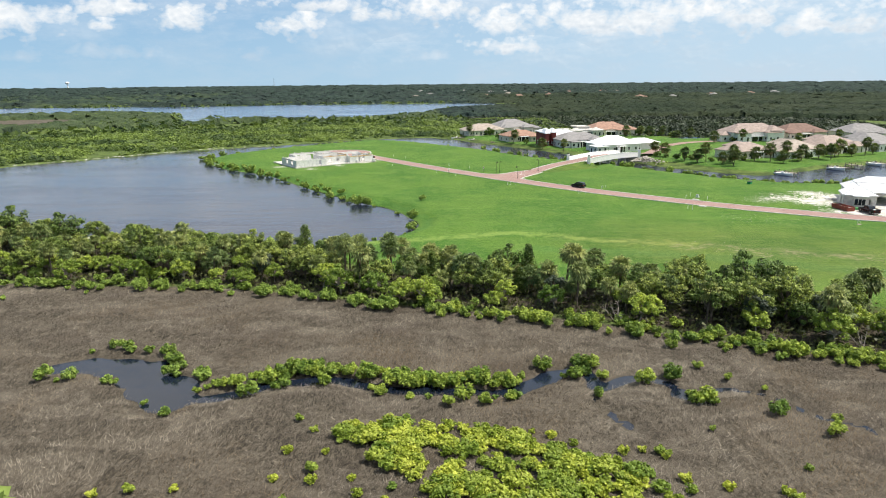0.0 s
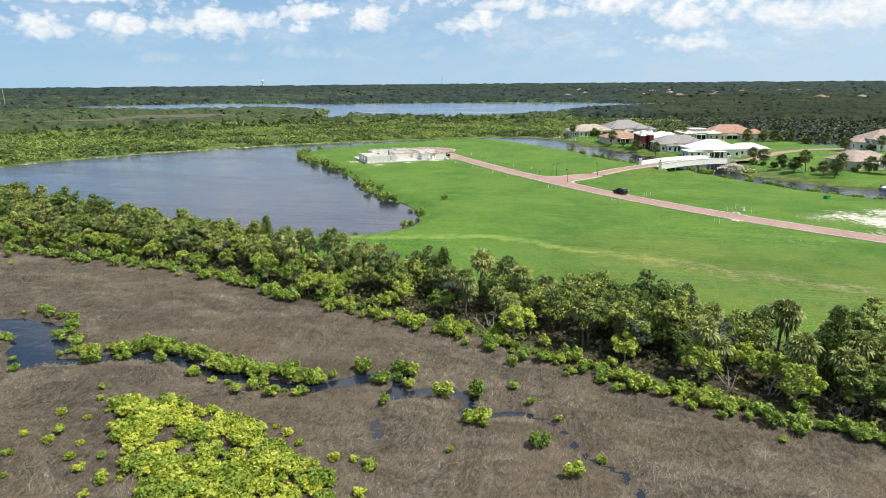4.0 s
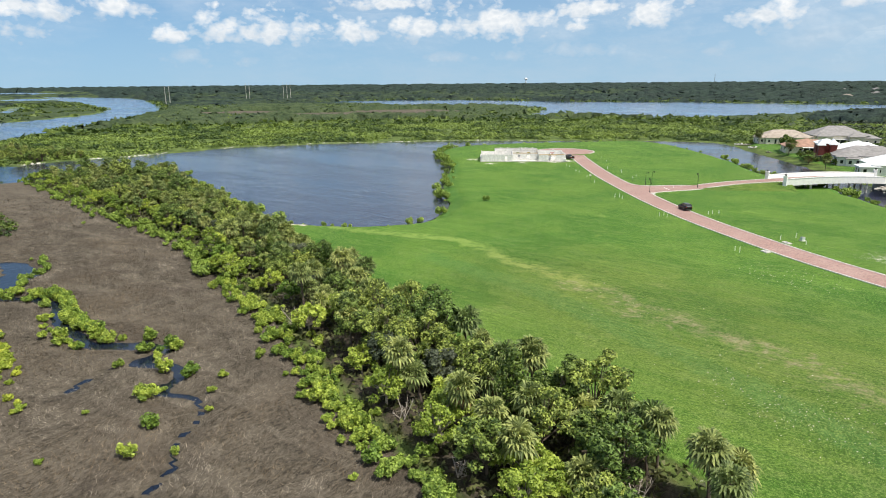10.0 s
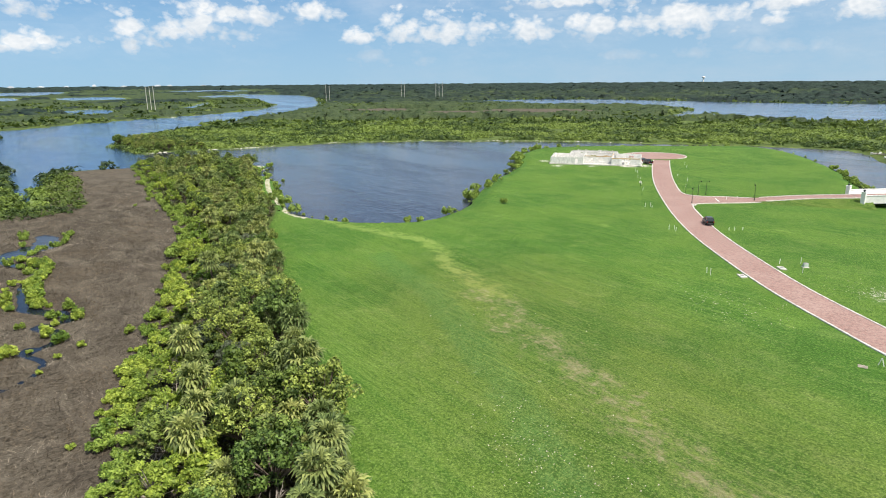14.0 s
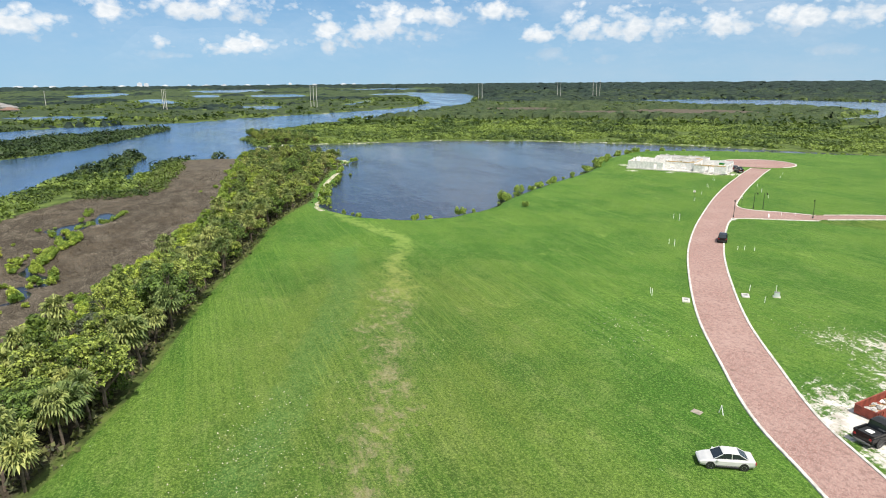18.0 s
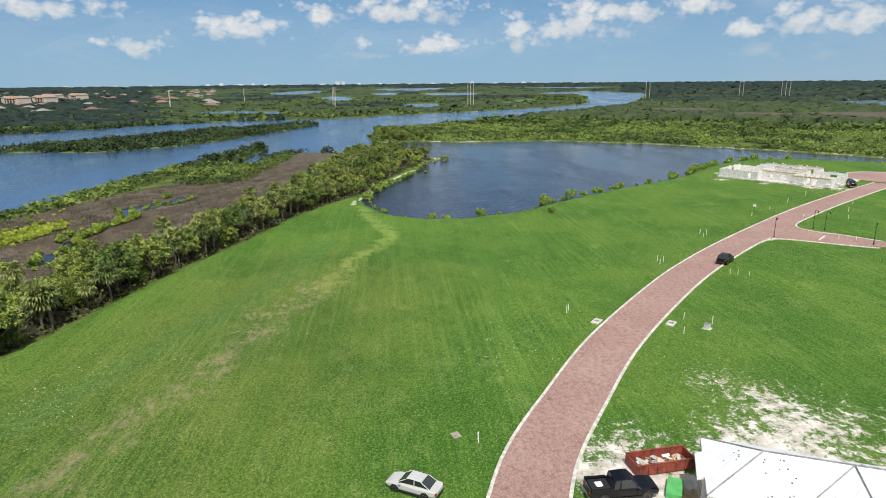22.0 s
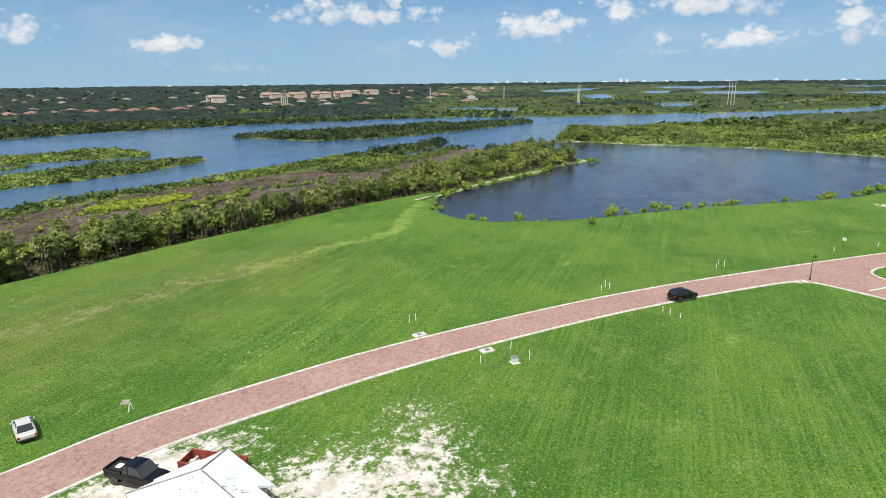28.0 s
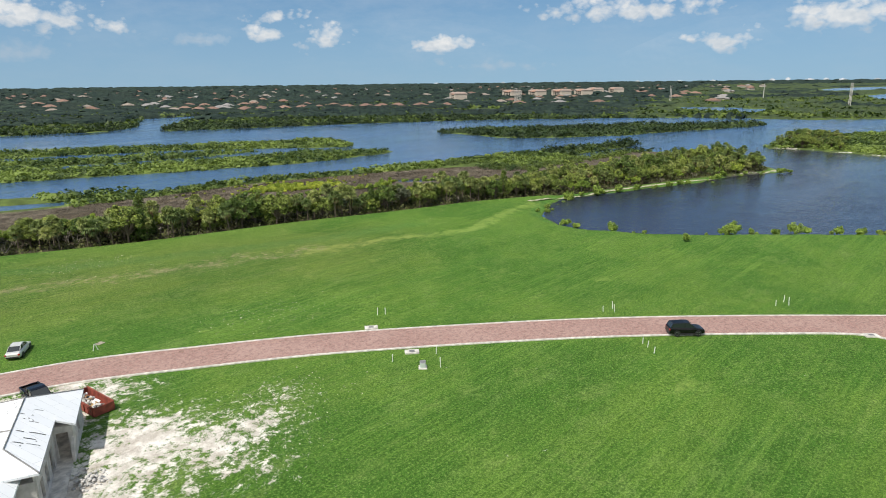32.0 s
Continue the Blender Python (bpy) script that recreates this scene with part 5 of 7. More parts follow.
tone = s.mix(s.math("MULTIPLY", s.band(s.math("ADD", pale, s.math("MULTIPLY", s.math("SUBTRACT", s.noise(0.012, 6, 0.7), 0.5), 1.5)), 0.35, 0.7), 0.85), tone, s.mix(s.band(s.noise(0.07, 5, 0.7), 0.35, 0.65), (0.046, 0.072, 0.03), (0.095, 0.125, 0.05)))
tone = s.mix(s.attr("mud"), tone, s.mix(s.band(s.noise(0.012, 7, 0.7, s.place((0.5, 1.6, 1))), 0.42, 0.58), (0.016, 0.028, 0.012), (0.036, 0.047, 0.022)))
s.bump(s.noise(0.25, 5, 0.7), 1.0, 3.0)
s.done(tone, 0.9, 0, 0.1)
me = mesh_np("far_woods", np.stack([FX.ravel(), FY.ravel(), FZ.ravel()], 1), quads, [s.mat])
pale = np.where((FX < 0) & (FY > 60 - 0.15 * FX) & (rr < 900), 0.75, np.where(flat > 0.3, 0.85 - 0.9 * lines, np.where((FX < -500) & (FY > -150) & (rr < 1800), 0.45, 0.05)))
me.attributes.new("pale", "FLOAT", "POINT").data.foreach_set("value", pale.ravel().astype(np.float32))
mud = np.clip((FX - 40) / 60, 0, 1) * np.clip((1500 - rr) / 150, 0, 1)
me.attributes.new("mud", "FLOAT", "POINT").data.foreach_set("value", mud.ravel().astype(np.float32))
tagged(new("far_woods", me), "low woods and marsh reaching to the horizon, haze tinted blue-green into their colour", "woods", kind="stuff")

# ---- built things ----
M_GLASS = plain("dark_window_glass", (0.02, 0.025, 0.03), 0.08, vary=0.05, spec=0.8)
M_TIRE = plain("tyre_rubber", (0.02, 0.02, 0.02), 0.85)
M_RIM = plain("alloy_rim", (0.5, 0.5, 0.5), 0.35, 0.9)
M_BLACK = plain("black_car_paint", (0.005, 0.005, 0.006), 0.16, spec=0.4)
M_SILVER = plain("silver_car_paint", (0.6, 0.59, 0.57), 0.3, 0.2, vary=0.04)
M_PLASTIC = plain("black_plastic", (0.02, 0.02, 0.021), 0.5)
M_LAMP_RED = plain("red_lamp_glass", (0.35, 0.02, 0.02), 0.15)
M_LAMP_CLEAR = plain("clear_lamp_glass", (0.6, 0.6, 0.58), 0.1)
M_RUST = plain("rusty_red_steel", (0.24, 0.055, 0.035), 0.8, vary=0.45, scale=1.2)
M_STEEL = plain("dull_steel", (0.3, 0.29, 0.28), 0.5, 0.6, vary=0.3)
M_GREENSTEEL = plain("green_painted_steel", (0.01, 0.22, 0.07), 0.5, vary=0.15)
M_LUMBER = plain("pale_lumber", (0.55, 0.36, 0.16), 0.8, vary=0.25, scale=2)
M_GREENWRAP = plain("green_sheathing", (0.1, 0.42, 0.12), 0.6, vary=0.15)
M_DARKIRON = plain("dark_iron", (0.025, 0.03, 0.028), 0.55, 0.3)
M_PVC = plain("white_plastic_pipe", (0.78, 0.78, 0.76), 0.5, vary=0.05)
M_STUCCO = plain("cream_stucco", (0.68, 0.63, 0.54), 0.9, vary=0.1)
M_STUCCO_WHITE = plain("white_stucco", (0.74, 0.73, 0.7), 0.9, vary=0.08)
M_RED_WALL = plain("dark_red_wall", (0.2, 0.045, 0.035), 0.8, vary=0.2)
M_ROOF_TAN = plain("tan_roof_tiles", (0.36, 0.3, 0.245), 0.85, vary=0.22, scale=0.8)
M_ROOF_CLAY = plain("terracotta_roof_tiles", (0.34, 0.2, 0.14), 0.85, vary=0.25, scale=0.8)
M_ROOF_PINK = plain("pink_brown_roof_tiles", (0.33, 0.255, 0.215), 0.85, vary=0.22, scale=0.8)
M_ROOF_GREY = plain("grey_roof_tiles", (0.25, 0.235, 0.225), 0.85, vary=0.2, scale=0.8)
M_ROOF_BROWN = plain("brown_roof_tiles", (0.2, 0.12, 0.09), 0.85, vary=0.25, scale=0.8)
M_ROOF_WHITE = plain("white_metal_roof", (0.82, 0.82, 0.81), 0.45, vary=0.05)
M_ROCK = plain("pale_rubble", (0.5, 0.45, 0.38), 0.95, vary=0.35, scale=2)
M_TIMBER = plain("weathered_dock_wood", (0.3, 0.26, 0.21), 0.9, vary=0.3)


def membrane_material():
    s = Shade("roof_membrane")
    b = s.n.new("ShaderNodeTexBrick")
    s.l.new(s.place((1, 1, 1), 60), b.inputs["Vector"])
    for key, val in (("Scale", 1.0), ("Brick Width", 6.0), ("Row Height", 1.0), ("Mortar Size", 0.012)):
        b.inputs[key].default_value = val
    b.inputs["Color1"].default_value, b.inputs["Color2"].default_value = (0.82, 0.83, 0.84, 1), (0.76, 0.78, 0.8, 1)
    b.inputs["Mortar"].default_value = (0.5, 0.52, 0.54, 1)
    c = s.mix(s.math("MULTIPLY", s.band(s.noise(0.7, 6, 0.7), 0.5, 0.75), 0.3), b.outputs[0], (0.6, 0.62, 0.64))
    return s.done(c, 0.5, 0, 0.4)


M_MEMBRANE = membrane_material()


def box(bm, x0, x1, y0, y1, z0, z1):
    v = [bm.verts.new(p) for p in ((x0, y0, z0), (x1, y0, z0), (x1, y1, z0), (x0, y1, z0), (x0, y0, z1), (x1, y0, z1), (x1, y1, z1), (x0, y1, z1))]
    for f in ((3, 2, 1, 0), (4, 5, 6, 7), (0, 1, 5, 4), (1, 2, 6, 5), (2, 3, 7, 6), (3, 0, 4, 7)):
        bm.faces.new([v[i] for i in f])


def one_box(*a, bevel=0.0):
    bm = bmesh.new()
    box(bm, *a)
    if bevel:
        bmesh.ops.bevel(bm, geom=bm.edges[:], offset=bevel, segments=1, affect="EDGES")
    return bm


def tube(bm, x, y, z0, z1, r0, r1=None, sides=8):
    limb(bm, (x, y, z0), (x, y, z1), r0, r0 if r1 is None else r1, sides)


def loft(rings):
    """A closed body through rings of as many points."""
    bm = bmesh.new()
    loops = [[bm.verts.new(p) for p in r] for r in rings]
    k = len(rings[0])
    for a, b in zip(loops, loops[1:]):
        for i in range(k):
            bm.faces.new((a[i], a[(i + 1) % k], b[(i + 1) % k], b[i]))
    bm.faces.new(loops[0][::-1])
    bm.faces.new(loops[-1])
    bmesh.ops.recalc_face_normals(bm, faces=bm.faces[:])
    return bm


def shell(x, half, low, high, tuck=0.88):
    """A rounded cross section of a car's body."""
    return [(x, -half * tuck, low), (x, -half, low + (high - low) * 0.35), (x, -half * 0.97, low + (high - low) * 0.8), (x, -half * 0.86, high), (x, half * 0.86, high), (x, half * 0.97, low + (high - low) * 0.8), (x, half, low + (high - low) * 0.35), (x, half * tuck, low)]


def stand(top, x, y, z, degrees, scale=1.0):
    top.matrix_basis = pose(x, y, z, 0, 0, degrees) @ Matrix.Diagonal((scale, scale, scale, 1))
    return top


def wheel(parent, x, y, r=0.33, w=0.22):
    bm = bmesh.new()
    rings = []
    for yy, rr in ((-w / 2, r * 0.7), (-w / 2, r * 0.93), (-w * 0.35, r), (w * 0.35, r), (w / 2, r * 0.93), (w / 2, r * 0.7)):
        rings.append([(x + rr * math.cos(a), y + yy, r + rr * math.sin(a)) for a in np.linspace(0, 2 * math.pi, 17)[:-1]])
    bm.free()
    tyre = part("wheel", loft(rings), M_TIRE, parent)
    side = 1 if y > 0 else -1
    yy = y + side * w * 0.47
    disc = [[(x + rr * math.cos(a), yy + side * dy, r + rr * math.sin(a)) for a in np.linspace(0, 2 * math.pi, 13)[:-1]] for rr, dy in ((r * 0.66, -0.02), (r * 0.62, 0.03), (r * 0.2, 0.015))]
    part("rim", loft(disc), M_RIM, tyre)


def make_car(name, label, paint, kind, x, y, z, degrees):
    """A parked car that faces +x: sedan, suv or pickup."""
    top = thing(name, label, "car")
    if kind == "sedan":
        L, hw, belt, roof, track, r = 4.75, 0.9, 0.92, 1.42, (-1.38, 1.42), 0.32
        body = [(-2.37, 0.74, 0.42, 0.8), (-2.25, 0.83, 0.3, 0.96), (-1.5, 0.9, 0.22, 0.98), (-0.4, 0.9, 0.2, 0.94), (0.85, 0.9, 0.2, 0.94), (1.7, 0.87, 0.22, 0.84), (2.2, 0.78, 0.28, 0.7), (2.37, 0.66, 0.36, 0.58)]
        cab = [(-1.75, 0.72, 0.97), (-1.0, 0.64, 1.38), (0.05, 0.64, 1.43), (0.4, 0.66, 1.38), (1.15, 0.74, 0.93)]
    elif kind == "suv":
        L, hw, belt, roof, track, r = 4.7, 0.95, 1.1, 1.72, (-1.35, 1.4), 0.37
        body = [(-2.35, 0.8, 0.45, 1.05), (-2.25, 0.88, 0.34, 1.15), (-1.4, 0.95, 0.28, 1.14), (0.0, 0.95, 0.26, 1.1), (0.95, 0.95, 0.26, 1.08), (1.8, 0.92, 0.28, 1.0), (2.2, 0.85, 0.34, 0.9), (2.35, 0.74, 0.42, 0.75)]
        cab = [(-2.2, 0.78, 1.14), (-1.9, 0.7, 1.66), (-0.4, 0.7, 1.74), (0.3, 0.71, 1.7), (1.15, 0.8, 1.07)]
    else:
        L, hw, belt, roof, track, r = 5.8, 1.0, 1.12, 1.92, (-1.75, 1.85), 0.4
        body = [(-2.88, 0.93, 0.5, 1.1), (-2.8, 0.97, 0.42, 1.14), (-1.2, 1.0, 0.4, 1.14), (0.0, 1.0, 0.36, 1.14), (1.1, 1.0, 0.36, 1.14), (2.2, 0.98, 0.38, 1.12), (2.75, 0.93, 0.42, 1.02), (2.9, 0.84, 0.5, 0.9)]
        cab = [(-0.95, 0.86, 1.14), (-0.8, 0.78, 1.84), (0.1, 0.78, 1.92), (0.6, 0.78, 1.88), (1.35, 0.88, 1.13)]
    hull = part("body", loft([shell(*q) for q in body]), paint, top)
    glass = [[(cx0, -w * 1.06, belt - 0.06), (cx0, -w, h), (cx0, w, h), (cx0, w * 1.06, belt - 0.06)] for cx0, w, h in cab]
    part("window_glass", loft(glass), M_GLASS, top)
    lid = [[(cx0, -w * 0.98, h - 0.03), (cx0, -w * 0.9, h + 0.035), (cx0, w * 0.9, h + 0.035), (cx0, w * 0.98, h - 0.03)] for cx0, w, h in cab[1:4]]
    part("roof", loft(lid), paint, top)
    for s in (-1, 1):
        for (a, wa, ha), (b, wb, hb) in ((cab[0], cab[1]), (cab[3], cab[4])):
            bm = bmesh.new()
            limb(bm, (a, s * wa * 1.0, ha), (b, s * wb * 1.0, hb), 0.035, 0.035, 5)
            part("pillar", bm, paint, top)
        bm = bmesh.new()
        limb(bm, (-0.35, s * (cab[1][1] + 0.02), cab[2][2]), (-0.35, s * (cab[1][1] * 1.12), belt), 0.03, 0.04, 5)
        part("pillar", bm, paint, top)
        part("mirror", one_box(cab[4][0] - 0.35, cab[4][0] - 0.2, s * (hw + 0.02), s * (hw + 0.16), belt, belt + 0.12, bevel=0.02), paint, top)
        part("headlight", one_box(L / 2 - 0.22, L / 2 - 0.06, s * 0.55, s * 0.78, belt - 0.42, belt - 0.28, bevel=0.02), M_LAMP_CLEAR, top)
        part("tail_light", one_box(-L / 2 - 0.01, -L / 2 + 0.1, s * 0.6, s * 0.84, belt - 0.3, belt - 0.08, bevel=0.02), M_LAMP_RED, top)
        part("sill", one_box(track[0] + 0.45, track[1] - 0.45, s * (hw - 0.06), s * (hw + 0.02), 0.22, 0.38, bevel=0.02), M_PLASTIC, top)
        for t in track:
            wheel(top, t, s * (hw - 0.12), r)
            arch = bmesh.new()
            limb(arch, (t, s * (hw - 0.02), r + 0.02), (t, s * (hw + 0.012), r + 0.02), r + 0.07, r + 0.07, 16)
            part("wheel_arch", arch, M_PLASTIC, top)
    part("front_bumper", one_box(L / 2 - 0.12, L / 2 + 0.02, -hw * 0.75, hw * 0.75, 0.3, 0.5, bevel=0.03), M_PLASTIC, top)
    part("rear_bumper", one_box(-L / 2 - 0.03, -L / 2 + 0.1, -hw * 0.8, hw * 0.8, 0.34, 0.54, bevel=0.03), M_STEEL if kind == "pickup" else M_PLASTIC, top)
    if kind == "pickup":
        bm = bmesh.new()
        box(bm, -2.7, -1.05, -0.78, 0.78, 1.142, 1.152)
        part("cargo_bed", bm, M_PLASTIC, top, "black open cargo bed")
        for s in (-1, 1):
            part("bed_rail", one_box(-2.82, -0.98, s * 0.8, s * 0.98, 1.1, 1.36, bevel=0.03), paint, top)
        part("tailgate", one_box(-2.86, -2.72, -0.9, 0.9, 0.8, 1.36, bevel=0.03), paint, top)
        part("cargo_sack", one_box(-2.2, -1.6, -0.35, 0.3, 1.15, 1.3, bevel=0.08), M_WHITE, top, "crumpled white sack in the cargo bed")
    return stand(top, x, y, z, degrees)


make_car("sedan", "silver four-door sedan parked on the grass", M_SILVER, "sedan", 105.4, 138.95, 0.02, 240)
make_car("suv", "black SUV parked at the kerb of the brick street", M_BLACK, "suv", 43.6, 199.3, 0.06, 133)
make_car("pickup_truck", "black pickup truck with a white sack in its bed on sand", M_BLACK, "pickup", 107.7, 155.75, 0.03, 92)
make_car("suv", "black SUV parked beside the unfinished block house", M_BLACK, "suv", -37.5, 284.5, 0.03, 145)
make_car("pickup_truck", "dark pickup truck parked at the turning circle", M_BLACK, "pickup", -32.5, 281.5, 0.06, 150)


def wall_run(bm, a, b, thick, z0, z1, holes=()):
    """A straight wall from a to b with openings (start, end, sill, head) along it."""
    a, b = Vector(a), Vector(b)
    way = (b - a).normalized()
    n = Vector((-way.y, way.x)) * thick / 2
    length = (b - a).length

    def block(s0, s1, h0, h1):
        if s1 - s0 < 0.01 or h1 - h0 < 0.01:
            return
        p = [a + way * s0 - n, a + way * s1 - n, a + way * s1 + n, a + way * s0 + n]
        v = [bm.verts.new((q.x, q.y, h)) for h in (h0, h1) for q in p]
        for f in ((3, 2, 1, 0), (4, 5, 6, 7), (0, 1, 5, 4), (1, 2, 6, 5), (2, 3, 7, 6), (3, 0, 4, 7)):
            bm.faces.new([v[i] for i in f])

    s = 0.0
    for h0, h1, sill, head in sorted(holes):
        block(s, h0, z0, z1)
        block(h0, h1, z0, sill)
        block(h0, h1, head, z1)
        s = h1
    block(s, length, z0, z1)


def hip_roof(x0, x1, y0, y1, z, rise, over=0.6, fascia=0.22):
    """A hipped roof over a rectangle."""
    bm = bmesh.new()
    x0, x1, y0, y1 = x0 - over, x1 + over, y0 - over, y1 + over
    w, d = x1 - x0, y1 - y0
    inset = min(w, d) / 2
    if w >= d:
        ridge = [(x0 + inset, (y0 + y1) / 2, z + rise), (x1 - inset + 0.01, (y0 + y1) / 2, z + rise)]
    else:
        ridge = [((x0 + x1) / 2, y0 + inset, z + rise), ((x0 + x1) / 2, y1 - inset + 0.01, z + rise)]
    low = [bm.verts.new((x, y, z - fascia)) for x, y in ((x0, y0), (x1, y0), (x1, y1), (x0, y1))]
    e = [bm.verts.new((x, y, z)) for x, y in ((x0, y0), (x1, y0), (x1, y1), (x0, y1))]
    r = [bm.verts.new(p) for p in ridge]
    bm.faces.new(low[::-1])
    for i in range(4):
        bm.faces.new((low[i], low[(i + 1) % 4], e[(i + 1) % 4], e[i]))
    if w >= d:
        for f in ((e[0], e[1], r[1], r[0]), (e[1], e[2], r[1]), (e[2], e[3], r[0], r[1]), (e[3], e[0], r[0])):
            bm.faces.new(f)
    else:
        for f in ((e[0], e[1], r[0]), (e[1], e[2], r[1], r[0]), (e[2], e[3], r[1]), (e[3], e[0], r[0], r[1])):
            bm.faces.new(f)
    return bm


# the unfinished house beside the street
def unfinished_house():
    """Front block with a window bay, a long body behind it with its ridge running back, and an east wing. x runs along the front eave, y away from the street."""
    top = thing("house_shell", "unfinished grey block house under a white roof membrane on bare sand", "house")
    E, R, S = 3.45, 5.4, 0.4756  # eaves, ridge and slope
    H = E - 0.2
    runs = [((0.5, 0.5), (2.7, 0.5), []), ((2.7, 0.5), (2.7, 0.0), []), ((2.7, 0.0), (5.5, 0.0), [(0.2, 0.95, 0.8, 2.4), (1.05, 1.75, 0.8, 2.4), (1.85, 2.6, 0.8, 2.4)]), ((5.5, 0.0), (5.5, 0.5), []), ((5.5, 0.5), (7.7, 0.5), [(0.6, 1.3, 0.8, 2.4)]),
        ((7.7, 0.5), (7.7, 6.6), [(0.5, 5.4, 0.02, 2.65)]), ((7.7, 6.6), (19.5, 6.6), [(1.2, 4.2, 0.1, 2.5), (5.6, 7.2, 0.9, 2.4), (8.4, 10.0, 0.9, 2.4)]), ((19.5, 6.6), (19.5, 21.5), [(3, 5, 0.9, 2.4), (8, 11, 0.1, 2.4)]), ((19.5, 21.5), (3.5, 21.5), [(3, 6, 0.1, 2.4), (9, 11, 0.9, 2.4)]),
        ((3.5, 21.5), (3.5, 15.4), [(2, 3.4, 0.9, 2.4)]), ((3.5, 15.4), (2.0, 15.4), []), ((2.0, 15.4), (2.0, 6.8), [(1.0, 2.1, 0.6, 2.5), (3.2, 4.3, 0.6, 2.5), (5.6, 7.0, 0.1, 2.5)]), ((2.0, 6.8), (0.5, 6.8), [(0.25, 1.2, 0.02, 2.6)]), ((0.5, 6.8), (0.5, 0.5), [(2.6, 3.7, 0.9, 2.4)])]
    for a, b, holes in runs:
        bm = bmesh.new()
        wall_run(bm, a, b, 0.2, -0.1, H + (0.55 if a[0] == 2.0 and b[0] == 2.0 else 0.0), holes)
        part("wall", bm, M_BLOCK, top)
    part("floor_slab", one_box(0.6, 19.4, 0.6, 21.4, -0.1, 0.06), M_CONCRETE, top)
    bm = loft([[(0.38, 6.9, z), (0.62, 6.9, z), (0.62, 6.9 + d, z), (0.38, 6.9 + d, z)] for z, d in ((-0.1, 0.9), (1.0, 0.75), (1.7, 0.35), (2.1, 0.12))])
    part("buttress", bm, M_BLOCK, top)
    z = lambda d: E + S * d  # height d metres in from an eave
    faces = {
        "roof": [
            [(0, 0, E), (4.1, 4.1, R), (4.1, 13.3, R), (1.5, 15.9, z(1.5)), (1.5, 7.3, z(1.5)), (0, 7.3, E)],
            [(0, 0, E), (8.2, 0, E), (4.1, 4.1, R)],
            [(8.2, 0, E), (8.2, 6.1, E), (4.1, 10.2, R), (4.1, 4.1, R)],
            [(1.5, 15.9, z(1.5)), (4.1, 13.3, R), (6.7, 15.9, z(1.5))],
            [(4.1, 10.2, R), (8.2, 14.3, E), (6.7, 15.9, z(1.5)), (4.1, 13.3, R)]],
        "wing_roof": [
            [(8.2, 6.1, E), (20, 6.1, E), (15.9, 10.2, R), (4.1, 10.2, R)],
            [(20, 6.1, E), (20, 14.3, E), (15.9, 10.2, R)],
            [(20, 14.3, E), (8.2, 14.3, E), (4.1, 10.2, R), (15.9, 10.2, R)]]}
    roofs = {}
    for name, polys in faces.items():
        bm = bmesh.new()
        for poly in polys:
            up = [bm.verts.new(p) for p in poly]
            low = [bm.verts.new((x, y, h - 0.2)) for x, y, h in poly]
            f = bm.faces.new(up)
            f.normal_update()
            if f.normal.z < 0:
                f.normal_flip()
            bm.faces.new(low)
            for k in range(len(poly)):
                if abs(poly[k][2] - poly[k - 1][2]) < 0.01 and poly[k][2] < R - 0.1 or name == "roof" and {poly[k][0], poly[k - 1][0]} == {0, 1.5}:
                    bm.faces.new((up[k - 1], up[k], low[k], low[k - 1]))
        roofs[name] = part(name, bm, M_MEMBRANE, top, "white membrane roof with torn dark seams")
    roof, wing = roofs["roof"], roofs["wing_roof"]
    # the window bay's own little roof, which runs on from the front slope
    bm = loft([[(2.3, y, h), (5.9, y, h), (5.9, y, h - 0.2), (2.3, y, h - 0.2)] for y, h in ((-0.55, E - 0.2), (0.9, z(0.9) + 0.02))])
    part("bay_roof", bm, M_MEMBRANE, top)
    part("rear_roof", hip_roof(3.5, 19.5, 12.6, 21.5, E + 0.1, 2.75, 0.5), M_MEMBRANE, top, "taller white membrane roof at the rear")
    # metal strips on ridges, hips and valleys
    for host, p0, p1 in ((roof, (4.1, 4.1, R), (4.1, 13.3, R)), (roof, (0, 0, E), (4.1, 4.1, R)), (roof, (8.2, 0, E), (4.1, 4.1, R)), (roof, (1.5, 15.9, z(1.5)), (4.1, 13.3, R)), (wing, (4.1, 10.2, R), (15.9, 10.2, R)), (wing, (8.2, 6.1, E), (4.1, 10.2, R))):
        bm = bmesh.new()
        limb(bm, Vector(p0) + Vector((0, 0, 0.01)), Vector(p1) + Vector((0, 0, 0.01)), 0.07, 0.07, 5)
        part("ridge_strip", bm, M_STEEL, host)
    # eave edges in bare metal
    for p0, p1 in (((0, 0, E), (0, 7.3, E)), ((0, 0, E), (2.3, 0, E)), ((5.9, 0, E), (8.2, 0, E)), ((8.2, 0, E), (8.2, 6.1, E)), ((1.5, 7.3, z(1.5)), (1.5, 15.9, z(1.5)))):
        bm = bmesh.new()
        limb(bm, Vector(p0) - Vector((0, 0, 0.06)), Vector(p1) - Vector((0, 0, 0.06)), 0.05, 0.05, 4)
        part("drip_edge", bm, M_STEEL, roof)
    # torn seams and nail-head marks of the membrane: on the west slope, the east slope and the front hip
    rng = np.random.default_rng(3)
    for i in range(34):
        side = "west" if i < 14 else "east" if i < 28 else "front"
        dot = side != "west" or rng.random() < 0.3
        w, l = (0.09, 0.12) if dot else (rng.uniform(0.05, 0.11), rng.uniform(0.35, 1.2))
        if side == "west":
            d, along = rng.uniform(1.8, 3.9), rng.uniform(4.6, 13)
            mid, u, t = Vector((d, along, z(d))), Vector((1, 0, S)), Vector((0, 1, 0))
        elif side == "east":
            d, along = rng.uniform(0.3, 3.7), rng.uniform(3.6, 6.2)
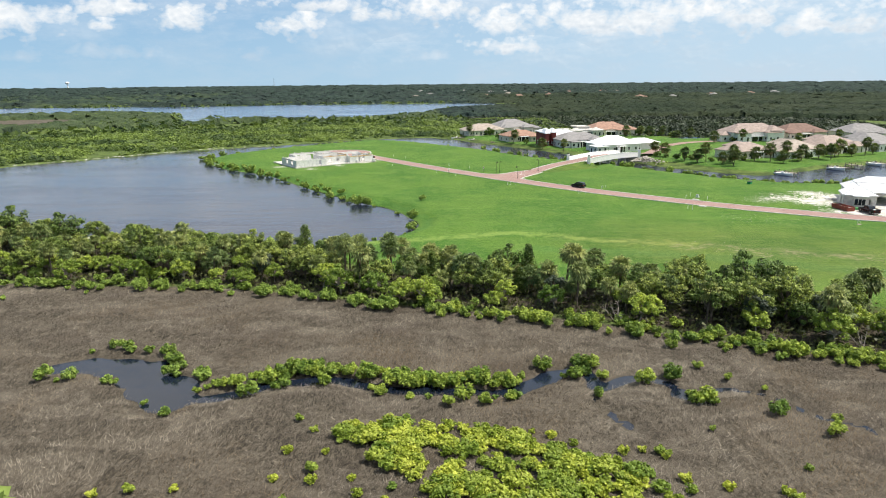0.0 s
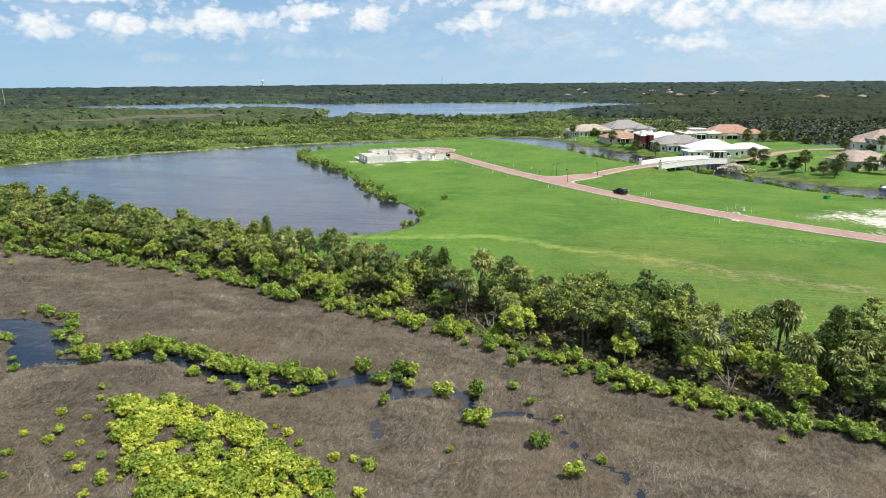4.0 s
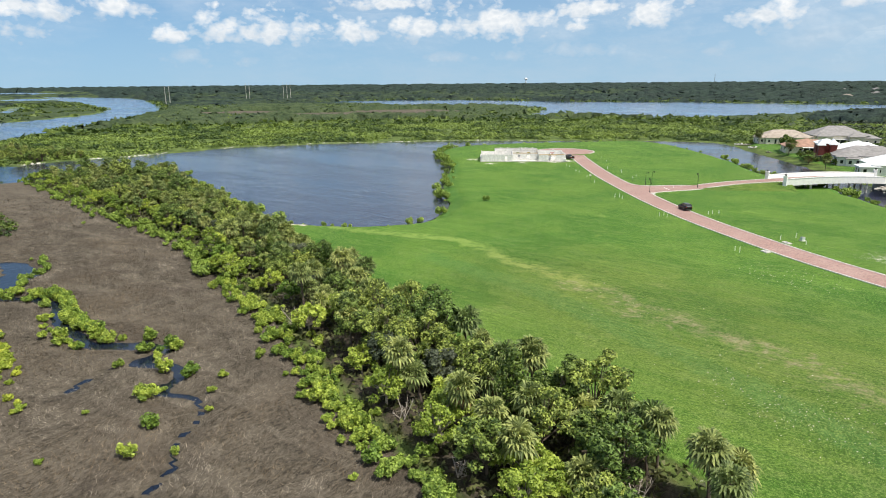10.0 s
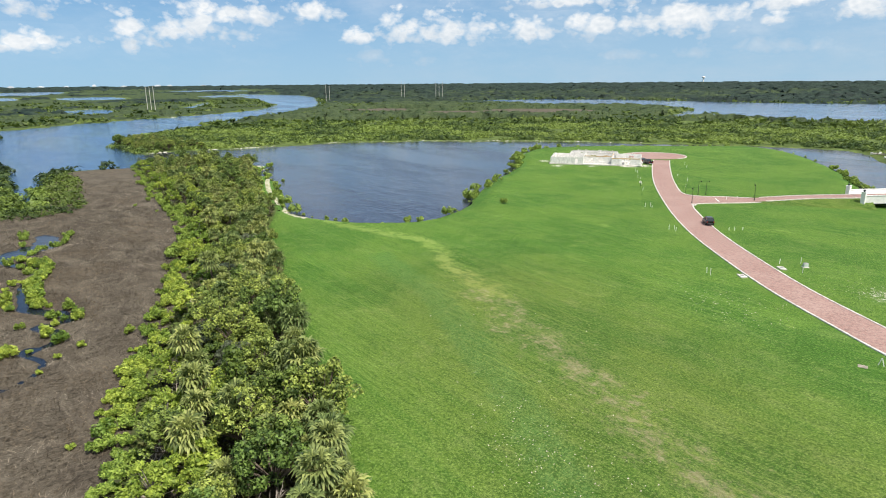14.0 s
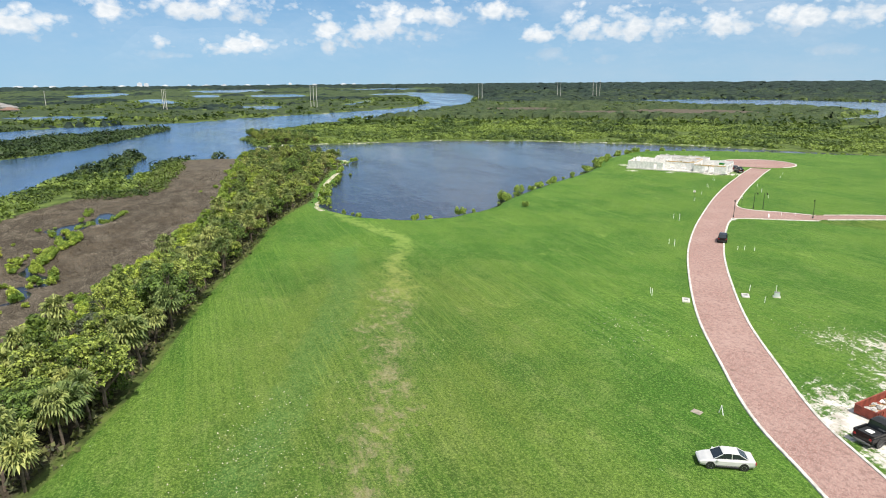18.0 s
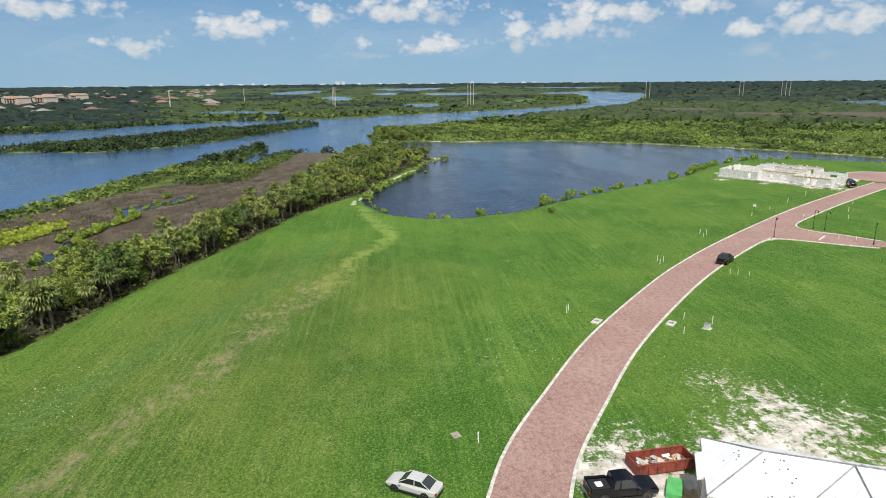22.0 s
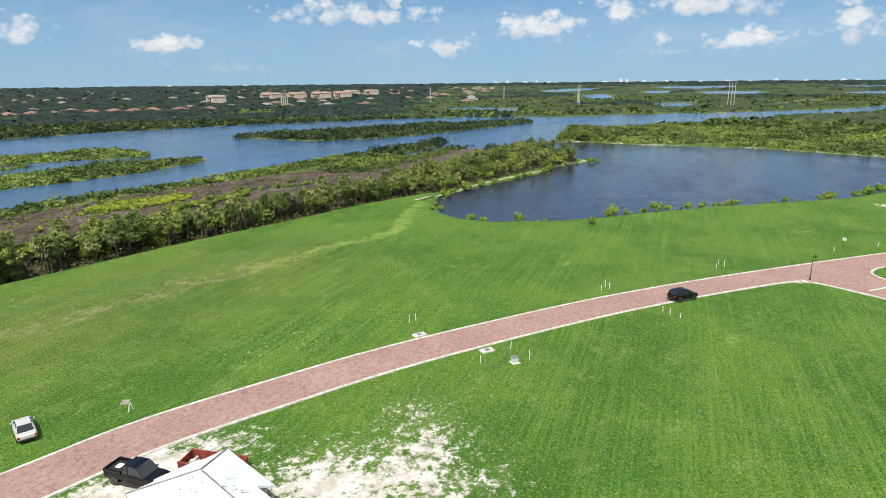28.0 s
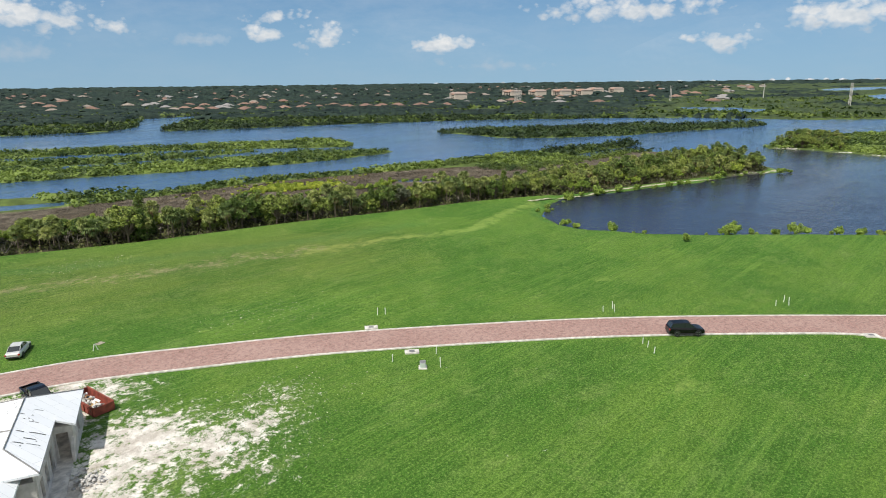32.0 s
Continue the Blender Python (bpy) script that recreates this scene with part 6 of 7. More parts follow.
            mid, u, t = Vector((8.2 - d, along, z(d))), Vector((-1, 0, S)), Vector((0, 1, 0))
        else:
            d, along = rng.uniform(0.9, 3.2), rng.uniform(-0.7, 0.7)
            mid, u, t = Vector((4.1 + along * (4.1 - d) * 0.8, d, z(d))), Vector((0, 1, S)), Vector((1, 0, 0))
        nrm = u.cross(t).normalized()
        nrm = nrm if nrm.z > 0 else -nrm
        bm = bmesh.new()
        bm.faces.new([bm.verts.new(mid + u * a * l + t * b * w + nrm * 0.015) for a, b in ((-0.5, -0.5), (0.1, -0.9), (0.5, -0.4), (0.45, 0.6), (-0.1, 0.4), (-0.5, 0.7))])
        part("torn_seam", bm, M_PLASTIC, roof)
    for x0, x1 in ((2.9, 3.65), (3.75, 4.45), (4.55, 5.3)):
        f = part("window", one_box(x0 + 0.003, x1 - 0.003, -0.06, 0.02, 0.803, 2.397), M_PLASTIC, top)
        part("pane", one_box(x0 + 0.06, x1 - 0.06, -0.075, -0.055, 0.87, 2.33), M_GLASS, f)
    top.matrix_basis = Matrix(((0.9184, 0.3955, 0, 105.37), (-0.3955, 0.9184, 0, 163.41), (0, 0, 1, 0.03), (0, 0, 0, 1)))
    return top


unfinished_house()


def make_dumpster(name, label, metal, x, y, z, degrees, filled=True):
    top = thing(name, label, "dumpster")
    L, W, H = 5.6, 2.15, 1.05
    part("floor_plate", one_box(0, L, 0, W, 0.12, 0.2), metal, top)
    for y0 in (0, W - 0.08):
        part("side_wall", one_box(0, L, y0, y0 + 0.08, 0.2, H), metal, top)
        for k in range(7):
            xx = 0.15 + k * (L - 0.4) / 6
            yy = -0.09 if y0 == 0 else W + 0.003
            part("rib", one_box(xx, xx + 0.12, yy, yy + 0.087, 0.2, H - 0.08), metal, top)
        part("top_rail", one_box(-0.04, L + 0.04, y0 - 0.04, y0 + 0.12, H + 0.002, H + 0.1, bevel=0.02), metal, top)
    for x0 in (0.003, L - 0.083):
        part("end_wall", one_box(x0, x0 + 0.08, 0.083, W - 0.083, 0.2, H), metal, top)
    for xx in (0.3, L - 0.6):
        part("runner", one_box(xx, xx + 0.3, 0.2, W - 0.2, 0.0, 0.12), M_STEEL, top)
    if filled:
        rng = np.random.default_rng(5)
        mats = [M_WHITE, M_BLOCK, M_LUMBER, M_STEEL, M_CONCRETE, M_PLASTIC, M_CONCRETE, M_BLOCK]
        for i in range(70):
            bm = bmesh.new()
            a, b, c = rng.uniform(0.1, 0.9), rng.uniform(0.08, 0.4), rng.uniform(0.03, 0.2)
            box(bm, -a / 2, a / 2, -b / 2, b / 2, -c / 2, c / 2)
            q = Euler(rng.uniform(-0.5, 0.5, 3)).to_matrix().to_4x4() @ Euler((0, 0, rng.uniform(0, 3))).to_matrix().to_4x4()
            bmesh.ops.transform(bm, matrix=Matrix.Translation((rng.uniform(0.6, L - 0.6), rng.uniform(0.5, W - 0.5), rng.uniform(0.4, 0.8))) @ q, verts=bm.verts[:])
            part("scrap_piece", bm, mats[int(rng.integers(8))], top)
    return stand(top, x, y, z, degrees)


make_dumpster("dumpster", "rusty red open dumpster half full of building scrap", M_RUST, 105.6, 158.0, 0.02, 97)
make_dumpster("dumpster", "green steel roll-off dumpster beside the block walls", M_GREENSTEEL, -54.5, 289.5, 0.02, 62, False)

# building materials in front of the unfinished house
top = thing("sheathing_stack", "stack of green sheathing boards lying on the sand", "building material")
for k in range(5):
    part("board", one_box(-0.62 + 0.02 * (k % 2), 0.62, -1.22, 1.22 - 0.03 * (k % 3), 0.02 + k * 0.09, 0.1 + k * 0.09), M_GREENWRAP, top)
stand(top, 107.6, 160.4, 0.03, 62)
top = thing("lumber_pile", "loose pile of long pale lumber on the sand", "building material")
rng = np.random.default_rng(11)
for k in range(34):
    bm = one_box(-2.6, 2.6, -0.045, 0.045, 0, 0.045)
    bmesh.ops.transform(bm, matrix=pose(rng.normal(0, 0.35), (k % 17) * 0.12 - 1.0 + rng.normal(0, 0.04), 0.02 + 0.05 * (k // 17) + 0.01 * (k % 3), 0, 0, rng.normal(0, 4)), verts=bm.verts[:])
    part("plank", bm, M_LUMBER, top)
stand(top, 110.6, 161.6, 0.03, 8)
stand(part("insulation_board", one_box(-0.3, 0.3, -0.9, 0.9, 0.0, 0.08), M_WHITE, None), 110.4, 158.6, 0.03, 75)
tagged(bpy.data.objects["insulation_board"], "white insulation board lying on the sand", "building material")


def rubble_heap(name, label, x, y, spread_by, n, seed, material, size=(0.1, 0.45), tall=0.7):
    rng = np.random.default_rng(seed)
    top = thing(name, label, "rubble")
    for i in range(n):
        a, d = rng.uniform(0, 6.28), abs(rng.normal(0, 0.45))
        bm = bmesh.new()
        s = rng.uniform(*size)
        bmesh.ops.create_icosphere(bm, subdivisions=1, radius=s)
        for v in bm.verts:
            v.co *= rng.uniform(0.65, 1.2)
            v.co.z *= 0.6
        bmesh.ops.transform(bm, matrix=Matrix.Translation((d * spread_by * math.cos(a), d * spread_by * math.sin(a), max(0.05, tall * (1 - d) * rng.random()))), verts=bm.verts[:])
        part("stone", bm, material, top)
    return stand(top, x, y, 0.0, 0)


rubble_heap("rubble_heap", "heap of grey broken blocks and mortar on the sand", 109.2, 174.6, 2.2, 120, 8, M_BLOCK, (0.07, 0.24), 0.6)
rubble_heap("block_rubble", "pale broken blocks and pallets strewn beside the block walls", -32.5, 272.5, 5.0, 90, 14, M_CONCRETE, (0.12, 0.4), 0.5)
rubble_heap("riprap_heap", "pale riprap stones piled under the bridge abutment", 85.5, 264.5, 7.5, 300, 9, M_ROCK, (0.2, 0.6), 2.2)

# pale stones scattered in the worn grass by the sand
rng = np.random.default_rng(12)
pts = []
for (cx0, cy0, n, sx) in ((92, 175.5, 420, 3.6), (89, 173, 160, 2.6), (98, 180, 260, 5), (104, 170, 120, 5), (84, 168, 20, 5), (78, 150, 160, 5), (74, 152, 90, 4), (84, 102, 160, 5), (92, 99, 140, 5), (60, 121, 60, 8)):
    pts.append(np.stack([rng.normal(cx0, sx, n), rng.normal(cy0, sx * 0.7, n)], 1))
pts = np.concatenate(pts)
pts = pts[(off_line(ROAD, pts[:, 0], pts[:, 1]) > 4.5)]
c = np.stack([pts[:, 0], pts[:, 1], on_grid(PZ, pts[:, 0], pts[:, 1]) + 0.05], 1)
v, f = cards(c, rng.uniform(0.03, 0.085, len(c)), rng, 0.8, 3.0)
tagged(new("scattered_stones", mesh_np("scattered_stones", v, f, [M_ROCK])), "pale shell stones and scraps scattered in thin grass", "stones", kind="stuff")


# the block walls at the turning circle
def block_walls():
    top = thing("block_walls", "roofless walls of pale concrete block on a slab by the turning circle", "building")
    M_PALE = plain("pale_block", (0.68, 0.665, 0.635), 0.9, vary=0.15)
    part("floor_slab", one_box(-0.6, 35.6, -0.5, 24, -0.5, 0.12), M_CONCRETE, top)
    rng = np.random.default_rng(4)
    runs = [((0, 0), (13, 0), 2.7, [(9.8, 10.8, 0.12, 2.2)]), ((13, 0), (13, 3), 2.7, []), ((13, 3), (24, 3), 3.1, [(2, 3.6, 0.9, 2.2), (6, 7.6, 0.9, 2.2)]), ((24, 3), (24, 0.5), 2.9, []), ((24, 0.5), (35, 0.5), 2.7, [(4, 7, 0.12, 2.3)]),
        ((35, 0.5), (35, 14), 2.6, [(3, 6, 0.12, 2.3), (8, 10, 0.9, 2.2)]), ((35, 14), (25, 14), 3.0, [(3, 5, 0.9, 2.2)]), ((25, 14), (25, 22), 2.9, []), ((25, 22), (6, 22), 3.2, [(3, 5, 0.9, 2.3), (8, 11, 0.12, 2.4), (14, 15.5, 0.9, 2.3)]),
        ((6, 22), (6, 15), 2.9, [(2, 4, 0.9, 2.3)]), ((6, 15), (0, 15), 2.5, []), ((0, 15), (0, 0), 2.7, [(5, 6.5, 0.9, 2.2), (10, 11.5, 0.9, 2.2)]),
        ((13, 3), (13, 12), 3.3, [(5, 6, 0.12, 2.3)]), ((13, 12), (24, 12), 3.4, [(2, 4, 0.12, 2.3), (7, 8.5, 0.12, 2.3)]), ((24, 3), (24, 14), 3.3, [(6, 7.2, 0.12, 2.3)]), ((6, 15), (13, 15), 2.9, [(2, 3.2, 0.12, 2.3)]), ((18, 12), (18, 22), 3.2, [(3, 4.2, 0.12, 2.3)]), ((29, 0.5), (29, 8), 2.8, [])]
    for a, b, h, holes in runs:
        bm = bmesh.new()
        wall_run(bm, a, b, 0.22, 0.1, h, holes)
        part("wall", bm, M_PALE, top)
        for h0, h1, sill, head in holes:
            q0, q1 = Vector(a), Vector(b)
            way = (q1 - q0).normalized()
            bm = bmesh.new()
            wall_run(bm, q0 + way * (h0 - 0.15), q0 + way * (h1 + 0.15), 0.25, head + 0.003, head + 0.2)
            part("lintel", bm, M_LUMBER if rng.random() < 0.5 else M_CONCRETE, top)
    # unfinished courses and timber forms on the wall heads
    for a, b, h, holes in runs:
        q0, q1 = Vector(a), Vector(b)
        way, far = (q1 - q0).normalized(), (q1 - q0).length
        if rng.random() < 0.45:
            bm = bmesh.new()
            wall_run(bm, q0 + way * 0.2, q0 + way * (far - 0.2), 0.3, h - 0.24, h + 0.02)
            part("timber_form", bm, M_LUMBER if rng.random() < 0.6 else M_BLOCK, top)
        d = 0.3
        while d < far - 0.7:
            if rng.random() < 0.42:
                for n in range(int(rng.integers(1, 3))):
                    bm = bmesh.new()
                    wall_run(bm, q0 + way * d, q0 + way * (d + 0.39), 0.2, h + 0.024 + 0.2 * n, h + 0.214 + 0.2 * n)
                    part("block", bm, M_PALE, top)
            d += 0.8
    for k in range(18):
        x, y = rng.uniform(24, 35), rng.uniform(-1.5, 13)
        part("block_pallet", one_box(x, x + 1.1, y, y + 1.0, 0.12, 0.7 + rng.random() * 0.5, bevel=0.03), M_PALE, top)
    top.matrix_basis = Matrix(((0.819, -0.574, 0, -58.0), (0.574, 0.819, 0, 252.0), (0, 0, 1, 0.28), (0, 0, 0, 1)))


block_walls()


# ---- the bridge over the canal ----
def bridge():
    top = thing("bridge", "white arched concrete bridge carrying the brick street over the canal", "bridge")
    a, b = np.array((54.5, 251.8)), np.array((81.5, 275.5))
    n = 25
    line = np.array([a + (b - a) * t for t in np.linspace(0, 1, n)])
    zz = np.interp(np.linspace(0, 1, n), np.linspace(0, 1, n), 0.0 + 2.75 * np.clip(1 - ((np.linspace(-18, 18, n)) / 46.0) ** 2, 0, 1) ** 1.6)
    v, f = ribbon(line, [-5, -5, 5, 5, -5], [zz - 0.85, zz + 0.03, zz + 0.03, zz - 0.85, zz - 0.85])
    part("deck", mesh_of("deck", v, f), M_WHITE, top)
    for s in (-1, 1):
        v, f = ribbon(line, [s * 4.75, s * 4.75, s * 5.05, s * 5.05, s * 4.75], [zz, zz + 1.0, zz + 1.0, zz - 1.1, zz - 1.1])
        part("parapet", mesh_of("parapet", v, f), M_WHITE, top)
        v, f = ribbon(line, [s * 4.65, s * 4.65, s * 5.15, s * 5.15, s * 4.65], [zz + 1.0, zz + 1.12, zz + 1.12, zz + 1.0, zz + 1.0])
        part("coping", mesh_of("coping", v, f), M_WHITE, top)
        for p, z in ((line[0], zz[0]), (line[-1], zz[-1])):
            t = (b - a) / np.linalg.norm(b - a)
            q = p + s * 5.05 * np.array([t[1], -t[0]])
            bm = bmesh.new()
            box(bm, q[0] - 0.5, q[0] + 0.5, q[1] - 0.5, q[1] + 0.5, z - 2.0, z + 2.0)
            box(bm, q[0] - 0.6, q[0] + 0.6, q[1] - 0.6, q[1] + 0.6, z + 2.0, z + 2.18)
            post = part("pylon", bm, M_WHITE, top)
            bm = bmesh.new()
            bmesh.ops.create_icosphere(bm, subdivisions=2, radius=0.32, matrix=Matrix.Translation((q[0], q[1], z + 2.45)))
            part("finial", bm, M_DARKIRON, post)
    for t in (0.25, 0.5, 0.75):
        c = a + (b - a) * t
        w = (b - a) / np.linalg.norm(b - a)
        for s in (-4, -1.4, 1.4, 4):
            q = c + s * np.array([w[1], -w[0]])
            bm = bmesh.new()
            tube(bm, q[0], q[1], -3.2, 2.0, 0.3, 0.3, 10)
            part("pier", bm, M_CONCRETE, top)
    for p in (a, b):
        w = (b - a) / np.linalg.norm(b - a)
        n0 = np.array([w[1], -w[0]])
        bm = bmesh.new()
        wall_run(bm, tuple(p - n0 * 5), tuple(p + n0 * 5), 0.6, -1.6, 1.7)
        part("abutment", bm, M_CONCRETE, top)


bridge()


# ---- street furniture ----
def street_lamp(x, y, z=0.0, arms=2, degrees=0):
    top = thing("street_lamp", "dark iron street lamp with hanging lantern at the road's edge", "street lamp", "street lamps")
    bm = bmesh.new()
    tube(bm, 0, 0, -0.1, 0.5, 0.16, 0.11)
    tube(bm, 0, 0, 0.5, 4.2, 0.07, 0.05)
    part("post", bm, M_DARKIRON, top)
    for k in range(arms):
        s = 1 if k == 0 else -1
        bm = bmesh.new()
        limb(bm, (0, 0, 4.1), (s * 0.35, 0, 4.35), 0.035, 0.03, 6)
        limb(bm, (s * 0.35, 0, 4.35), (s * 0.65, 0, 4.2), 0.03, 0.03, 6)
        arm = part("arm", bm, M_DARKIRON, top)
        bm = bmesh.new()
        limb(bm, (s * 0.65, 0, 3.75), (s * 0.65, 0, 4.2), 0.1, 0.19, 8)
        part("lantern", bm, M_DARKIRON, arm)
    return stand(top, x, y, z, degrees)


street_lamp(26.6, 219.4, 0, 1, 135)
street_lamp(20.2, 232.6, 0, 1, 40)
street_lamp(36.0, 234.6, 0.5, 1, 135)
street_lamp(21.6, 234.4, 0, 1, 40)


def sign_post(x, y, z, degrees):
    top = thing("street_sign", "white street sign on a thin dark post at the junction", "sign")
    bm = bmesh.new()
    tube(bm, 0, 0, -0.1, 2.3, 0.04)
    part("post", bm, M_DARKIRON, top)
    bm = bmesh.new()
    limb(bm, (0, 0.05, 2.1), (0, 0.08, 2.1), 0.38, 0.38, 8)
    part("sign_plate", bm, M_WHITE, top)
    return stand(top, x, y, z, degrees)


sign_post(15.6, 233.4, 0, 120)
sign_post(2.6, 229.0, 0, 60)

LAND0 = lambda x, y: float(on_grid(PZ, x, y)[0])


def pipe_stake(x, y, tall, lean):
    top = thing("pipe_stake", "short white plastic utility pipe standing in the grass", "stake", "utility pipes")
    bm = bmesh.new()
    limb(bm, (0, 0, -0.15), (lean * tall, 0, tall), 0.045, 0.045, 7)
    pole = part("pipe", bm, M_PVC, top)
    bm = bmesh.new()
    limb(bm, (lean * tall, 0, tall), (lean * (tall + 0.06), 0, tall + 0.06), 0.06, 0.06, 7)
    part("cap", bm, M_PVC, top)
    stand(top, x, y, LAND0(x, y), (x * 37) % 360 if abs(lean) < 0.3 else 8)


for x, y in ((43.2, 187), (42, 188.2), (41.2, 187.4), (51, 197.6), (52.2, 199), (50.3, 196.6), (24, 205), (22.6, 206.4), (21.6, 205.4), (5, 227), (-2, 236), (66, 163), (65, 163.6), (70.2, 178.8), (75.4, 176.4), (72.6, 181.8), 
        (-10, 246), (-12, 247.5), (-20, 258), (-22, 259.4), (-6, 262), (3, 254), (11, 248), (-16, 283), (-22, 291), (31, 234.8), (29.5, 232)):
    pipe_stake(x, y, 0.7 + 0.5 * ((x * 7.3) % 1), 0.12 * math.sin(x))

for x, y, a in ((70.0, 166.2, 140), (71.9, 176.2, 140), (28.2, 217.8, 130)):
    top = thing("storm_drain", "pale concrete storm drain inlet set in the kerb", "drain", "storm drains")
    part("slab", one_box(-0.9, 0.9, -0.55, 0.55, -0.05, 0.17, bevel=0.02), M_CONCRETE, top)
    part("cover", one_box(-0.35, 0.35, -0.3, 0.3, 0.172, 0.2, bevel=0.01), M_STEEL, top, "dark iron cover")
    stand(top, x, y, 0.0, a)
top = thing("utility_box", "pale green-grey electrical box on a concrete pad in the grass", "utility box")
part("pad", one_box(-0.65, 0.65, -0.6, 0.6, -0.1, 0.12, bevel=0.02), M_CONCRETE, top)
case = part("cabinet", one_box(-0.45, 0.45, -0.4, 0.4, 0.122, 0.85, bevel=0.03), plain("pale_green_paint", (0.5, 0.56, 0.5), 0.5), top)
part("lid", one_box(-0.47, 0.47, -0.42, 0.42, 0.852, 0.93, bevel=0.03), M_STEEL, case)
stand(top, 74.1, 180.3, LAND0(74.1, 180.3), 45, 0.85)
top = thing("utility_box", "dark green utility box in the grass near the canal", "utility box")
part("cabinet", one_box(-0.9, 0.9, -0.5, 0.5, -0.1, 0.8, bevel=0.03), M_GREENSTEEL, top)
part("lid", one_box(-0.92, 0.92, -0.52, 0.52, 0.802, 0.88, bevel=0.02), M_PLASTIC, top)
stand(top, 100, 203, LAND0(100, 203), 45)
top = thing("plank_sheet", "square of bare plywood lying on the lawn", "plywood")
part("sheet", one_box(-0.5, 0.5, -0.4, 0.4, 0.0, 0.06), M_TIMBER, top)
stand(top, 97.3, 143.3, LAND0(97.3, 143.3), 20)
for dx, lean in ((-0.35, 0.35), (0.35, -0.35)):
    pipe_stake(98.5 + dx, 145.3, 0.85, lean)
for x, y, a in ((91.3, 154.1, 40),):
    top = thing("manhole_cover", "rusty iron cover set in the brick pavers", "manhole")
    bm = bmesh.new()
    tube(bm, 0, 0, 0.03, 0.062, 0.33, 0.33, 16)
    part("cover", bm, plain("rusty_iron", (0.2, 0.12, 0.1), 0.8, vary=0.3), top)
    stand(top, x, y, 0, a)


# ---- houses across the canal ----
def house(label, x, y, degrees, w, d, wall_h, rise, wall, roof, wings=(), windows=6):
    top = thing("house", label, "house", "houses along the canal")
    z0 = -0.3

    def block(x0, x1, y0, y1, h, up, count):
        body = part("wall", one_box(x0, x1, y0, y1, z0, h), wall, top)
        part("roof", hip_roof(x0, x1, y0, y1, h + 0.12, up), roof, top)
        for side, (lo, hi) in (("front", (x0, x1)), ("end", (y0, y1)), ("other", (y0, y1))):
            k = count if side == "front" else max(2, count // 2)
            for i in range(k):
                c = lo + (hi - lo) * (i + 0.5) / k
                if side == "front":
                    a = (c - 0.6, c + 0.6, y0 - 0.05, y0 + 0.04)
                    p = (c - 0.5, c + 0.5, y0 - 0.07, y0 - 0.045)
                elif side == "end":
                    a = (x0 - 0.05, x0 + 0.04, c - 0.6, c + 0.6)
                    p = (x0 - 0.07, x0 - 0.045, c - 0.5, c + 0.5)
                else:
                    a = (x1 - 0.04, x1 + 0.05, c - 0.6, c + 0.6)
                    p = (x1 + 0.045, x1 + 0.07, c - 0.5, c + 0.5)
                tall = 2.5 if (side == "front" and i == k // 2) else 2.3
                f = part("window", one_box(*a, 0.8 if i != k // 2 else 0.1, tall), M_WHITE, body)
                part("pane", one_box(*p, (0.9 if i != k // 2 else 0.2), tall - 0.1), M_GLASS, f)

    block(-w / 2, w / 2, -d / 2, d / 2, wall_h, rise, windows)
    # projecting bays, a dark glass panel for the shaded recess, and a terrace roof on posts
    rng = np.random.default_rng(int(x * 7 + y))
    if not wings or w > 20:
        for lo, hi in ((-0.46, -0.2), (0.12, 0.4)):
            out_by = rng.uniform(2.0, 4.2)
            block(lo * w, hi * w, -d / 2 - out_by, -d / 2 + 2.0, wall_h - rng.uniform(0.1, 0.5), rng.uniform(1.3, 2.1), 2)
    if w > 12:
        block(-w * 0.16, w * 0.2, -d * 0.1, d * 0.62, wall_h + rng.uniform(0.9, 1.7), rise * 0.62, 2)
    if w > 12:
        # flat dark panel stands in for the shade of a deep recess
        part("dark_recess_panel", one_box(-0.17 * w, 0.09 * w, -d / 2 - 0.09, -d / 2 - 0.075, 0.05, 2.4), M_GLASS, top)
        part("terrace_roof", one_box(-0.18 * w, 0.1 * w, -d / 2 - 2.4, -d / 2 - 0.1, 2.75, 2.95, bevel=0.03), M_WHITE, top)
        for px in (-0.17 * w, -0.04 * w, 0.09 * w):
            part("post", one_box(px - 0.12, px + 0.12, -d / 2 - 2.3, -d / 2 - 2.06, -0.3, 2.747), M_WHITE, top)
    for (x0, x1, y0, y1, h, up) in wings:
        block(x0, x1, y0, y1, h, up, 2)
    return stand(top, x, y, LAND0(x, y), degrees)


house("white-roofed cream house with a low side wing by the bridge", 83, 308, 20, 20, 15, 3.6, 3.6, M_STUCCO_WHITE, M_ROOF_WHITE, [(9, 25, -3, 7, 3.2, 2.0), (-14, -8, -8, -2, 3.0, 1.0)], 5)
house("grey-tiled white house with a covered terrace on the canal", 71, 334, 12, 24, 15, 3.6, 3.4, M_STUCCO_WHITE, M_ROOF_GREY, [(-8, -3, -12, -6, 2.9, 1.0)], 6)
house("white-roofed two-storey house beside the dark red tower", 66, 352, 15, 19, 13, 4.2, 2.6, M_STUCCO_WHITE, M_ROOF_WHITE, [(-2, 8, -9, -3, 3.2, 1.4)], 5)
house("square dark red two-storey tower room with a white hipped roof", 55.5, 340, 15, 7.5, 7.5, 7.0, 1.6, M_RED_WALL, M_ROOF_WHITE, (), 3)
house("low orange-tiled house with a dark screened patio", 45, 366, 20, 20, 13, 3.0, 2.8, M_STUCCO, M_ROOF_CLAY, [(2, 10, -10, -5, 2.8, 1.0)], 5)
house("large grey-tiled house with a tall hipped roof", 47, 436, 25, 26, 18, 4.6, 4.6, M_STUCCO, M_ROOF_GREY, [(10, 18, -10, 4, 3.4, 2.0)], 6)
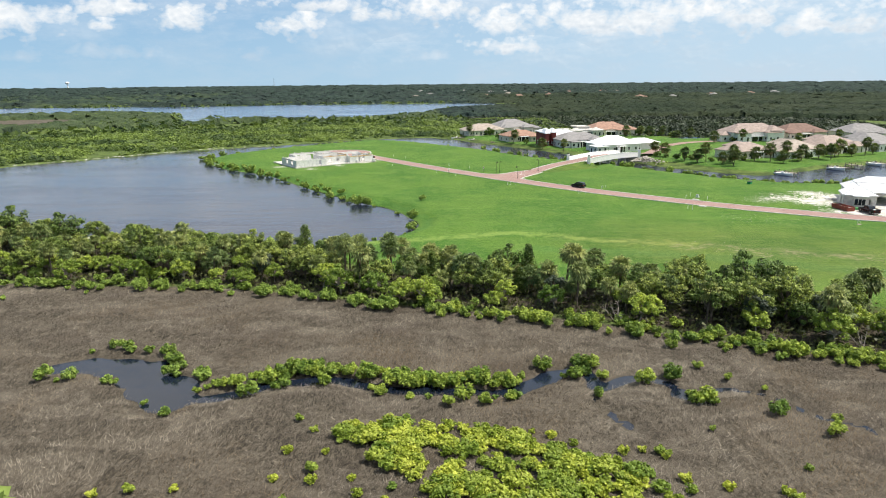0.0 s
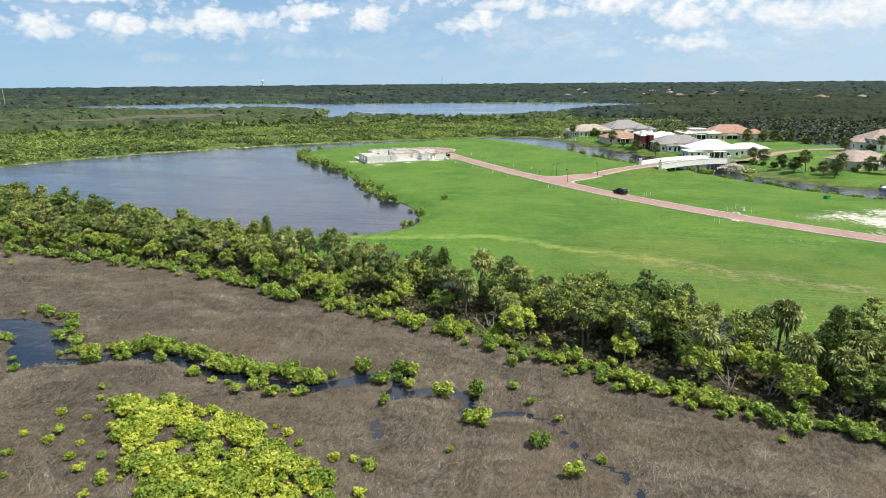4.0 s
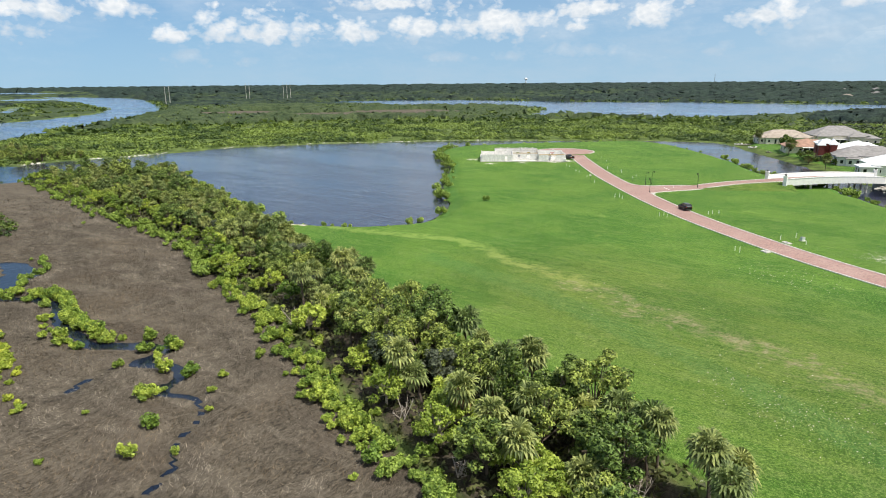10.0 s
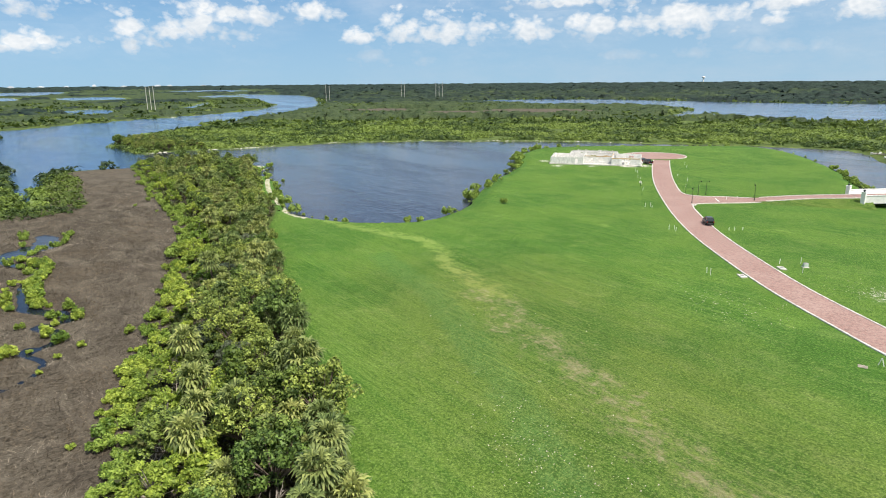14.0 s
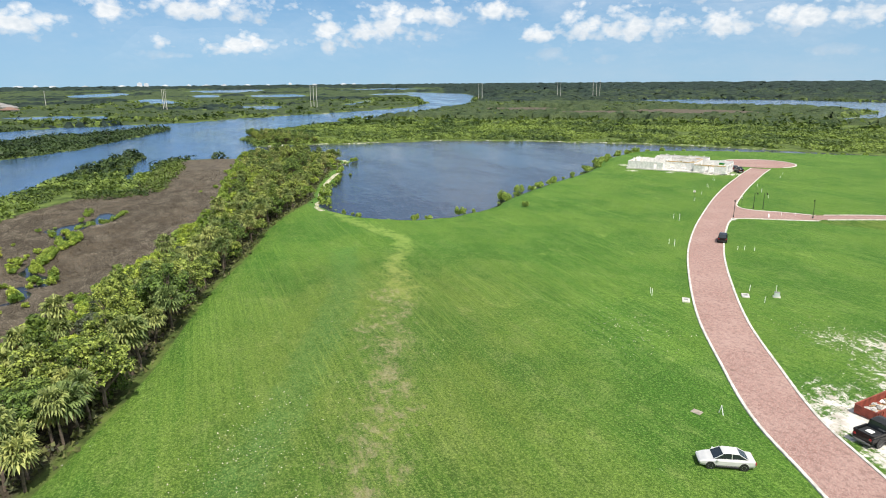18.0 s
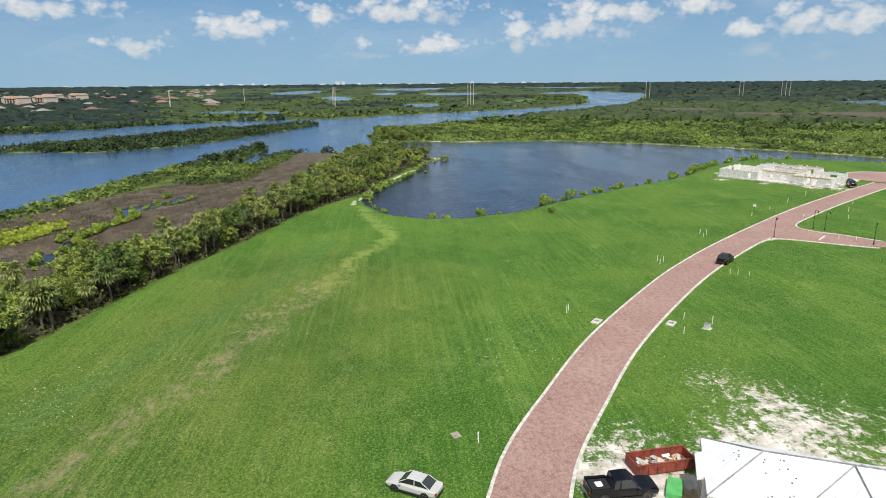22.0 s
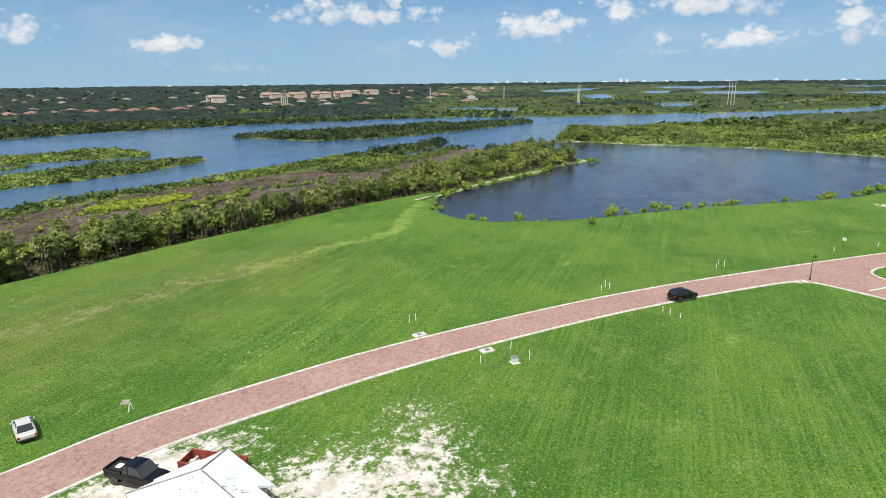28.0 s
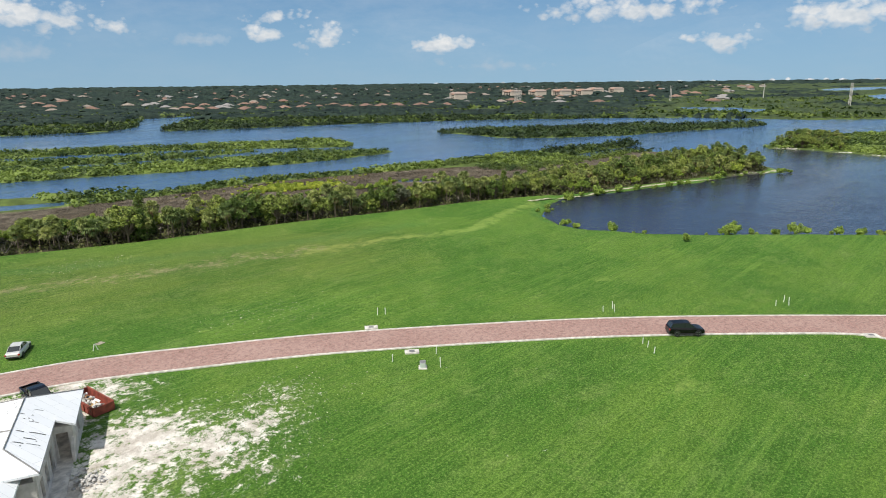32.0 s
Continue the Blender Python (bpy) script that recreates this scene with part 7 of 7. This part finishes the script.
house("tan-tiled cream house at the end of the canal", 26, 412, 28, 24, 14, 3.4, 3.2, M_STUCCO, M_ROOF_TAN, [(-14, -8, -8, 2, 3.0, 1.6)], 6)
house("orange terracotta-tiled house behind the open lawn", 106, 412, 12, 26, 16, 4.0, 4.2, M_STUCCO, M_ROOF_CLAY, [(8, 18, -10, 2, 3.6, 2.2), (-18, -10, -6, 4, 3.2, 1.8)], 6)
house("large cream two-storey house with a pink-brown tiled roof", 172, 356, 10, 30, 15, 5.0, 4.2, M_STUCCO_WHITE, M_ROOF_PINK, [(6, 14, -10, 0, 5.6, 2.6), (-20, -12, -5, 6, 3.4, 2.0)], 7)
house("cream house with a pink-brown tiled roof above the canal bank", 132, 277, 28, 20, 13, 3.3, 3.0, M_STUCCO, M_ROOF_PINK, [(6, 14, -9, -1, 3.0, 1.8)], 5)
house("tan-tiled house with a wide lawn down to the canal", 154, 280, 24, 20, 15, 3.4, 3.6, M_STUCCO_WHITE, M_ROOF_TAN, [(-13, -7, -9, 0, 3.0, 1.6)], 5)
house("orange-tan tiled house with a dark screened pool cage", 180, 296, 26, 24, 16, 3.4, 3.8, M_STUCCO, M_ROOF_PINK, [(8, 15, -10, -2, 3.0, 1.6)], 6)
house("grey-tiled house near the canal dock", 206, 306, 24, 22, 16, 3.6, 3.8, M_STUCCO_WHITE, M_ROOF_GREY, (), 5)
house("brown-tiled house in the back row", 205, 368, 8, 26, 16, 3.8, 4.2, M_STUCCO, M_ROOF_BROWN, (), 5)
house("grey-brown tiled house in the back row", 238, 362, 6, 26, 17, 3.8, 4.2, M_STUCCO, M_ROOF_GREY, (), 5)
house("brown-tiled cream house far down the street", 276, 366, 4, 26, 16, 3.8, 4.2, M_STUCCO, M_ROOF_TAN, (), 5)
house("grey shell of a new block house among finished houses", 88, 400, 12, 22, 14, 3.6, 0.3, M_BLOCK, M_CONCRETE, (), 5)

# palms and bushes of the gardens
K_GARDEN_PALM = ("palm_tree", "garden palm with a full green crown on the canal bank", "palm", "garden palms", GARDEN_PALMS, ("trunk", "crown", "frond_skirt"))
K_GARDEN_BUSH = ("garden_bush", "dense dark green garden bush beside a house", "shrub", "garden bushes", GARDEN, ("stem", "foliage"))
for i, (x, y) in enumerate(((102, 265), (105, 259), (109, 260), (113, 253), (115, 248), (118, 256), (121, 262), (130, 262), (135, 259), (138, 254), (144, 266), (147, 260), (150, 263), (160, 268), (163, 264), (170, 273), (174, 277), (179, 276), (187, 279), (193, 283),
        (96, 284), (99, 280), (60, 312), (52, 327), (40, 352), (36, 372), (18, 396), (112, 386), (120, 384), (126, 386), (134, 388), (142, 384), (150, 383), (190, 338), (160, 338), (146, 340), (215, 345))):
    plant(K_GARDEN_PALM, (0, 1, 2, 1)[i % 4], x, y, LAND0(x, y), i, 0.85 + 0.3 * ((i * 0.37) % 1))
for i, (x, y) in enumerate(((98, 276), (101, 272), (104, 270), (107, 268), (95, 279), (112, 262), (119, 260), (126, 264), (128, 268), (141, 262), (149, 268), (157, 271), (168, 278), (184, 284), (46, 344), (54, 332), (34, 380),
        (114, 392), (121, 391), (128, 392), (135, 392), (142, 390), (62, 322), (92, 418), (80, 396), (70, 392), (30, 398), (196, 345), (178, 340), (226, 345), (250, 345), (262, 352), (158, 345))):
    plant(K_GARDEN_BUSH, i % 2, x, y, LAND0(x, y), i, 0.8 + 0.6 * ((i * 0.61) % 1) + (0.7 if y > 380 else 0))


def dock(x, y, degrees, length, boat=True):
    top = thing("dock", "weathered wooden dock on piles in the canal", "dock", "docks")
    n = int(length / 0.3)
    part("beam", one_box(0, length, -0.9, -0.75, 0.7, 0.88), M_TIMBER, top)
    part("beam", one_box(0, length, 0.75, 0.9, 0.7, 0.88), M_TIMBER, top)
    for k in range(n):
        part("plank", one_box(k * 0.3, k * 0.3 + 0.27, -1.0, 1.0, 0.882, 0.94), M_TIMBER, top)
    for k in range(int(length / 2.5) + 1):
        for s in (-1.1, 1.1):
            bm = bmesh.new()
            tube(bm, min(k * 2.5 + 0.1, length - 0.1), s, -1.8, 1.6, 0.13, 0.12, 8)
            part("pile", bm, M_TIMBER, top)
    stand(top, x, y, WATER_Z, degrees)
    if boat:
        b = thing("motorboat", "white motorboat with a small windscreen moored at a dock", "boat", "moored boats")
        rings = [[(xx, -w, h), (xx, -w * 0.8, 0.1), (xx, 0, -0.25 + dz), (xx, w * 0.8, 0.1), (xx, w, h), (xx, 0, h - 0.08)] for xx, w, h, dz in ((-3.2, 1.1, 0.8, 0), (-1.0, 1.2, 0.85, 0), (1.5, 1.0, 0.95, 0.1), (3.0, 0.45, 1.1, 0.35), (3.6, 0.06, 1.15, 0.6))]
        part("hull", loft(rings), M_WHITE, b)
        part("console", one_box(-0.6, 0.3, -0.4, 0.4, 0.8, 1.5, bevel=0.08), M_WHITE, b)
        part("windscreen", one_box(0.32, 0.4, -0.5, 0.5, 1.3, 1.75, bevel=0.02), M_GLASS, b)
        part("outboard_engine", one_box(-3.6, -3.15, -0.22, 0.22, 0.5, 1.35, bevel=0.08), M_PLASTIC, b)
        m = pose(x, y, WATER_Z, 0, 0, degrees) @ pose(length * 0.55, -2.9, 0.05)
        b.matrix_basis = m


for x, y, a, l, bt in ((126.5, 236.6, -62, 8, True), (154, 249.5, -65, 8, True), (164, 254.5, -68, 6, False), (178, 260, -75, 6, True), (24, 382, 200, 7, True), (14, 396, 205, 7, True), (34, 366, 200, 6, False)):
    dock(x, y, a, l, bt)

# ---- far things ----
def power_poles(x, y, tall, count, degrees):
    top = thing("power_pylon", "pale concrete power line poles with crossarms above the mangroves", "pylon", "power pylons")
    for k in range(count):
        bm = bmesh.new()
        dx = (k - (count - 1) / 2) * 6.5
        limb(bm, (dx, 0, -1), (dx, 0, tall), 0.42, 0.22, 8)
        pole = part("pole", bm, M_CONCRETE, top)
        for h in (0.8, 0.9, 0.98):
            bm = bmesh.new()
            limb(bm, (dx, 0, tall * h), (dx, 2.4, tall * h + 0.5), 0.14, 0.08, 5)
            part("insulator_arm", bm, M_STEEL, pole)
    stand(top, x, y, -1.2, degrees)


for x, y, h, n, a in ((-740, 66, 27, 3, 20), (-760, 256, 31, 3, 30), (-780, -164, 24, 2, 10), (-660, -345, 20, 4, 60), (-648, -338, 20, 4, 60), (-900, 815, 34, 3, 40), (-960, 770, 34, 2, 40), (-870, 560, 30, 2, 40), (-1050, -120, 24, 2, 10)):
    power_poles(x, y, h, n, a)

top = thing("water_tower", "distant white water tower above the treetops", "water tower")
bm = bmesh.new()
limb(bm, (0, 0, 0), (0, 0, 34), 4, 3, 12)
part("shaft", bm, M_WHITE, top)
part("tank", loft([[(r * math.cos(a), r * math.sin(a), z) for a in np.linspace(0, 2 * math.pi, 17)[:-1]] for z, r in ((32, 3), (36, 9.5), (41, 11), (45, 9), (48, 3))]), M_WHITE, top)
stand(top, -2241, 3913, 4, 0)
top = thing("radio_mast", "thin dark radio mast above the horizon", "mast")
bm = bmesh.new()
limb(bm, (0, 0, 0), (0, 0, 62), 1.4, 0.8, 6)
part("mast", bm, M_STEEL, top)
stand(top, -1075, 4200, 2, 0)


def condominium(x, y, degrees, bays=6, floors=4):
    top = thing("apartment_block", "cream four-storey apartment block with a terracotta roof", "apartment block", "apartment blocks")
    w, d, h = bays * 8.0, 18.0, floors * 3.3
    body = part("wall", one_box(-w / 2, w / 2, -d / 2, d / 2, -1, h), plain("peach_stucco", (0.58, 0.49, 0.4), 0.9, vary=0.1) if "peach_stucco" not in bpy.data.materials else bpy.data.materials["peach_stucco"], top)
    part("roof", hip_roof(-w / 2, w / 2, -d / 2, d / 2, h + 0.2, 4.0, 1.0, 0.5), M_ROOF_CLAY, top)
    for e in (-1, 1):
        part("corner_tower", one_box(e * w / 2 - 3.5, e * w / 2 + 3.5, -d / 2 - 1.5, d / 2 + 1.5, -1, h + 1.5), body.data.materials[0], top)
        part("tower_roof", hip_roof(e * w / 2 - 3.5, e * w / 2 + 3.5, -d / 2 - 1.5, d / 2 + 1.5, h + 1.7, 2.6, 0.7, 0.4), M_ROOF_PINK, top)
    for s in (-1, 1):
        for i in range(bays):
            for k in range(floors):
                c = -w / 2 + (i + 0.5) * w / bays
                # dark glass boxes on the wall stand in for shaded balcony recesses
                b = part("dark_balcony_box", one_box(c - 2.4, c + 2.4, s * d / 2 - 0.1, s * (d / 2 + 0.06), k * 3.3 + 0.4, k * 3.3 + 2.8), M_GLASS, body)
    stand(top, x, y, 0.5, degrees)


for x, y, a, n in ((-905, -540, 62, 5), (-945, -508, 60, 4), (-985, -478, 58, 5), (-1025, -452, 58, 4), (-1195, -522, 50, 5), (-1232, -490, 50, 4), (-700, -500, 60, 3)):
    condominium(x, y, a, n, 3)


# distance haze is mixed into this pale blue-grey wall colour
M_HAZED_FACADE = plain("haze_tinted_facade", (0.6, 0.63, 0.67), 0.7, vary=0.2, scale=0.02)


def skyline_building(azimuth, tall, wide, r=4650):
    """A block of the city on the horizon, haze painted in its colour, with its roof house."""
    top = thing("tall_building", "city building on the horizon, haze put into its pale colour", "building", "skyline")
    part("wall", one_box(-wide / 2, wide / 2, -12, 12, 0, tall), M_HAZED_FACADE, top)
    part("roof_house", one_box(-wide / 5, wide / 5, -5, 5, tall, tall + 3), M_HAZED_FACADE, top)
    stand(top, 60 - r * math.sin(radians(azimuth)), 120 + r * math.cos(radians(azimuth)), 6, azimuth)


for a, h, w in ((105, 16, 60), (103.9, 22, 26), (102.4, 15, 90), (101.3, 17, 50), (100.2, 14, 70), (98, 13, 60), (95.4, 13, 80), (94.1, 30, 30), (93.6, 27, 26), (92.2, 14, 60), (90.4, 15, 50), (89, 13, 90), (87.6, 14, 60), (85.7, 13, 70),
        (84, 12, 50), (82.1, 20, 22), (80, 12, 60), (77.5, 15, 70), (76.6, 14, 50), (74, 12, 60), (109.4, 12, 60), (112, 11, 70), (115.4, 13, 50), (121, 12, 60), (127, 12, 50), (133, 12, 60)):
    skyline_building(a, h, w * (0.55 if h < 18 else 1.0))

# suburb beyond the river
rng = np.random.default_rng(21)
# far walls and roofs in darker colours than the canal houses have
M_FAR_WALL = plain("darker_stucco", (0.5, 0.44, 0.37), 0.9, vary=0.15)
M_FAR_CLAY = plain("darker_clay_roof", (0.25, 0.155, 0.115), 0.9, vary=0.25)
M_FAR_TAN = plain("darker_tan_roof", (0.27, 0.225, 0.185), 0.9, vary=0.25)
TEMPLATES = []
for roof, label in ((M_FAR_TAN, "distant cream house with a tan tiled roof"), (M_FAR_CLAY, "distant cream house with a terracotta roof"), (M_ROOF_BROWN, "distant house with a dark brown roof"), (M_ROOF_GREY, "distant cream house with a grey tiled roof")):
    top = thing("house", label + " among trees", "house", "houses of the suburb")
    part("wall", one_box(-9, 9, -6.5, 6.5, -2, 4.6), M_FAR_WALL, top)
    part("wing_wall", one_box(3, 9, -11, -6.5, -2, 4.0), M_FAR_WALL, top)
    part("roof", hip_roof(-9, 9, -6.5, 6.5, 4.7, 3.4, 0.8), roof, top)
    part("wing_roof", hip_roof(3, 9, -11, -6, 4.1, 2.0, 0.8), roof, top)
    for k in range(1):
        part("window", one_box(-7.5 + 4 * k, -5.9 + 4 * k, -6.56, -6.45, 1.2, 3.4), M_GLASS, top)
    TEMPLATES.append(top)
spots = []
for t in np.linspace(0, 1, 22):
    spots.append((-232 - 290 * t + rng.normal(0, 4), -560 + 190 * t + rng.normal(0, 8), 2 if rng.random() < 0.75 else 1))
for k in range(230):
    a, r = radians(rng.uniform(104, 171)), rng.uniform(760, 2700)
    spots.append((60 - r * math.sin(a), 120 + r * math.cos(a), int(rng.integers(4))))
for k in range(26):
    a, r = radians(rng.uniform(-30, 6)), rng.uniform(1150, 1900)
    spots.append((60 - r * math.sin(a), 120 + r * math.cos(a), int(rng.integers(4))))
done = 0
HOUSES = []
for x, y, k in spots:
    if float(shore_at(x, y)[0]) < 22 or any(math.hypot(x - a, y - b) < 20 for a, b in HOUSES):
        continue
    HOUSES.append((x, y))
    m = pose(x, y, -3.0 + 4.0 * min(1, max(0, (math.hypot(x - 60, y - 120) - 900) / 900)), 0, 0, rng.uniform(0, 360))
    if done < 4:
        TEMPLATES[done].matrix_basis = m
    else:
        copy_thing(TEMPLATES[k], m)
    done += 1
